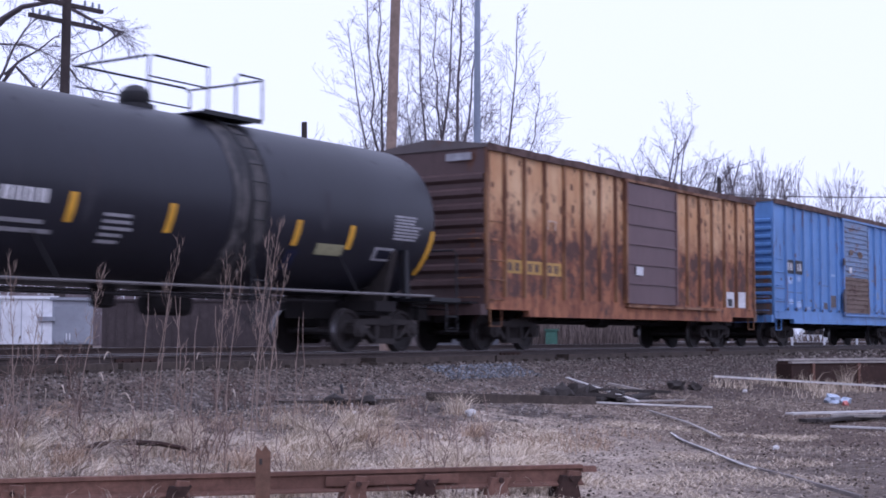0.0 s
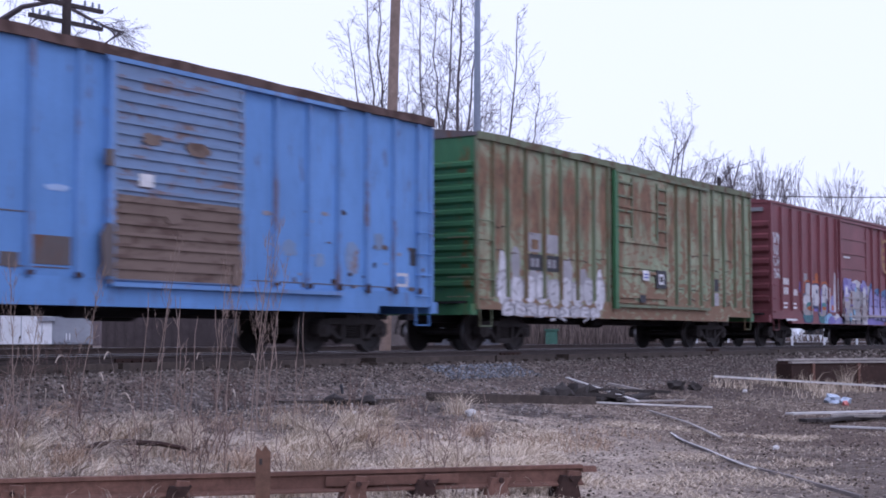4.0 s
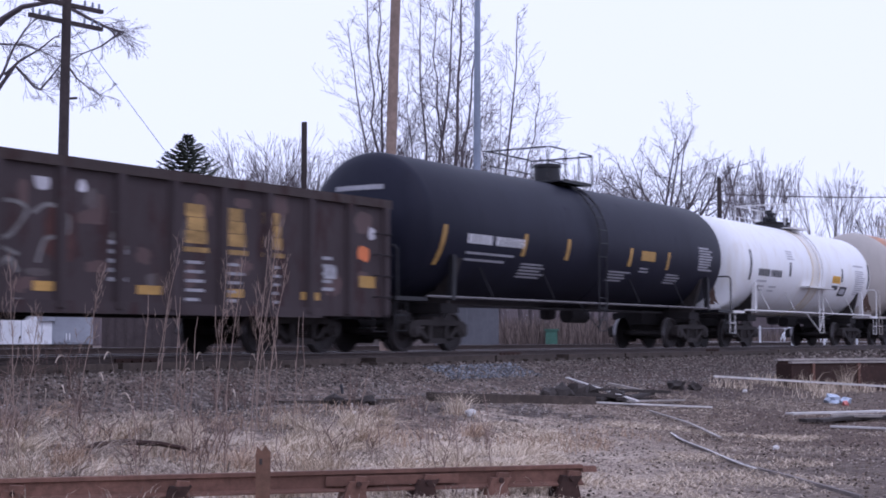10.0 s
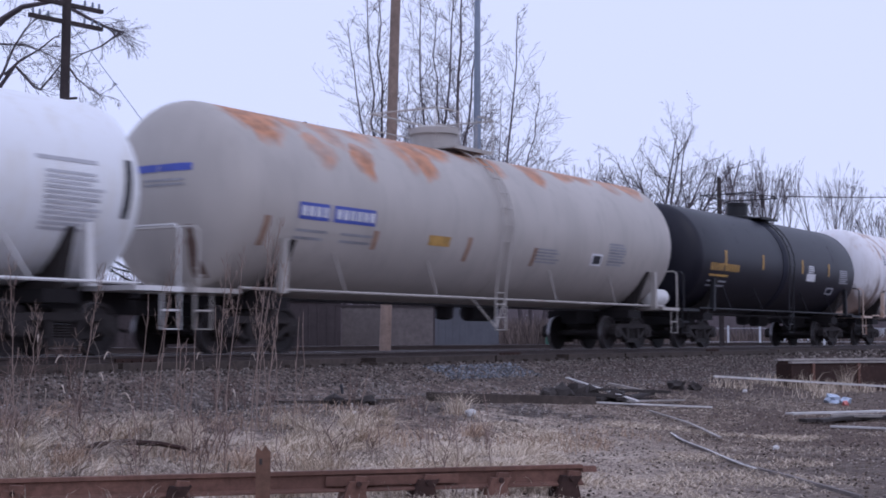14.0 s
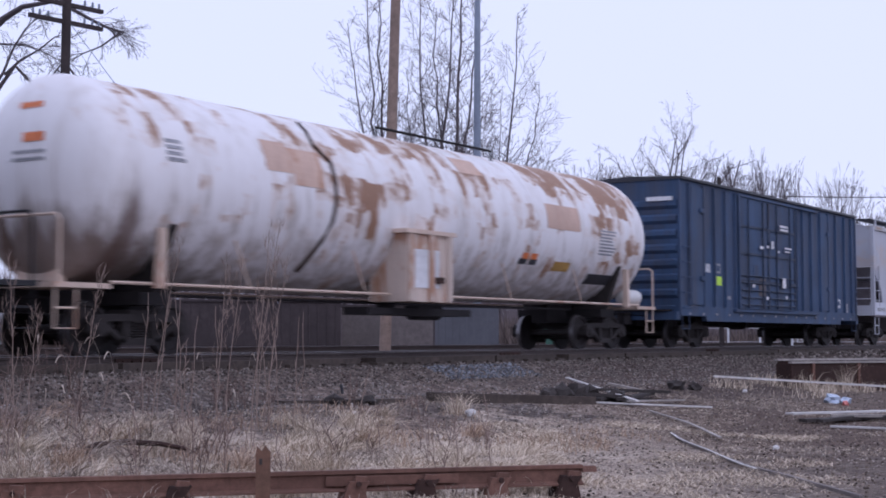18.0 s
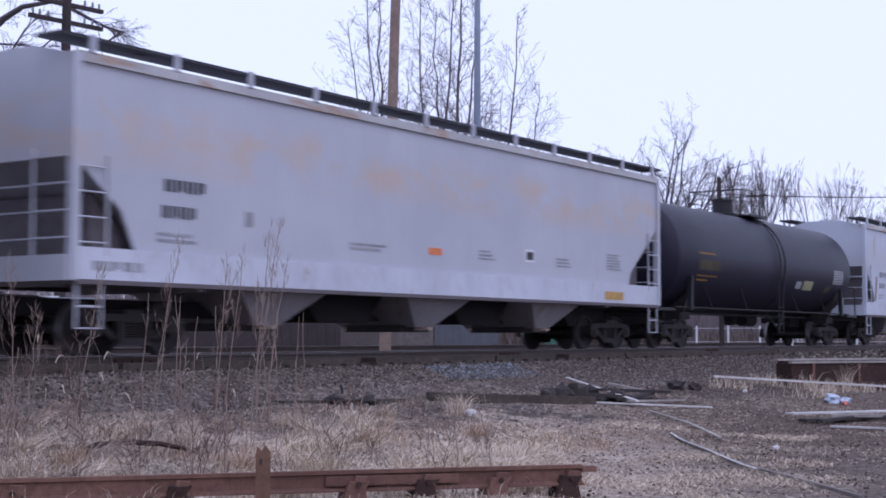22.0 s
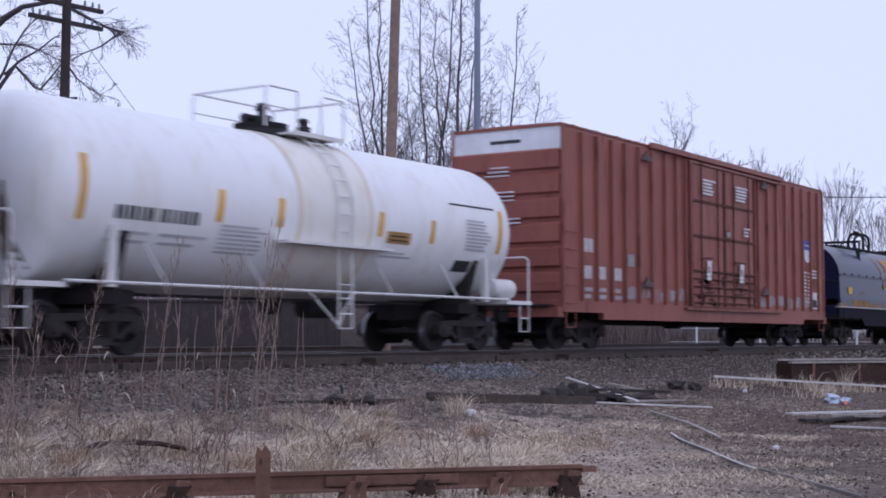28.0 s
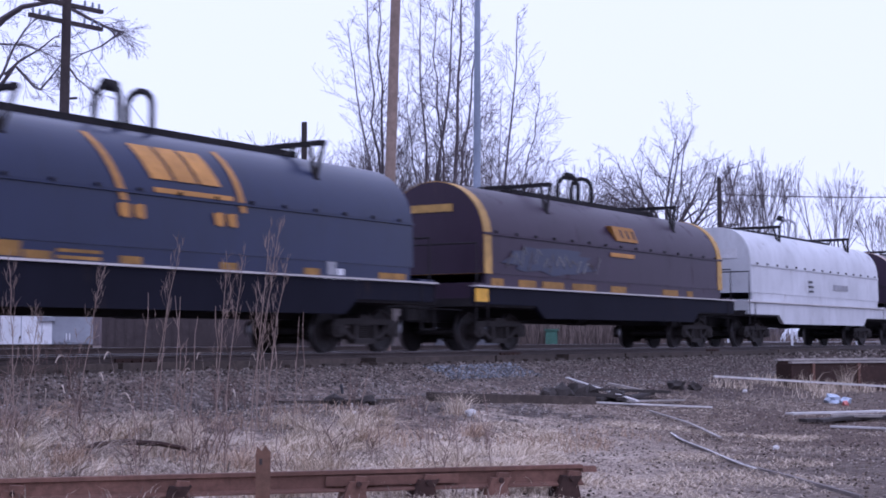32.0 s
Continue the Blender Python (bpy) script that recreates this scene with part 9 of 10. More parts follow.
        if ring_at is not None:
            for s in range(seg):
                F.append((ring_at + s, ring_at + (s + 1) % seg, o + (s + 1) % seg, o + s))
        ring_at = o
        pts.append((p.copy(), d.copy(), rr))
        d = (d + Vector((rng.gauss(0, wander), rng.gauss(0, wander), rng.gauss(0, wander) + lift))).normalized()
        p = p + d * step
    return pts


def grow(V, F, p, d, length, r, level, top, rng, wander, lift, kids, reach, angle):
    pts = limb(V, F, p, d, length, r, level, rng, wander, lift)
    if level >= top:
        return
    n = kids[min(level, len(kids) - 1)]
    for i in range(n):
        f = 0.25 + 0.75 * (i + rng.random()) / n
        k = min(len(pts) - 2, int(f * (len(pts) - 1)))
        q, dd, rr = pts[k]
        q = q.lerp(pts[k + 1][0], f * (len(pts) - 1) - k if f * (len(pts) - 1) - k < 1 else 0.9)
        o = dd.orthogonal().normalized()
        o = (Matrix.Rotation(rng.uniform(0, 6.283), 3, dd) @ o)
        an = radians(rng.uniform(*angle))
        nd = (dd * math.cos(an) + o * math.sin(an)).normalized()
        grow(V, F, q, nd, length * reach * rng.uniform(0.7, 1.15) * (1.15 - 0.5 * f), rr * rng.uniform(0.5, 0.75), level + 1, top, rng, wander * 1.15, lift, kids, reach, angle)


def fork(V, F, p, d, length, r, level, rng, spread, ratio, lift):
    """A branch that forks at its tip, over and over, down to fine twigs."""
    seg = 5 if r > 0.045 else 3
    bend = 0.02 + 0.0035 * spread
    ring = None
    mid = None
    for k in range(3):
        rr = max(0.0092, r * (1 - 0.14 * k))
        u = d.orthogonal().normalized()
        w = d.cross(u)
        o = len(V)
        for a in range(seg):
            an = 6.2832 * a / seg
            V.append(p + (u * math.cos(an) + w * math.sin(an)) * rr)
        if ring is not None:
            for a in range(seg):
                F.append((ring + a, ring + (a + 1) % seg, o + (a + 1) % seg, o + a))
        ring = o
        if k == 1:
            mid = p.copy()
        if k < 2:
            d = (d + Vector((rng.gauss(0, bend), rng.gauss(0, bend), rng.gauss(0, bend) + lift))).normalized()
            p = p + d * (length / 2)
    if level <= 0:
        return
    n = 3 if rng.random() < 0.15 else 2
    turn = rng.uniform(0, 6.283)
    for k in range(n):
        o = Matrix.Rotation(turn + 6.283 * k / n + rng.uniform(-0.5, 0.5), 3, d) @ d.orthogonal().normalized()
        an = radians(spread * rng.uniform(0.45, 1.2)) * (0.6 if k == 0 else 1.0)
        fork(V, F, p, (d * math.cos(an) + o * math.sin(an)).normalized(), length * ratio * rng.uniform(0.75, 1.15), r * (0.72 if k == 0 else 0.54), level - 1, rng, spread, ratio, lift)
    if level > 1 and rng.random() < 0.55:
        o = Matrix.Rotation(rng.uniform(0, 6.283), 3, d) @ d.orthogonal().normalized()
        an = radians(spread * rng.uniform(1.0, 1.7))
        fork(V, F, mid, (d * math.cos(an) + o * math.sin(an)).normalized(), length * 0.7, r * 0.4, level - 2, rng, spread, ratio, lift)


def tree(bearing, d, high, seed, label, stems=1, fan=0.10, spread=20, levels=7, ratio=0.82, trunk_r=0.12, lift=0.03, material="bark", name="bare_tree", base=0.72):
    rng = random.Random(seed)
    x, y = away(bearing, d)
    t = thing(name, x, y, base, label, "tree", "bare trees behind the tracks")
    first = high * (1 - ratio) / (1 - ratio ** (levels + 1)) * 1.08
    right = across(bearing)
    for s in range(stems):
        # stems stand side by side in a fan
        side = (s - (stems - 1) / 2) / max(1, (stems - 1) / 2) if stems > 1 else 0.0
        lean = right * (fan * side + rng.gauss(0, 0.03)) + Vector((rng.gauss(0, fan * 0.5), rng.gauss(0, fan * 0.5), 1))
        foot = right * (0.35 * side) + Vector((0, 0, -0.1))
        rr = trunk_r * rng.uniform(0.75, 1.0)
        dd = lean.normalized()
        reach = first * rng.uniform(0.88, 1.06) * (0.9 if stems == 1 else 1.0)
        part("trunk", tube(B(), [foot, foot + dd * reach * 0.5, foot + dd * reach * 1.02], rr * 1.25, 8, 0.8), material, t, smooth=True)
        V, F = [], []
        n = 2 if rng.random() < 0.6 else 3
        for k in range(n):
            o = Matrix.Rotation(6.283 * k / n + rng.uniform(0, 1.5), 3, dd) @ dd.orthogonal().normalized()
            an = radians(spread * rng.uniform(0.5, 1.1))
            fork(V, F, foot + dd * reach, (dd * math.cos(an) + o * math.sin(an)).normalized(), reach * ratio, rr * 0.8, levels - 1, rng, spread, ratio, lift)
        ob = new("crown", raw("crown", V, F, M[material], False))
        ob.parent = t
        tagged(ob, "bare branching twigs")
    return t


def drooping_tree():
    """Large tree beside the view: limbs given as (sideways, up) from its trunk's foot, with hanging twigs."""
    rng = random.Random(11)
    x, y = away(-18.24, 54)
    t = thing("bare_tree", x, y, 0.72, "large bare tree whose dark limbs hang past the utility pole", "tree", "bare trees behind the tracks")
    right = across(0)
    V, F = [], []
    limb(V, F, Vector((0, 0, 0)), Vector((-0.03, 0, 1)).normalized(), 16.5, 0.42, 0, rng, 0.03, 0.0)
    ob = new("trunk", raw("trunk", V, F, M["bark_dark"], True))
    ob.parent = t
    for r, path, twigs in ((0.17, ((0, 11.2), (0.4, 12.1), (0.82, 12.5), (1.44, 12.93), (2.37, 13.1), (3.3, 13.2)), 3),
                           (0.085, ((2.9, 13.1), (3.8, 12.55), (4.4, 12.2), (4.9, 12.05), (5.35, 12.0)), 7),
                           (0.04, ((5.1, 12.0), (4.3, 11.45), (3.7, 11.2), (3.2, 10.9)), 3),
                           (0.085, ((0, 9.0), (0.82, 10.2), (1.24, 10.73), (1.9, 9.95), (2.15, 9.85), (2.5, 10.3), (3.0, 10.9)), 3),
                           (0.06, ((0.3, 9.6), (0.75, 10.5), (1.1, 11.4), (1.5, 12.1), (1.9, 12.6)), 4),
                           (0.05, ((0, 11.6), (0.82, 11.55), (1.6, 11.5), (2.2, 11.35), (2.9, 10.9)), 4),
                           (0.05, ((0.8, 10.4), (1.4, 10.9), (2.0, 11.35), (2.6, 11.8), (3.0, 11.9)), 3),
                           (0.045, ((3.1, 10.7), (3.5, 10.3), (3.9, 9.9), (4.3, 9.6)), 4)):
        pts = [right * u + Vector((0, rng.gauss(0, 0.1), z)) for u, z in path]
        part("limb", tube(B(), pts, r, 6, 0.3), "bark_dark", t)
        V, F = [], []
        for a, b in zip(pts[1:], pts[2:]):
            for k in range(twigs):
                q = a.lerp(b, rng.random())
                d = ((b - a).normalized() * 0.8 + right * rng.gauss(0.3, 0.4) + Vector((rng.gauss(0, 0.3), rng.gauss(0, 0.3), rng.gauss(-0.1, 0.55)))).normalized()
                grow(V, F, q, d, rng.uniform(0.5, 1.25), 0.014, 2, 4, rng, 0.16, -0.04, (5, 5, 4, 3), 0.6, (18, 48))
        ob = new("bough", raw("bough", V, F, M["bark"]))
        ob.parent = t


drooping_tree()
SLIM = "tall bare tree with several slender stems"


def leader_tree(bearing, d, split, leaders, seed, label, trunk_r=0.2, lean=0.0):
    """A bare tree whose trunk splits into a few long leaders that bend outwards, then rise, with fine side twigs.
    leaders: (sideways reach, height of the tip, thickness)."""
    rng = random.Random(seed)
    x, y = away(bearing, d)
    t = thing("bare_tree", x, y, 0.72, label, "tree", "bare trees behind the tracks")
    right = across(bearing)
    deep = Vector((right.y, -right.x, 0))
    top = right * lean + Vector((0, 0, split))
    part("trunk", tube(B(), [(0, 0, -0.1), tuple(top * 0.5 + right * rng.uniform(-0.12, 0.12)), tuple(top)], trunk_r, 8, 0.75), "bark", t, smooth=True)
    for u, z, r in leaders:
        n = 9
        back = rng.uniform(-1.2, 1.2)
        pts = []
        for k in range(n + 1):
            f = k / n
            out = 1 - (1 - f) ** 1.7
            pts.append(top + right * (u * out + rng.gauss(0, 0.07)) + deep * (back * out) + Vector((0, 0, (z - split) * f)))
        ld = part("leader", tube(B(), pts, r, 6, 0.22), "bark", t, smooth=True)
        V, F = [], []
        count = int(9 + (z - split) * 1.5)
        for i in range(count):
            f = 0.10 + 0.9 * (i + rng.random()) / count
            k = min(n - 1, int(f * n))
            q = pts[k].lerp(pts[k + 1], f * n - k)
            up = (pts[k + 1] - pts[k]).normalized()
            o = (right * rng.gauss(0, 1) + deep * rng.gauss(0, 0.8)).normalized()
            an = radians(rng.uniform(26, 64))
            nd = (up * math.cos(an) + o * math.sin(an)).normalized()
            ll = (0.85 + 2.6 * (1 - f) ** 0.8) * rng.uniform(0.55, 1.25)
            grow(V, F, q, nd, ll, max(0.0125, r * (1 - 0.8 * f) * 0.38), 2, 4, rng, 0.10, 0.035, (5, 5, 5, 3), 0.52, (18, 50))
        ob = new("bough", raw("bough", V, F, M["bark"]))
        ob.parent = ld
    return t


def dome_tree(bearing, d, split, reach, seed):
    """A tree whose limbs fan out from one fork into a dome of fine twigs."""
    rng = random.Random(seed)
    x, y = away(bearing, d)
    t = thing("bare_tree", x, y, 0.72, "bare round-crowned tree behind the tracks", "tree", "bare trees behind the tracks")
    right = across(bearing)
    deep = Vector((right.y, -right.x, 0))
    top = right * 0.35 + Vector((0, 0, split))
    part("trunk", tube(B(), [(0, 0, -0.1), tuple(top * 0.5 - right * 0.15), tuple(top)], 0.42, 9, 0.62), "bark_dark", t, smooth=True)
    for k in range(24):
        a = radians(-76 + 152 * (k + rng.uniform(0.1, 0.9)) / 24)
        side = math.sin(a)
        dd = (right * side + deep * rng.uniform(-0.7, 0.7) * math.cos(a) + Vector((0, 0, math.cos(a) + 0.05))).normalized()
        V, F = [], []
        grow(V, F, top - Vector((0, 0, rng.uniform(0.0, 1.6))), dd, reach * (0.5 + 0.5 * math.cos(a)) * rng.uniform(0.85, 1.08), rng.uniform(0.07, 0.13), 1, 4, rng, 0.14, 0.03, (8, 7, 6, 4), 0.44, (22, 58))
        ob = new("bough", raw("bough", V, F, M["bark_dark"]))
        ob.parent = t
    return t


SLIM = "tall bare tree with a few slender leaders"
leader_tree(-2.25, 74, 6.0, ((-2.0, 17.2, 0.075), (-1.1, 19.8, 0.085), (-0.5, 20.5, 0.09), (0.5, 13.5, 0.05), (1.2, 12.6, 0.045)), 24, SLIM, 0.2)
leader_tree(-0.55, 75, 6.2, ((-0.55, 20.4, 0.085), (1.35, 21.0, 0.10), (-1.3, 15.0, 0.06), (0.7, 14.2, 0.05)), 21, SLIM, 0.2)
leader_tree(0.35, 72, 6.4, ((0.55, 21.0, 0.12), (1.3, 18.2, 0.085), (-0.9, 17.5, 0.075), (1.5, 12.8, 0.05)), 22, SLIM, 0.22)
leader_tree(1.95, 76, 5.6, ((1.1, 18.2, 0.085), (2.4, 14.8, 0.06), (0.3, 14.2, 0.05), (2.9, 10.6, 0.055), (-0.8, 11.8, 0.045)), 23, SLIM, 0.18, 0.3)
dome_tree(8.95, 95, 7.9, 7.4, 45)
tree(7.3, 99, 8.5, 32, "low bare bushy tree behind the tracks", 2, 0.3, 24, 7, 0.78, 0.11, 0.02)
tree(12.2, 108, 12.4, 33, "slender bare tree far off", 2, 0.05, 12, 7, 0.74, 0.11, 0.02)
tree(13.3, 112, 13.2, 34, "slender bare tree far off", 2, 0.05, 10, 7, 0.74, 0.11, 0.02)
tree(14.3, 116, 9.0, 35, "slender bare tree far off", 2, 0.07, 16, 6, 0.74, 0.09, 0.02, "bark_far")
tree(15.75, 114, 12.6, 36, "bare tree with an oval crown", 2, 0.06, 15, 7, 0.76, 0.12, 0.02)
tree(17.6, 112, 12.0, 37, "bare tree with an oval crown", 2, 0.06, 15, 7, 0.76, 0.12, 0.02)
for i, (b, d, hh) in enumerate(((-7.8, 88, 11.6), (-6.6, 86, 12.8), (-5.2, 84, 12.2), (-4.0, 86, 12.2), (-9.0, 92, 10.6), (3.6, 88, 11.2), (4.7, 92, 11.8), (5.9, 94, 11.4), (-3.0, 85, 11.6), (-1.6, 83, 11.2), (-0.2, 86, 12.2), (0.9, 84, 11.8), (2.3, 86, 11.2))):
    tree(b, d, hh, 50 + i, "thicket tree with fine bare twigs", 3 if i < 8 else 2, 0.2, 24, 7, 0.78, 0.15, 0.02)
# dead trunk leaning by the round-crowned tree
x, y = away(9.9, 92)
t = thing("leaning_dead_trunk", x, y, 0.75, "thin dead trunk leaning far over", "tree")
v = across(9.9)
part("trunk", tube(B(), [(0, 0, 0), tuple(v * 1.6 + Vector((0, 0, 6))), tuple(v * 3.3 + Vector((0, 0, 12.1)))], 0.14, 6, 0.3), "bark", t)


def evergreen(bearing, d, high, seed):
    rng = random.Random(seed)
    x, y = away(bearing, d)
    t = thing("spruce_tree", x, y, 0.75, "dark green spruce with drooping boughs", "tree")
    part("trunk", tube(B(), [(0, 0, 0), (0, 0, high)], 0.2, 8, 0.1), "bark", t)
    V, F = [], []
    # whorls of boughs that dip and turn up at the tips
    z = high * 0.3
    while z < high - 0.1:
        count = 7 if high - z > 0.8 else 5
        turn = rng.uniform(0, 6.283)
        for k in range(count):
            a = turn + 6.283 * k / count + rng.uniform(-0.25, 0.25)
            rr = ((high - z) * 0.84 + 0.07) * rng.uniform(0.7, 1.08)
            steps = max(4, int(rr / 0.11))
            for s in range(steps):
                f = (s + 0.7) / steps
                px, py, pz = math.cos(a) * rr * f, math.sin(a) * rr * f, z - rr * 0.25 * f + rr * 0.45 * f * f
                for side in (-1, -0.5, 0.5, 1):
                    aa = a + side * rng.uniform(0.5, 1.1)
                    ll = (0.13 + 0.20 * min(1.0, rr) * (1 - f * 0.6)) * rng.uniform(0.7, 1.3)
                    o = len(V)
                    V += [(px - math.sin(aa) * 0.03, py + math.cos(aa) * 0.03, pz + 0.03), (px + math.cos(aa) * ll, py + math.sin(aa) * ll, pz + rng.uniform(-0.10, 0.08)), (px + math.sin(aa) * 0.03, py - math.cos(aa) * 0.03, pz - 0.05)]
                    F.append((o, o + 1, o + 2))
        z += (high - z) * 0.085 + 0.07
    ob = new("foliage", raw("foliage", V, F, M["needles"]))
    ob.parent = t


evergreen(-10.3, 82, 12.5, 5)


def brush(name, bearings, dists, count, high, seed, label, material):
    """A belt of thin upright twigs."""
    rng = random.Random(seed)
    V, F = [], []
    for i in range(count):
        b, d = rng.uniform(*bearings), rng.uniform(*dists)
        x, y = away(b, d)
        hh = high * rng.uniform(0.35, 1.0)
        lx, ly = rng.gauss(0, 0.22) * hh, rng.gauss(0, 0.22) * hh
        w = 0.012 * rng.uniform(0.7, 2.0) * d / 80
        ax = across(b) * w
        o = len(V)
        z = 0.65
        V += [(x - ax.x, y - ax.y, z), (x + ax.x, y + ax.y, z), (x + lx * 0.5 + ax.x, y + ly * 0.5 + ax.y, z + hh * 0.6), (x + lx * 0.5 - ax.x, y + ly * 0.5 - ax.y, z + hh * 0.6), (x + lx, y + ly, z + hh)]
        F += [(o, o + 1, o + 2, o + 3), (o + 3, o + 2, o + 4)]
    tagged(new(name, raw(name, V, F, M[material])), label, "brush", kind="stuff")


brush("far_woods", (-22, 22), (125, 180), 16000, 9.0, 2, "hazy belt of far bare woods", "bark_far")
brush("trackside_brush", (2.3, 9.0), (78, 92), 4200, 2.3, 3, "brown winter brush beyond the tracks", "brush_brown")
brush("far_brush", (9.0, 19.0), (92, 110), 2600, 1.6, 4, "brown winter brush beyond the tracks", "brush_brown")


def slab(name, b0, b1, d, z0, z1, depth, material, label, category, ribs=0, rib_mat=None):
    """A box-shaped building or container that faces the camera between two bearings."""
    bm_ = (b0 + b1) / 2
    x, y = away(bm_, d)
    t = thing(name, x, y, z0, label, category)
    t.matrix_basis = pose(x, y, z0, 0, 0, math.degrees(-YAW) - bm_)
    w = d * (math.tan(radians(b1)) - math.tan(radians(b0))) / 2
    hh = z1 - z0
    part("wall", box(B(), -w, w, 0, depth, 0, hh), material, t)
    part("roof", box(B(), -w - 0.08, w + 0.08, -0.08, depth + 0.08, hh, hh + 0.09), rib_mat or material, t)
    for k in range(ribs):
        xx = -w + 2 * w * (k + 0.5) / ribs
        part("panel_rib", box(B(), xx - 0.03, xx + 0.03, -0.045, 0.0, 0.05, hh - 0.05), rib_mat or material, t)
    return t, w, hh


# white container and a grey cabinet on a dark plinth
t, w, hh = slab("white_container", -17.9, -15.42, 46, 1.3, 2.72, 2.2, "white_far", "white steel container standing on a dark plinth", "container")
for k in range(3):
    part("door_seam", box(B(), -w + 0.5 + k * 0.62, -w + 0.52 + k * 0.62, -0.012, -0.002, 0.06, hh - 0.06), "grey_box", t)
part("plinth", box(B(), -w, w, 0.05, 2.2, -0.6, -0.004), "tie", t)
part("vent_box", box(B(), w - 0.55, w - 0.02, -0.10, -0.003, 0.72, 0.86), "grey_box", t)
t, w, hh = slab("signal_cabinet", -15.40, -13.95, 46, 1.3, 2.68, 1.2, "grey_box", "grey steel cabinet beside the tracks", "cabinet")
part("plinth", box(B(), -w, w, 0.05, 1.2, -0.6, -0.004), "tie", t)
part("cabinet_door", box(B(), -w + 0.06, w - 0.06, -0.03, -0.002, 0.05, hh - 0.2), "grey_box", t)
for x in (-0.2, -0.1):
    part("door_handle", box(B(), x, x + 0.035, -0.06, -0.031, 0.12, 0.34), "white_far", t)
slab("low_warehouse", -13.45, -4.25, 64, 0.70, 3.12, 8, "wall_brown", "long low dark maroon shed", "building", 26)
slab("concrete_shed", -4.1, -0.4, 68, 0.70, 3.0, 5, "wall_grey", "weathered grey-brown concrete shed", "building", 0, "wall_brown")
slab("parked_trailer", -0.32, 2.25, 60, 0.95, 2.83, 2.4, "panel_blue", "blue-grey box trailer parked beyond the tracks", "trailer", 9)
slab("green_box", 4.15, 4.62, 78, 0.7, 1.9, 0.6, "green_far", "green steel relay box on the lot", "box")
x, y = away(9.2, 86)
fence = thing("white_fence", x, y, 0.72, "white post fence with two thin rails", "fence")
fence.matrix_basis = pose(x, y, 0.72, 0, 0, math.degrees(-YAW) - 10)
for k in range(8):
    part("post", box(B(), -0.4 + k * 1.85 - 0.06, -0.4 + k * 1.85 + 0.06, -0.06, 0.06, 0, 1.5), "white_far", fence)
for z in (0.55, 1.35):
    part("fence_rail", box(B(), -0.4, 12.6, -0.012, 0.012, z - 0.012, z + 0.012), "white_far", fence)


def parked_car(bearing, d, turn):
    x, y = away(bearing, d)
    t = thing("parked_car", x, y, 0.78, "small white hatchback parked on the far lot", "car")
    t.matrix_basis = pose(x, y, 0.78, 0, 0, turn)
    part("body", prism(B(), [(-2.0, 0.3), (2.0, 0.3), (2.05, 0.75), (1.2, 0.9), (0.7, 1.42), (-1.3, 1.45), (-1.9, 0.95), (-2.05, 0.6)], -0.85, 0.85), "white_far", t)
    part("side_window", prism(B(), [(1.0, 0.92), (0.6, 1.33), (-1.2, 1.36), (-1.6, 0.95)], -0.862, -0.851), "glass", t)
    part("windscreen", prism(B(), [(1.17, 0.93), (0.74, 1.38), (0.78, 1.40), (1.23, 0.95)], -0.72, 0.72), "glass", t)
    for xx in (-1.3, 1.3):
        for yy in (-0.86, 0.72):
            w = part("wheel", lathe(B(), [(yy, 0.1), (yy, 0.31), (yy + 0.14, 0.31), (yy + 0.14, 0.1)], "y", 16, (xx, 0, 0.3)), "ink", t)
            part("rim", lathe(B(), [(yy - 0.01, 0.02), (yy - 0.012, 0.19), (yy + 0.02, 0.2)], "y", 12, (xx, 0, 0.3)), "grey_box", w)


parked_car(14.6, 100, -28)
slab("white_trailer", 13.7, 17.2, 118, 0.85, 2.2, 2.4, "white_far", "low white box trailer far off", "trailer", 6)


# ---- the near lot ----
# old rails stacked on iron chairs
ra, rb = Vector((5.2, 12.4, 0.30)), Vector((12.15, 6.32, 0.30))
stack = new("rusted_rail")
d = rb - ra
stack.matrix_basis = Matrix.Translation(ra) @ Matrix.Rotation(math.atan2(d.y, d.x), 4, "Z")
tagged(stack, "rusted old rail lying on iron chairs in the grass", "rail")
RL = d.length
bm = B()
prism(bm, rail_outline(0, 0.0, 1.05), 0, RL - 0.12, "x")
part("rail_bar", bm, "rust", stack)
part("rail_tip", prism(B(), [(-0.05, -0.075), (0.05, -0.075), (0.03, -0.02), (-0.03, -0.02)], RL - 0.12, RL + 0.02, "x"), "rust", stack)
part("joint_bar", box(B(), RL - 2.6, RL - 1.35, -0.05, -0.02, -0.14, -0.055), "rust", stack)
for k, x in enumerate((1.0, 2.4, 3.9, 5.3, 6.9, 7.55, 8.25, 8.95)):
    ch = part("rail_chair", prism(B(), [(x - 0.14, -0.33), (x + 0.12, -0.33), (x + 0.08, -0.17), (x + 0.13, -0.10), (x - 0.06, -0.10), (x - 0.10, -0.2)], -0.13, 0.16), "rust_dark" if k % 2 else "rust", stack)
    part("chair_jaw", prism(B(), [(x - 0.05, -0.2), (x + 0.09, -0.22), (x + 0.11, -0.06), (x + 0.0, -0.05)], -0.12, -0.055), "rust", ch)
    part("chair_bolt", tube(B(), [(x + 0.02, -0.16, -0.12), (x + 0.02, -0.10, -0.12)], 0.025, 6), "rust_dark", ch)
second = new("rusted_rail")
second.matrix_basis = Matrix.Translation(ra + Vector((-0.3, 0.22, -0.16))) @ Matrix.Rotation(math.atan2(d.y, d.x) + 0.02, 4, "Z")
tagged(second, "second rusted rail half hidden in the grass", "rail")
part("rail_bar", prism(B(), rail_outline(0, 0.05), 0, RL - 3.4, "x"), "rust_dark", second)

post = new("stump_post")
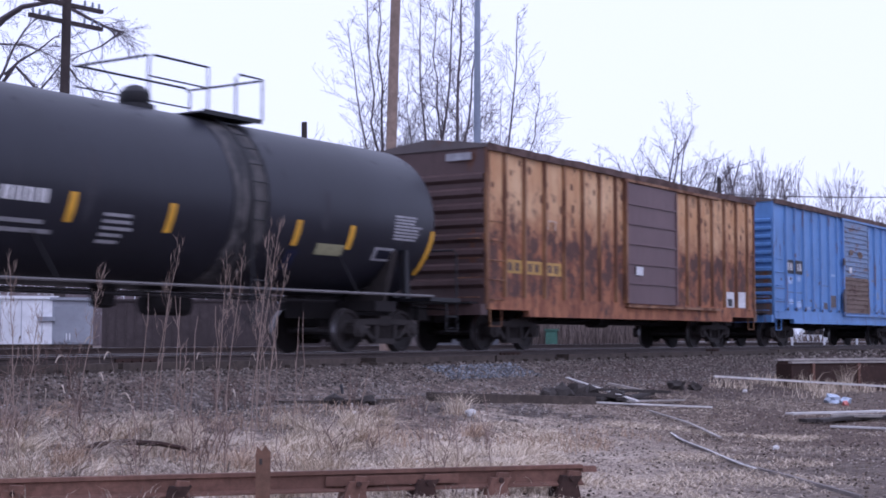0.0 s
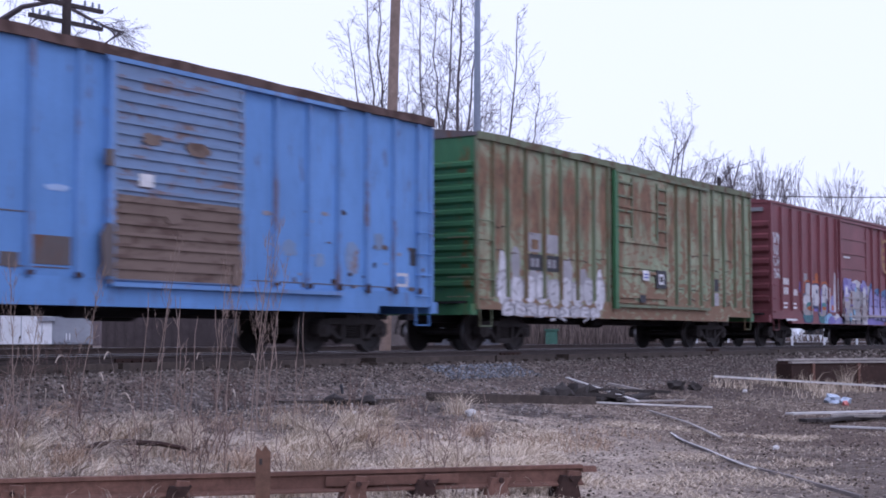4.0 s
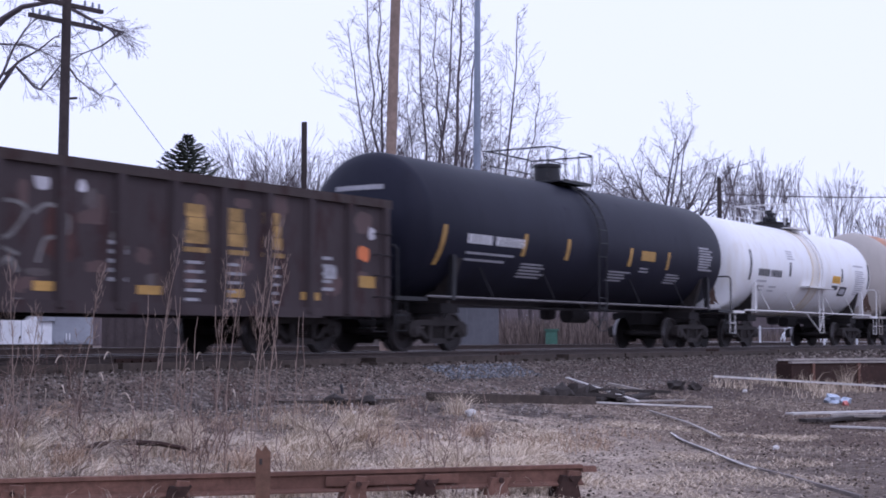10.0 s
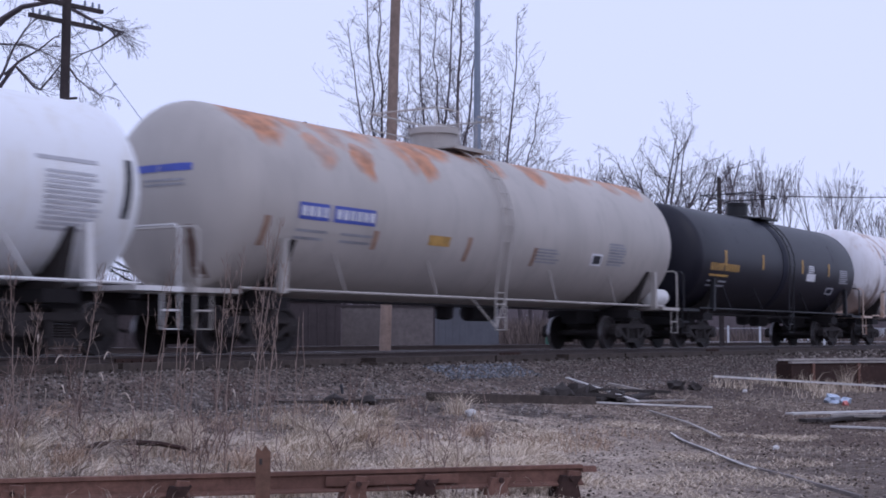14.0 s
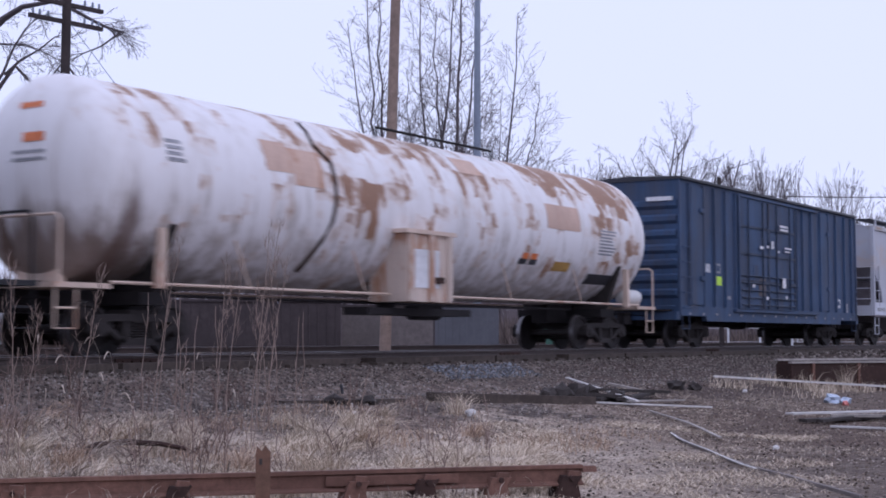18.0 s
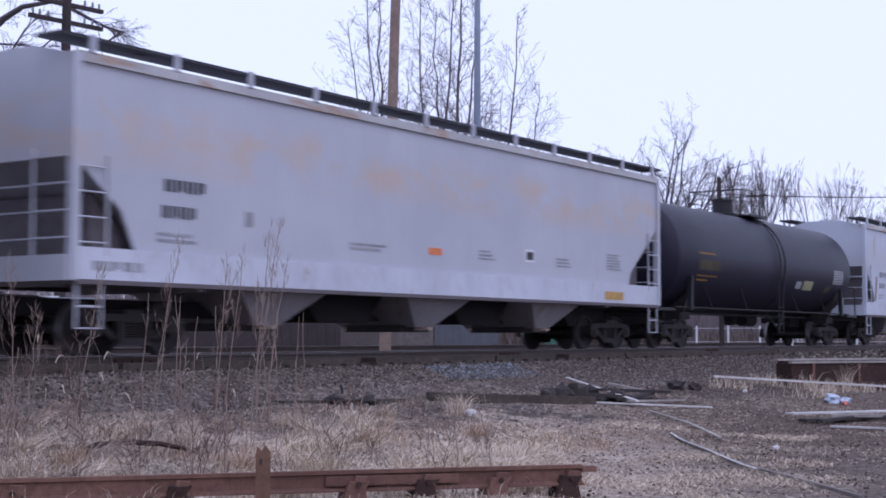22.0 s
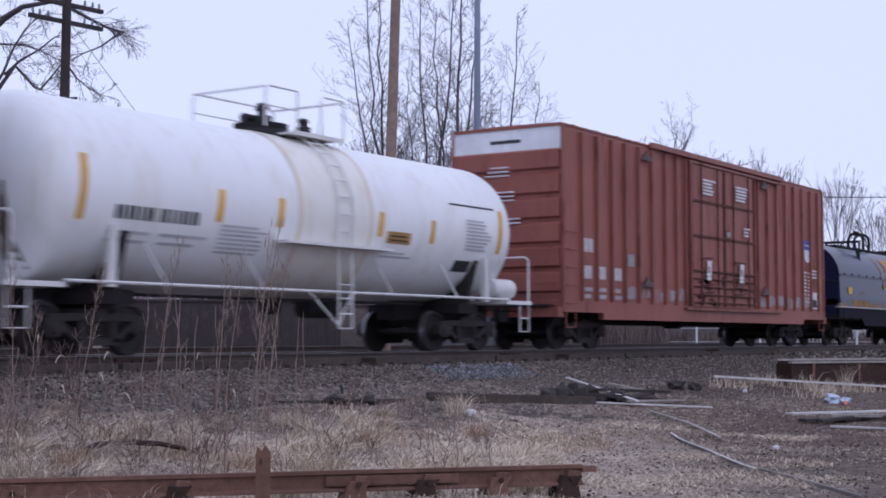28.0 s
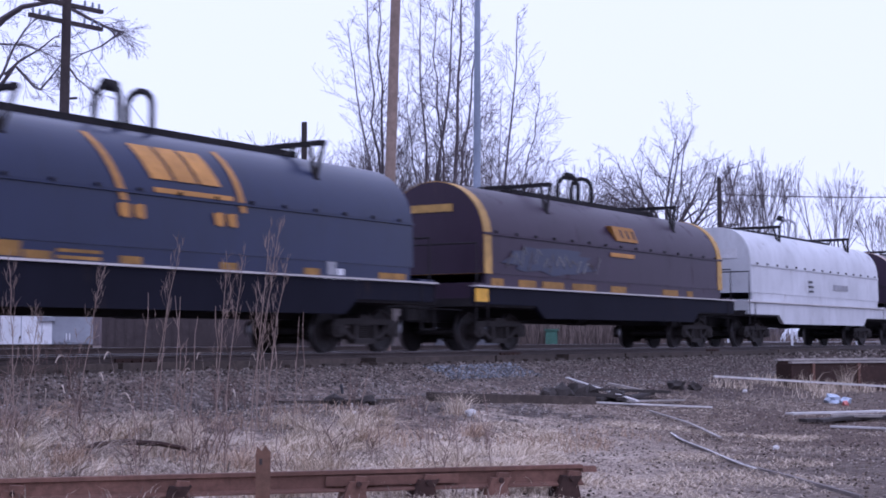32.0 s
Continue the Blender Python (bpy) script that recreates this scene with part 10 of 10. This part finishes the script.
post.matrix_basis = pose(9.32, 8.02, 0)
tagged(post, "short split reddish timber post", "post")
part("post_body", prism(B(), [(-0.062, 0), (0.062, 0), (0.066, 0.52), (0.02, 0.58), (-0.01, 0.53), (-0.05, 0.57), (-0.062, 0.50)], -0.05, 0.05), "stump", post)
part("post_notch", box(B(), -0.03, -0.005, -0.056, -0.05, 0.42, 0.47), "wood_dark", post)
post.matrix_basis = pose(9.32, 8.02, 0, 0, 0, math.degrees(-YAW) + 7)


def board(name, a, b, w, thick, material, label, lift=0.01, bend=0.0, category="board"):
    """A loose board from a to b (x, y) on the ground. bend: sideways bow."""
    za, zb = ground_z(*a) + lift, ground_z(*b) + lift
    pa, pb = Vector((a[0], a[1], za)), Vector((b[0], b[1], zb))
    dd = pb - pa
    side = dd.cross(Vector((0, 0, 1))).normalized()
    up = side.cross(dd).normalized()
    n = 8 if bend else 2
    bm = B()
    rings = []
    for k in range(n + 1):
        f = k / n
        q = pa.lerp(pb, f) - pa + side * bend * math.sin(math.pi * f)
        if bend or n > 2:
            q.z += ground_z(pa.x + q.x, pa.y + q.y) + lift - (pa.z + q.z) * 1.0
        rings.append([bm.verts.new(q + side * s * w / 2 + up * u * thick) for s, u in ((-1, 0), (1, 0), (1, 1), (-1, 1))])
    for r0, r1 in zip(rings, rings[1:]):
        for k in range(4):
            bm.faces.new((r0[k], r0[(k + 1) % 4], r1[(k + 1) % 4], r1[k]))
    bm.faces.new(rings[0][::-1])
    bm.faces.new(rings[-1])
    ob = new(name, mesh_of(name, bm, M[material]))
    ob.location = pa
    return tagged(ob, label, category, "scrap timber in the lot")


board("old_sleeper", (20.0, 13.5), (23.6, 12.3), 0.24, 0.17, "tie", "dark old sleeper half sunk in the ground", -0.03, category="sleeper")
board("old_sleeper", (17.0, 14.3), (19.4, 13.7), 0.24, 0.12, "tie", "dark old sleeper half sunk in the ground", -0.085, category="sleeper")
board("board", (26.7, 14.5), (24.0, 11.55), 0.08, 0.03, "wood_pale", "pale weathered board lying across debris", 0.12)
board("board", (26.9, 13.6), (26.3, 12.3), 0.08, 0.04, "wood", "grey weathered board on bare soil", 0.10)
board("board", (23.7, 12.25), (25.7, 10.8), 0.07, 0.03, "wood_pale", "pale weathered board on bare soil", 0.02)
board("board", (24.4, 12.0), (26.2, 11.6), 0.09, 0.03, "wood", "grey weathered board on bare soil", 0.05)
for i, (a, b, w) in enumerate((((23.4, 12.7), (25.5, 12.1), 0.22), ((23.8, 12.3), (25.2, 12.6), 0.2), ((24.2, 12.0), (26.2, 12.3), 0.16), ((23.5, 12.9), (24.6, 12.0), 0.18), ((24.8, 12.8), (26.4, 12.0), 0.12))):
    board("charred_board", a, b, w, 0.06, "wood_dark", "blackened board in a debris heap", 0.02 + 0.03 * i)
board("bent_strip", (23.2, 10.95), (19.35, 8.0), 0.05, 0.02, "wood", "bent pale strip of timber on bare soil", 0.05, -0.2)
board("long_timber", (19.78, 8.92), (13.3, 4.1), 0.04, 0.035, "wood_mid", "long thin weathered timber half sunk in soil", 0.0, 0.2)
# the pale top edge of the timber, added as a separate thin strip
board("split_lath", (19.8, 8.98), (15.2, 5.86), 0.022, 0.012, "wood_pale", "pale strip added as the top edge of a weathered timber", 0.035, 0.03)
board("board", (24.6, 8.85), (26.8, 7.55), 0.24, 0.03, "wood_pale", "pale weathered board on a small pile", 0.12)
board("board", (24.3, 8.5), (26.6, 7.3), 0.2, 0.06, "wood_dark", "dark board under a pale one", 0.03)
board("board", (25.2, 8.3), (25.6, 7.5), 0.16, 0.05, "wood", "short grey board on a pile", 0.08)
board("board", (23.4, 7.7), (23.2, 6.2), 0.09, 0.03, "wood_pale", "pale weathered board on bare soil", 0.02)
board("board", (24.0, 8.1), (26.0, 7.9), 0.12, 0.05, "wood_dark", "dark wet board on a pile", 0.06)
board("long_board", (32.2, 13.45), (36.0, 9.3), 0.10, 0.045, "wood_pale", "long pale board propped along a steel trough", 0.16)

# low rusted steel trough
tr = new("steel_trough")
ta, tb = Vector((34.4, 12.3, 0)), Vector((40.5, 8.8, 0))
d = tb - ta
tr.matrix_basis = Matrix.Translation((34.4, 12.3, 0.12)) @ Matrix.Rotation(math.atan2(d.y, d.x), 4, "Z")
tagged(tr, "long low rust-brown steel trough", "trough")
TL = d.length
part("trough_wall", box(B(), 0, TL, -0.04, 0.0, 0.0, 0.74), "rust_dark", tr)
part("trough_wall", box(B(), 0, TL, 0.5, 0.54, 0.0, 0.80), "rust_dark", tr)
part("trough_end", box(B(), -0.04, 0, -0.04, 0.54, 0.0, 0.72), "rust_dark", tr)
part("trough_lip", box(B(), -0.06, TL, -0.09, 0.05, 0.74, 0.79), "wood", tr)
part("trough_lip", box(B(), -0.06, TL, 0.46, 0.6, 0.80, 0.85), "wood", tr)
for k in range(6):
    part("trough_rib", box(B(), 0.6 + k * 1.5, 0.68 + k * 1.5, -0.09, -0.04, 0.0, 0.74), "rust", tr)


def crumple(name, x, y, size, material, label, seed, flat=0.6):
    rng = random.Random(seed)
    bm = B()
    bmesh.ops.create_icosphere(bm, subdivisions=2, radius=size)
    for v in bm.verts:
        k = rng.uniform(0.65, 1.2)
        v.co = Vector((v.co.x * k, v.co.y * k * 0.8, v.co.z * k * flat))
    ob = new(name, mesh_of(name, bm, M[material]))
    ob.location = (x, y, ground_z(x, y) + size * flat * 0.55)
    return tagged(ob, label, "litter", "litter on the lot")


crumple("plastic_bag", 30.3, 9.95, 0.24, "plastic", "crumpled pale blue plastic bag", 1)
crumple("plastic_bag", 30.6, 9.75, 0.16, "plastic", "crumpled pale blue plastic bag", 8)
crumple("carton", 29.8, 9.5, 0.09, "litter_red", "small crushed pink-red carton on the soil", 2, 0.8)
crumple("paper_scrap", 17.0, 12.8, 0.08, "litter_white", "white scrap of paper in the grass", 3)
crumple("paper_scrap", 19.3, 12.25, 0.11, "litter_white", "white scrap of paper in the grass", 4, 0.7)
crumple("paper_scrap", 13.5, 9.3, 0.055, "litter_white", "white scrap of paper in the grass", 5)
crumple("paper_scrap", 18.35, 6.8, 0.06, "litter_white", "white scrap of paper on bare soil", 6)
crumple("paper_scrap", 31.0, 12.2, 0.09, "litter_white", "white scrap of paper on bare soil", 7)
for i, (x, y, r) in enumerate(((23.5, 12.85, 0.27), (23.9, 12.75, 0.3), (24.3, 12.7, 0.25), (24.8, 12.4, 0.22), (23.2, 13.0, 0.2))):
    crumple("dirt_clod", x, y, r, "wood_dark", "dark clod of earth and roots", 30 + i, 0.75)
crumple("dirt_clod", 29.2, 13.1, 0.26, "wood_dark", "dark clod of earth and roots", 9)
crumple("dirt_clod", 29.7, 12.9, 0.2, "wood_dark", "dark clod of earth and roots", 10)
crumple("dirt_clod", 17.9, 13.9, 0.2, "wood_dark", "dark clod of earth and roots", 12)
crumple("dirt_clod", 18.5, 13.7, 0.16, "wood_dark", "dark clod of earth and roots", 13)
stub = new("iron_stub", mesh_of("iron_stub", tube(B(), [(0, 0, 0), (-0.03, 0.02, 0.16)], 0.025, 6), M["ink"]))
stub.location = (19.0, 14.6, ground_z(19.0, 14.6))
tagged(stub, "short black iron stub in the gravel", "stub")
arc = new("bent_branch", mesh_of("bent_branch", tube(B(), [(0, 0, -0.02), (0.08, 0.05, 0.08), (0.35, 0.1, 0.15), (0.8, 0.12, 0.16), (1.2, 0.0, 0.12), (1.5, -0.1, 0.05)], 0.045, 7, 0.6), M["rust_dark"], True))
arc.location = (10.2, 11.3, ground_z(10.2, 11.3))
tagged(arc, "bent brown branch arching over the straw", "branch")


def blades(name, count, xr, yr, high, width, material, label, seed, lie=0.5, patch=0.0, thr=0.0):
    """Dry grass: thin bent blades in one scatter; patch: size of its clumps."""
    rng = random.Random(seed)
    V, F = [], []
    made = 0
    while made < count:
        x, y = rng.uniform(*xr), rng.uniform(*yr)
        if patch and noise.noise((x * patch, y * patch, seed * 1.7)) < thr:
            made += 0.25
            continue
        made += 1
        z = ground_z(x, y) - 0.01
        hh = high * rng.uniform(0.35, 1.1)
        a = rng.uniform(0, 6.283)
        l = lie * rng.uniform(0.2, 1.3) * hh
        lx, ly = math.cos(a) * l, math.sin(a) * l
        w = width * rng.uniform(0.6, 1.3)
        wx, wy = math.cos(YAW) * w, -math.sin(YAW) * w
        o = len(V)
        V += [(x - wx, y - wy, z), (x + wx, y + wy, z), (x + lx * 0.4 + wx * 0.8, y + ly * 0.4 + wy * 0.8, z + hh * 0.6), (x + lx * 0.4 - wx * 0.8, y + ly * 0.4 - wy * 0.8, z + hh * 0.6), (x + lx, y + ly, z + hh * max(0.22, 1 - 0.33 * lie))]
        F += [(o, o + 1, o + 2, o + 3), (o + 3, o + 2, o + 4)]
    tagged(new(name, raw(name, V, F, M[material])), label, "grass", kind="stuff")


blades("dry_grass", 9000, (9.5, 21), (7.0, 11.4), 0.10, 0.0055, "straw", "matted pale dry grass in the lot", 1, 4.2, 0.9, 0.1)
blades("grey_grass", 9000, (7.0, 14.5), (9.6, 14.0), 0.13, 0.005, "straw_grey", "dull grey-brown dead grass by the old rails", 2, 3.0, 1.1, 0.05)
blades("short_dry_grass", 6000, (8.5, 17), (4.8, 8.6), 0.09, 0.004, "straw", "short dry grass before the old rails", 7, 3.0, 0.8, 0.0)
blades("reddish_grass", 2200, (7.5, 19), (8.5, 13.5), 0.26, 0.004, "straw_red", "reddish dead grass among the straw", 3, 0.7, 0.8, 0.1)
blades("straw_litter", 20000, (8, 30), (4.5, 14.0), 0.05, 0.004, "straw", "flattened straw scattered on the soil", 4, 4.0, 0.4, -0.05)
blades("dark_litter", 4500, (7, 24), (5.5, 14.2), 0.05, 0.005, "stem_dark", "dark rotted stems scattered on the soil", 9, 4.0, 0.7, 0.0)
blades("trough_weeds", 900, (31.0, 37.0), (10.5, 13.2), 0.38, 0.006, "straw", "pale dry weeds by the trough", 5, 0.7, 0.7, 0.0)
blades("rail_weeds", 1200, (6.5, 12.2), (6.4, 11.2), 0.24, 0.004, "straw_grey", "dry grass against the old rails", 6, 0.6, 1.2, 0.0)


def tuft(name, x, y, count, high, spread_, material, label, seed):
    """A clump of dry blades that rise, arch over one side more than the other, and curl down at the tips."""
    rng = random.Random(seed)
    V, F = [], []
    z = ground_z(x, y) - 0.01
    mean = rng.uniform(0, 6.283)
    for i in range(count):
        a = mean + rng.gauss(0, 1.0) if rng.random() < 0.7 else rng.uniform(0, 6.283)
        hh = high * rng.uniform(0.4, 1.1)
        l = spread_ * rng.uniform(0.15, 1.1)
        bx, by = x + rng.gauss(0, 0.09), y + rng.gauss(0, 0.09)
        curl = rng.uniform(0.2, 1.0)
        w = rng.uniform(0.0028, 0.0055)
        wx, wy = math.cos(YAW) * w, -math.sin(YAW) * w
        side = rng.gauss(0, 0.18) * l
        o = len(V)
        for k in range(4):
            f = k / 4
            out = l * f ** 1.3
            px = bx + math.cos(a) * out - math.sin(a) * side * f * f
            py = by + math.sin(a) * out + math.cos(a) * side * f * f
            pz = z + hh * (1.75 * f - (0.75 + 0.55 * curl) * f * f)
            s = 1 - 0.2 * k
            V += [(px - wx * s, py - wy * s, pz + wx * 0.3), (px + wx * s, py + wy * s, pz)]
            if k:
                F.append((o + 2 * k - 2, o + 2 * k - 1, o + 2 * k + 1, o + 2 * k))
        V.append((bx + math.cos(a) * l - math.sin(a) * side, by + math.sin(a) * l + math.cos(a) * side, z + hh * max(0.06, 1.0 - 0.6 * curl)))
        F.append((o + 6, o + 7, o + 8))
    tagged(new(name, raw(name, V, F, M[material])), label, "grass tuft", "grass tufts in the lot", kind="stuff")


for i, (x, y, n, hh, sp, m) in enumerate(((14.0, 11.0, 170, 0.36, 0.35, "straw"), (14.5, 10.8, 150, 0.32, 0.4, "straw_red"), (19.3, 12.5, 130, 0.42, 0.6, "straw"), (12.2, 11.9, 200, 0.34, 0.5, "straw"), (11.5, 11.7, 200, 0.30, 0.5, "straw"), (9.8, 11.0, 150, 0.35, 0.4, "straw_red"), (13.2, 10.4, 120, 0.3, 0.4, "straw"), (35.8, 11.4, 120, 0.95, 0.8, "straw"), (34.6, 12.0, 60, 0.6, 0.5, "straw"), (15.5, 11.5, 120, 0.3, 0.4, "straw"), (16.8, 10.6, 110, 0.28, 0.4, "straw_red"), (10.6, 11.6, 160, 0.32, 0.5, "straw"), (8.9, 10.6, 160, 0.36, 0.4, "straw"), (12.9, 12.4, 150, 0.3, 0.5, "straw"), (14.9, 12.1, 130, 0.3, 0.5, "straw"))):
    tuft("grass_tuft", x, y, n, hh, sp, m, "dry grass tuft leaning every way" if m == "straw" else "reddish dead grass tuft", 100 + i)


rng = random.Random(77)
for i in range(190):
    b, d = rng.uniform(-17.6, 5.5), rng.uniform(13.4, 22.5)
    x, y = away(b, d)
    thick = 0.5 * noise.noise((x * 0.6, y * 0.6, 8.0)) - 0.10 * abs(d - 16.0) + (0.35 if b > -7 else 0.0 if b > -13 else 0.12) + (0.25 if d < 16.5 else 0.0)
    if thick < -0.05 + rng.gauss(0, 0.1):
        continue
    big = rng.random() < 0.3
    pale = b > -8 or rng.random() < 0.25
    tuft("grass_tuft", x, y, rng.randint(70, 150) if big else rng.randint(30, 80), rng.uniform(0.24, 0.40) if big else rng.uniform(0.12, 0.26), rng.uniform(0.5, 0.9) if big else rng.uniform(0.3, 0.6), rng.choice(("straw_pale", "straw", "straw_pale", "straw_pale") if pale else ("straw_grey", "straw_red", "straw_grey", "straw")), "dry grass tuft leaning every way" if pale else "dull dead grass tuft leaning every way", 400 + i)


def dead_shrub(x, y, high, seed):
    """A low bush of thin dark reddish stems."""
    rng = random.Random(seed)
    t = thing("dead_shrub", x, y, ground_z(x, y) - 0.02, "thin dark reddish-brown dead stems in the grass", "shrub", "dead shrubs in the lot")
    bm = B()
    for k in range(rng.randint(3, 7)):
        a = rng.uniform(0, 6.283)
        hh = high * rng.uniform(0.5, 1.0)
        out = Vector((math.cos(a), math.sin(a), 0)) * hh * rng.uniform(0.1, 0.55)
        foot = Vector((rng.gauss(0, 0.06), rng.gauss(0, 0.06), 0))
        mid = foot + out * 0.4 + Vector((0, 0, hh * 0.55))
        tip = foot + out + Vector((0, 0, hh))
        tube(bm, [foot, mid, tip], 0.006, 3, 0.4)
        for m in range(3):
            q = mid.lerp(tip, rng.random() * 0.8)
            tube(bm, [q, q + Vector((rng.gauss(0, 0.08), rng.gauss(0, 0.08), rng.uniform(0.05, 0.16)))], 0.0045, 3, 0.5)
    tagged(part("stem", bm, "stem_dark", t), kind="stuff")


rng = random.Random(5)
for i in range(44):
    b = rng.uniform(-17.6, -8.5) if i < 30 else rng.uniform(-8.5, 2.0)
    x, y = away(b, rng.uniform(14.0, 22.0))
    dead_shrub(x, y, rng.uniform(0.25, 0.75), 500 + i)


def foxtail(x, y, high, seed):
    """A bent grass stalk with a pale drooping seed head."""
    rng = random.Random(seed)
    t = thing("foxtail_grass", x, y, ground_z(x, y) - 0.02, "dry grass stalk with a pale drooping seed head", "grass", "foxtail grass by the ballast")
    a = rng.uniform(0, 6.283)
    o = Vector((math.cos(a), math.sin(a), 0))
    top = o * high * 0.25 + Vector((0, 0, high))
    part("stem", tube(B(), [(0, 0, 0), tuple(o * high * 0.08 + Vector((0, 0, high * 0.6))), tuple(top)], 0.004, 3, 0.7), "straw_grey", t)
    bm = B()
    l = rng.uniform(0.10, 0.17)
    lathe_pts = [top + o * l * f + Vector((0, 0, 0.03 * math.sin(3.14 * f) - 0.09 * f * f)) for f in (0, 0.25, 0.5, 0.75, 1.0)]
    for p, q, r in zip(lathe_pts, lathe_pts[1:], (0.007, 0.012, 0.012, 0.007)):
        tube(bm, [p, q], r, 5, 0.9)
    part("seed_head", bm, "straw_grey", t)


rng = random.Random(15)
for i in range(20):
    b = rng.uniform(-17.6, -13.0) if i < 12 else rng.uniform(-13.0, -2.0)
    x, y = away(b, rng.uniform(17.5, 24.5))
    foxtail(x, y, rng.uniform(0.22, 0.6), 600 + i)


def weed(b0, b1, ztop, plume, seed, d=18.6):
    """A tall dry stalk; plume 1: feathery head, 2: forked, 0: bare."""
    rng = random.Random(seed)
    d = d + rng.uniform(-1.6, 1.2)
    x, y = away(b0, d)
    z = ground_z(x, y)
    t = thing("weed_stalk", x, y, z - 0.02, "tall dry weed stalk with a feathery head" if plume == 1 else "tall thin dry weed stalk", "weed", "tall dry weeds")
    x1, y1 = away(b1, d)
    hh = ztop - z
    lean = Vector((x1 - x, y1 - y, 0))
    n = 7
    pts = [Vector((rng.gauss(0, 0.012), rng.gauss(0, 0.012), 0)) + lean * (k / n) ** 1.5 + Vector((0, 0, hh * k / n)) for k in range(n + 1)]
    part("stem", tube(B(), pts, 0.0070, 5, 0.5), "stalk", t)
    bm = B()
    made = 0
    if plume == 1:
        for k in range(17):
            f = 0.45 + 0.55 * (k + rng.random()) / 17
            i = min(n - 1, int(f * n))
            q = pts[i].lerp(pts[i + 1], f * n - i)
            a = rng.uniform(0, 6.283)
            l = (0.09 + 0.36 * (1.03 - f)) * rng.uniform(0.5, 1.2)
            out = Vector((math.cos(a), math.sin(a), 0))
            mid = q + out * l * 0.35 + Vector((0, 0, l * 0.45))
            tip = q + out * l * 0.5 + Vector((0, 0, l * rng.uniform(0.9, 1.3)))
            tube(bm, [q, mid, tip], 0.0025, 3, 0.5)
            for m in range(5):
                b = mid.lerp(tip, rng.random())
                tube(bm, [b, b + Vector((rng.gauss(0, 0.035), rng.gauss(0, 0.035), rng.uniform(0.05, 0.13)))], 0.0019, 3, 0.6)
            made += 1
    else:
        for k in range(4 if plume else 3):
            f = rng.uniform(0.35, 0.9)
            i = min(n - 1, int(f * n))
            q = pts[i].lerp(pts[i + 1], f * n - i)
            a = rng.uniform(0, 6.283)
            l = hh * rng.uniform(0.12, 0.3) * (1.1 - f)
            tube(bm, [q, q + Vector((math.cos(a) * l * 0.6, math.sin(a) * l * 0.6, l))], 0.006, 3, 0.5)
            made += 1
    tagged(part("seed_head" if plume == 1 else "side_shoot", bm, "stalk", t), kind="stuff")


# the tallest stalks: bearing of foot and tip, height of the tip, kind of head
for i, (b0, b1, top, head) in enumerate(((-16.8, -17.1, 2.36, 1), (-14.5, -13.5, 2.32, 1), (-11.4, -10.6, 2.78, 1), (-9.1, -8.7, 2.42, 1), (-8.7, -8.1, 2.55, 1), (-7.7, -6.5, 3.0, 1), (-7.6, -7.0, 2.8, 1), (-7.2, -6.3, 2.48, 1), (-16.3, -16.0, 1.8, 1), (-6.0, -5.8, 1.8, 2), (-11.6, -11.0, 1.95, 2), (-12.0, -11.8, 2.1, 0))):
    weed(b0, b1, top, head, 200 + i)
rng = random.Random(91)
for i in range(11):
    b = rng.choice((rng.gauss(-8.3, 0.9), rng.gauss(-8.3, 0.9), rng.gauss(-11.0, 0.9), rng.uniform(-17.4, -5.0)))
    weed(b, b + rng.gauss(0.15, 0.35), rng.uniform(1.4, 2.4), rng.choice((0, 0, 0, 2)), 230 + i)
rng = random.Random(9)
for i in range(34):
    b = rng.uniform(-17.3, -5.0) if i < 26 else rng.uniform(-5.0, 3.0)
    weed(b, b + rng.uniform(-0.8, 0.8), rng.uniform(0.6, 1.15), 2, 300 + i, rng.uniform(14.2, 18.5))


# ---- movement ----
def gone(t):
    """How far the train has run since the start: it gains speed slowly."""
    q = t - 16.0
    return 9.616 * t + 0.023376 * (q * q - 256.0) - 0.00043160 * (q ** 3 + 4096.0)


def motions():
    for car, centre in CARS:
        walk(car, [(float(t), pose(centre - gone(t), TRACK, RAIL)) for t in range(0, 33)])
    for a, wheels in WHEELS.items():
        rows = []
        for k in range(0, 481):
            t = k / 15.0
            rows.append((t, pose(a * AXLE, 0, 0, 0, -math.degrees(gone(t) / WHEEL_R), 0)))
        walk(wheels[0], rows)
        keys = wheels[0].animation_data
        for w in wheels[1:]:
            w.rotation_mode = "QUATERNION"
            w.animation_data_create()
            w.animation_data.action = keys.action
            w.animation_data.action_slot = keys.action_slot


motions()
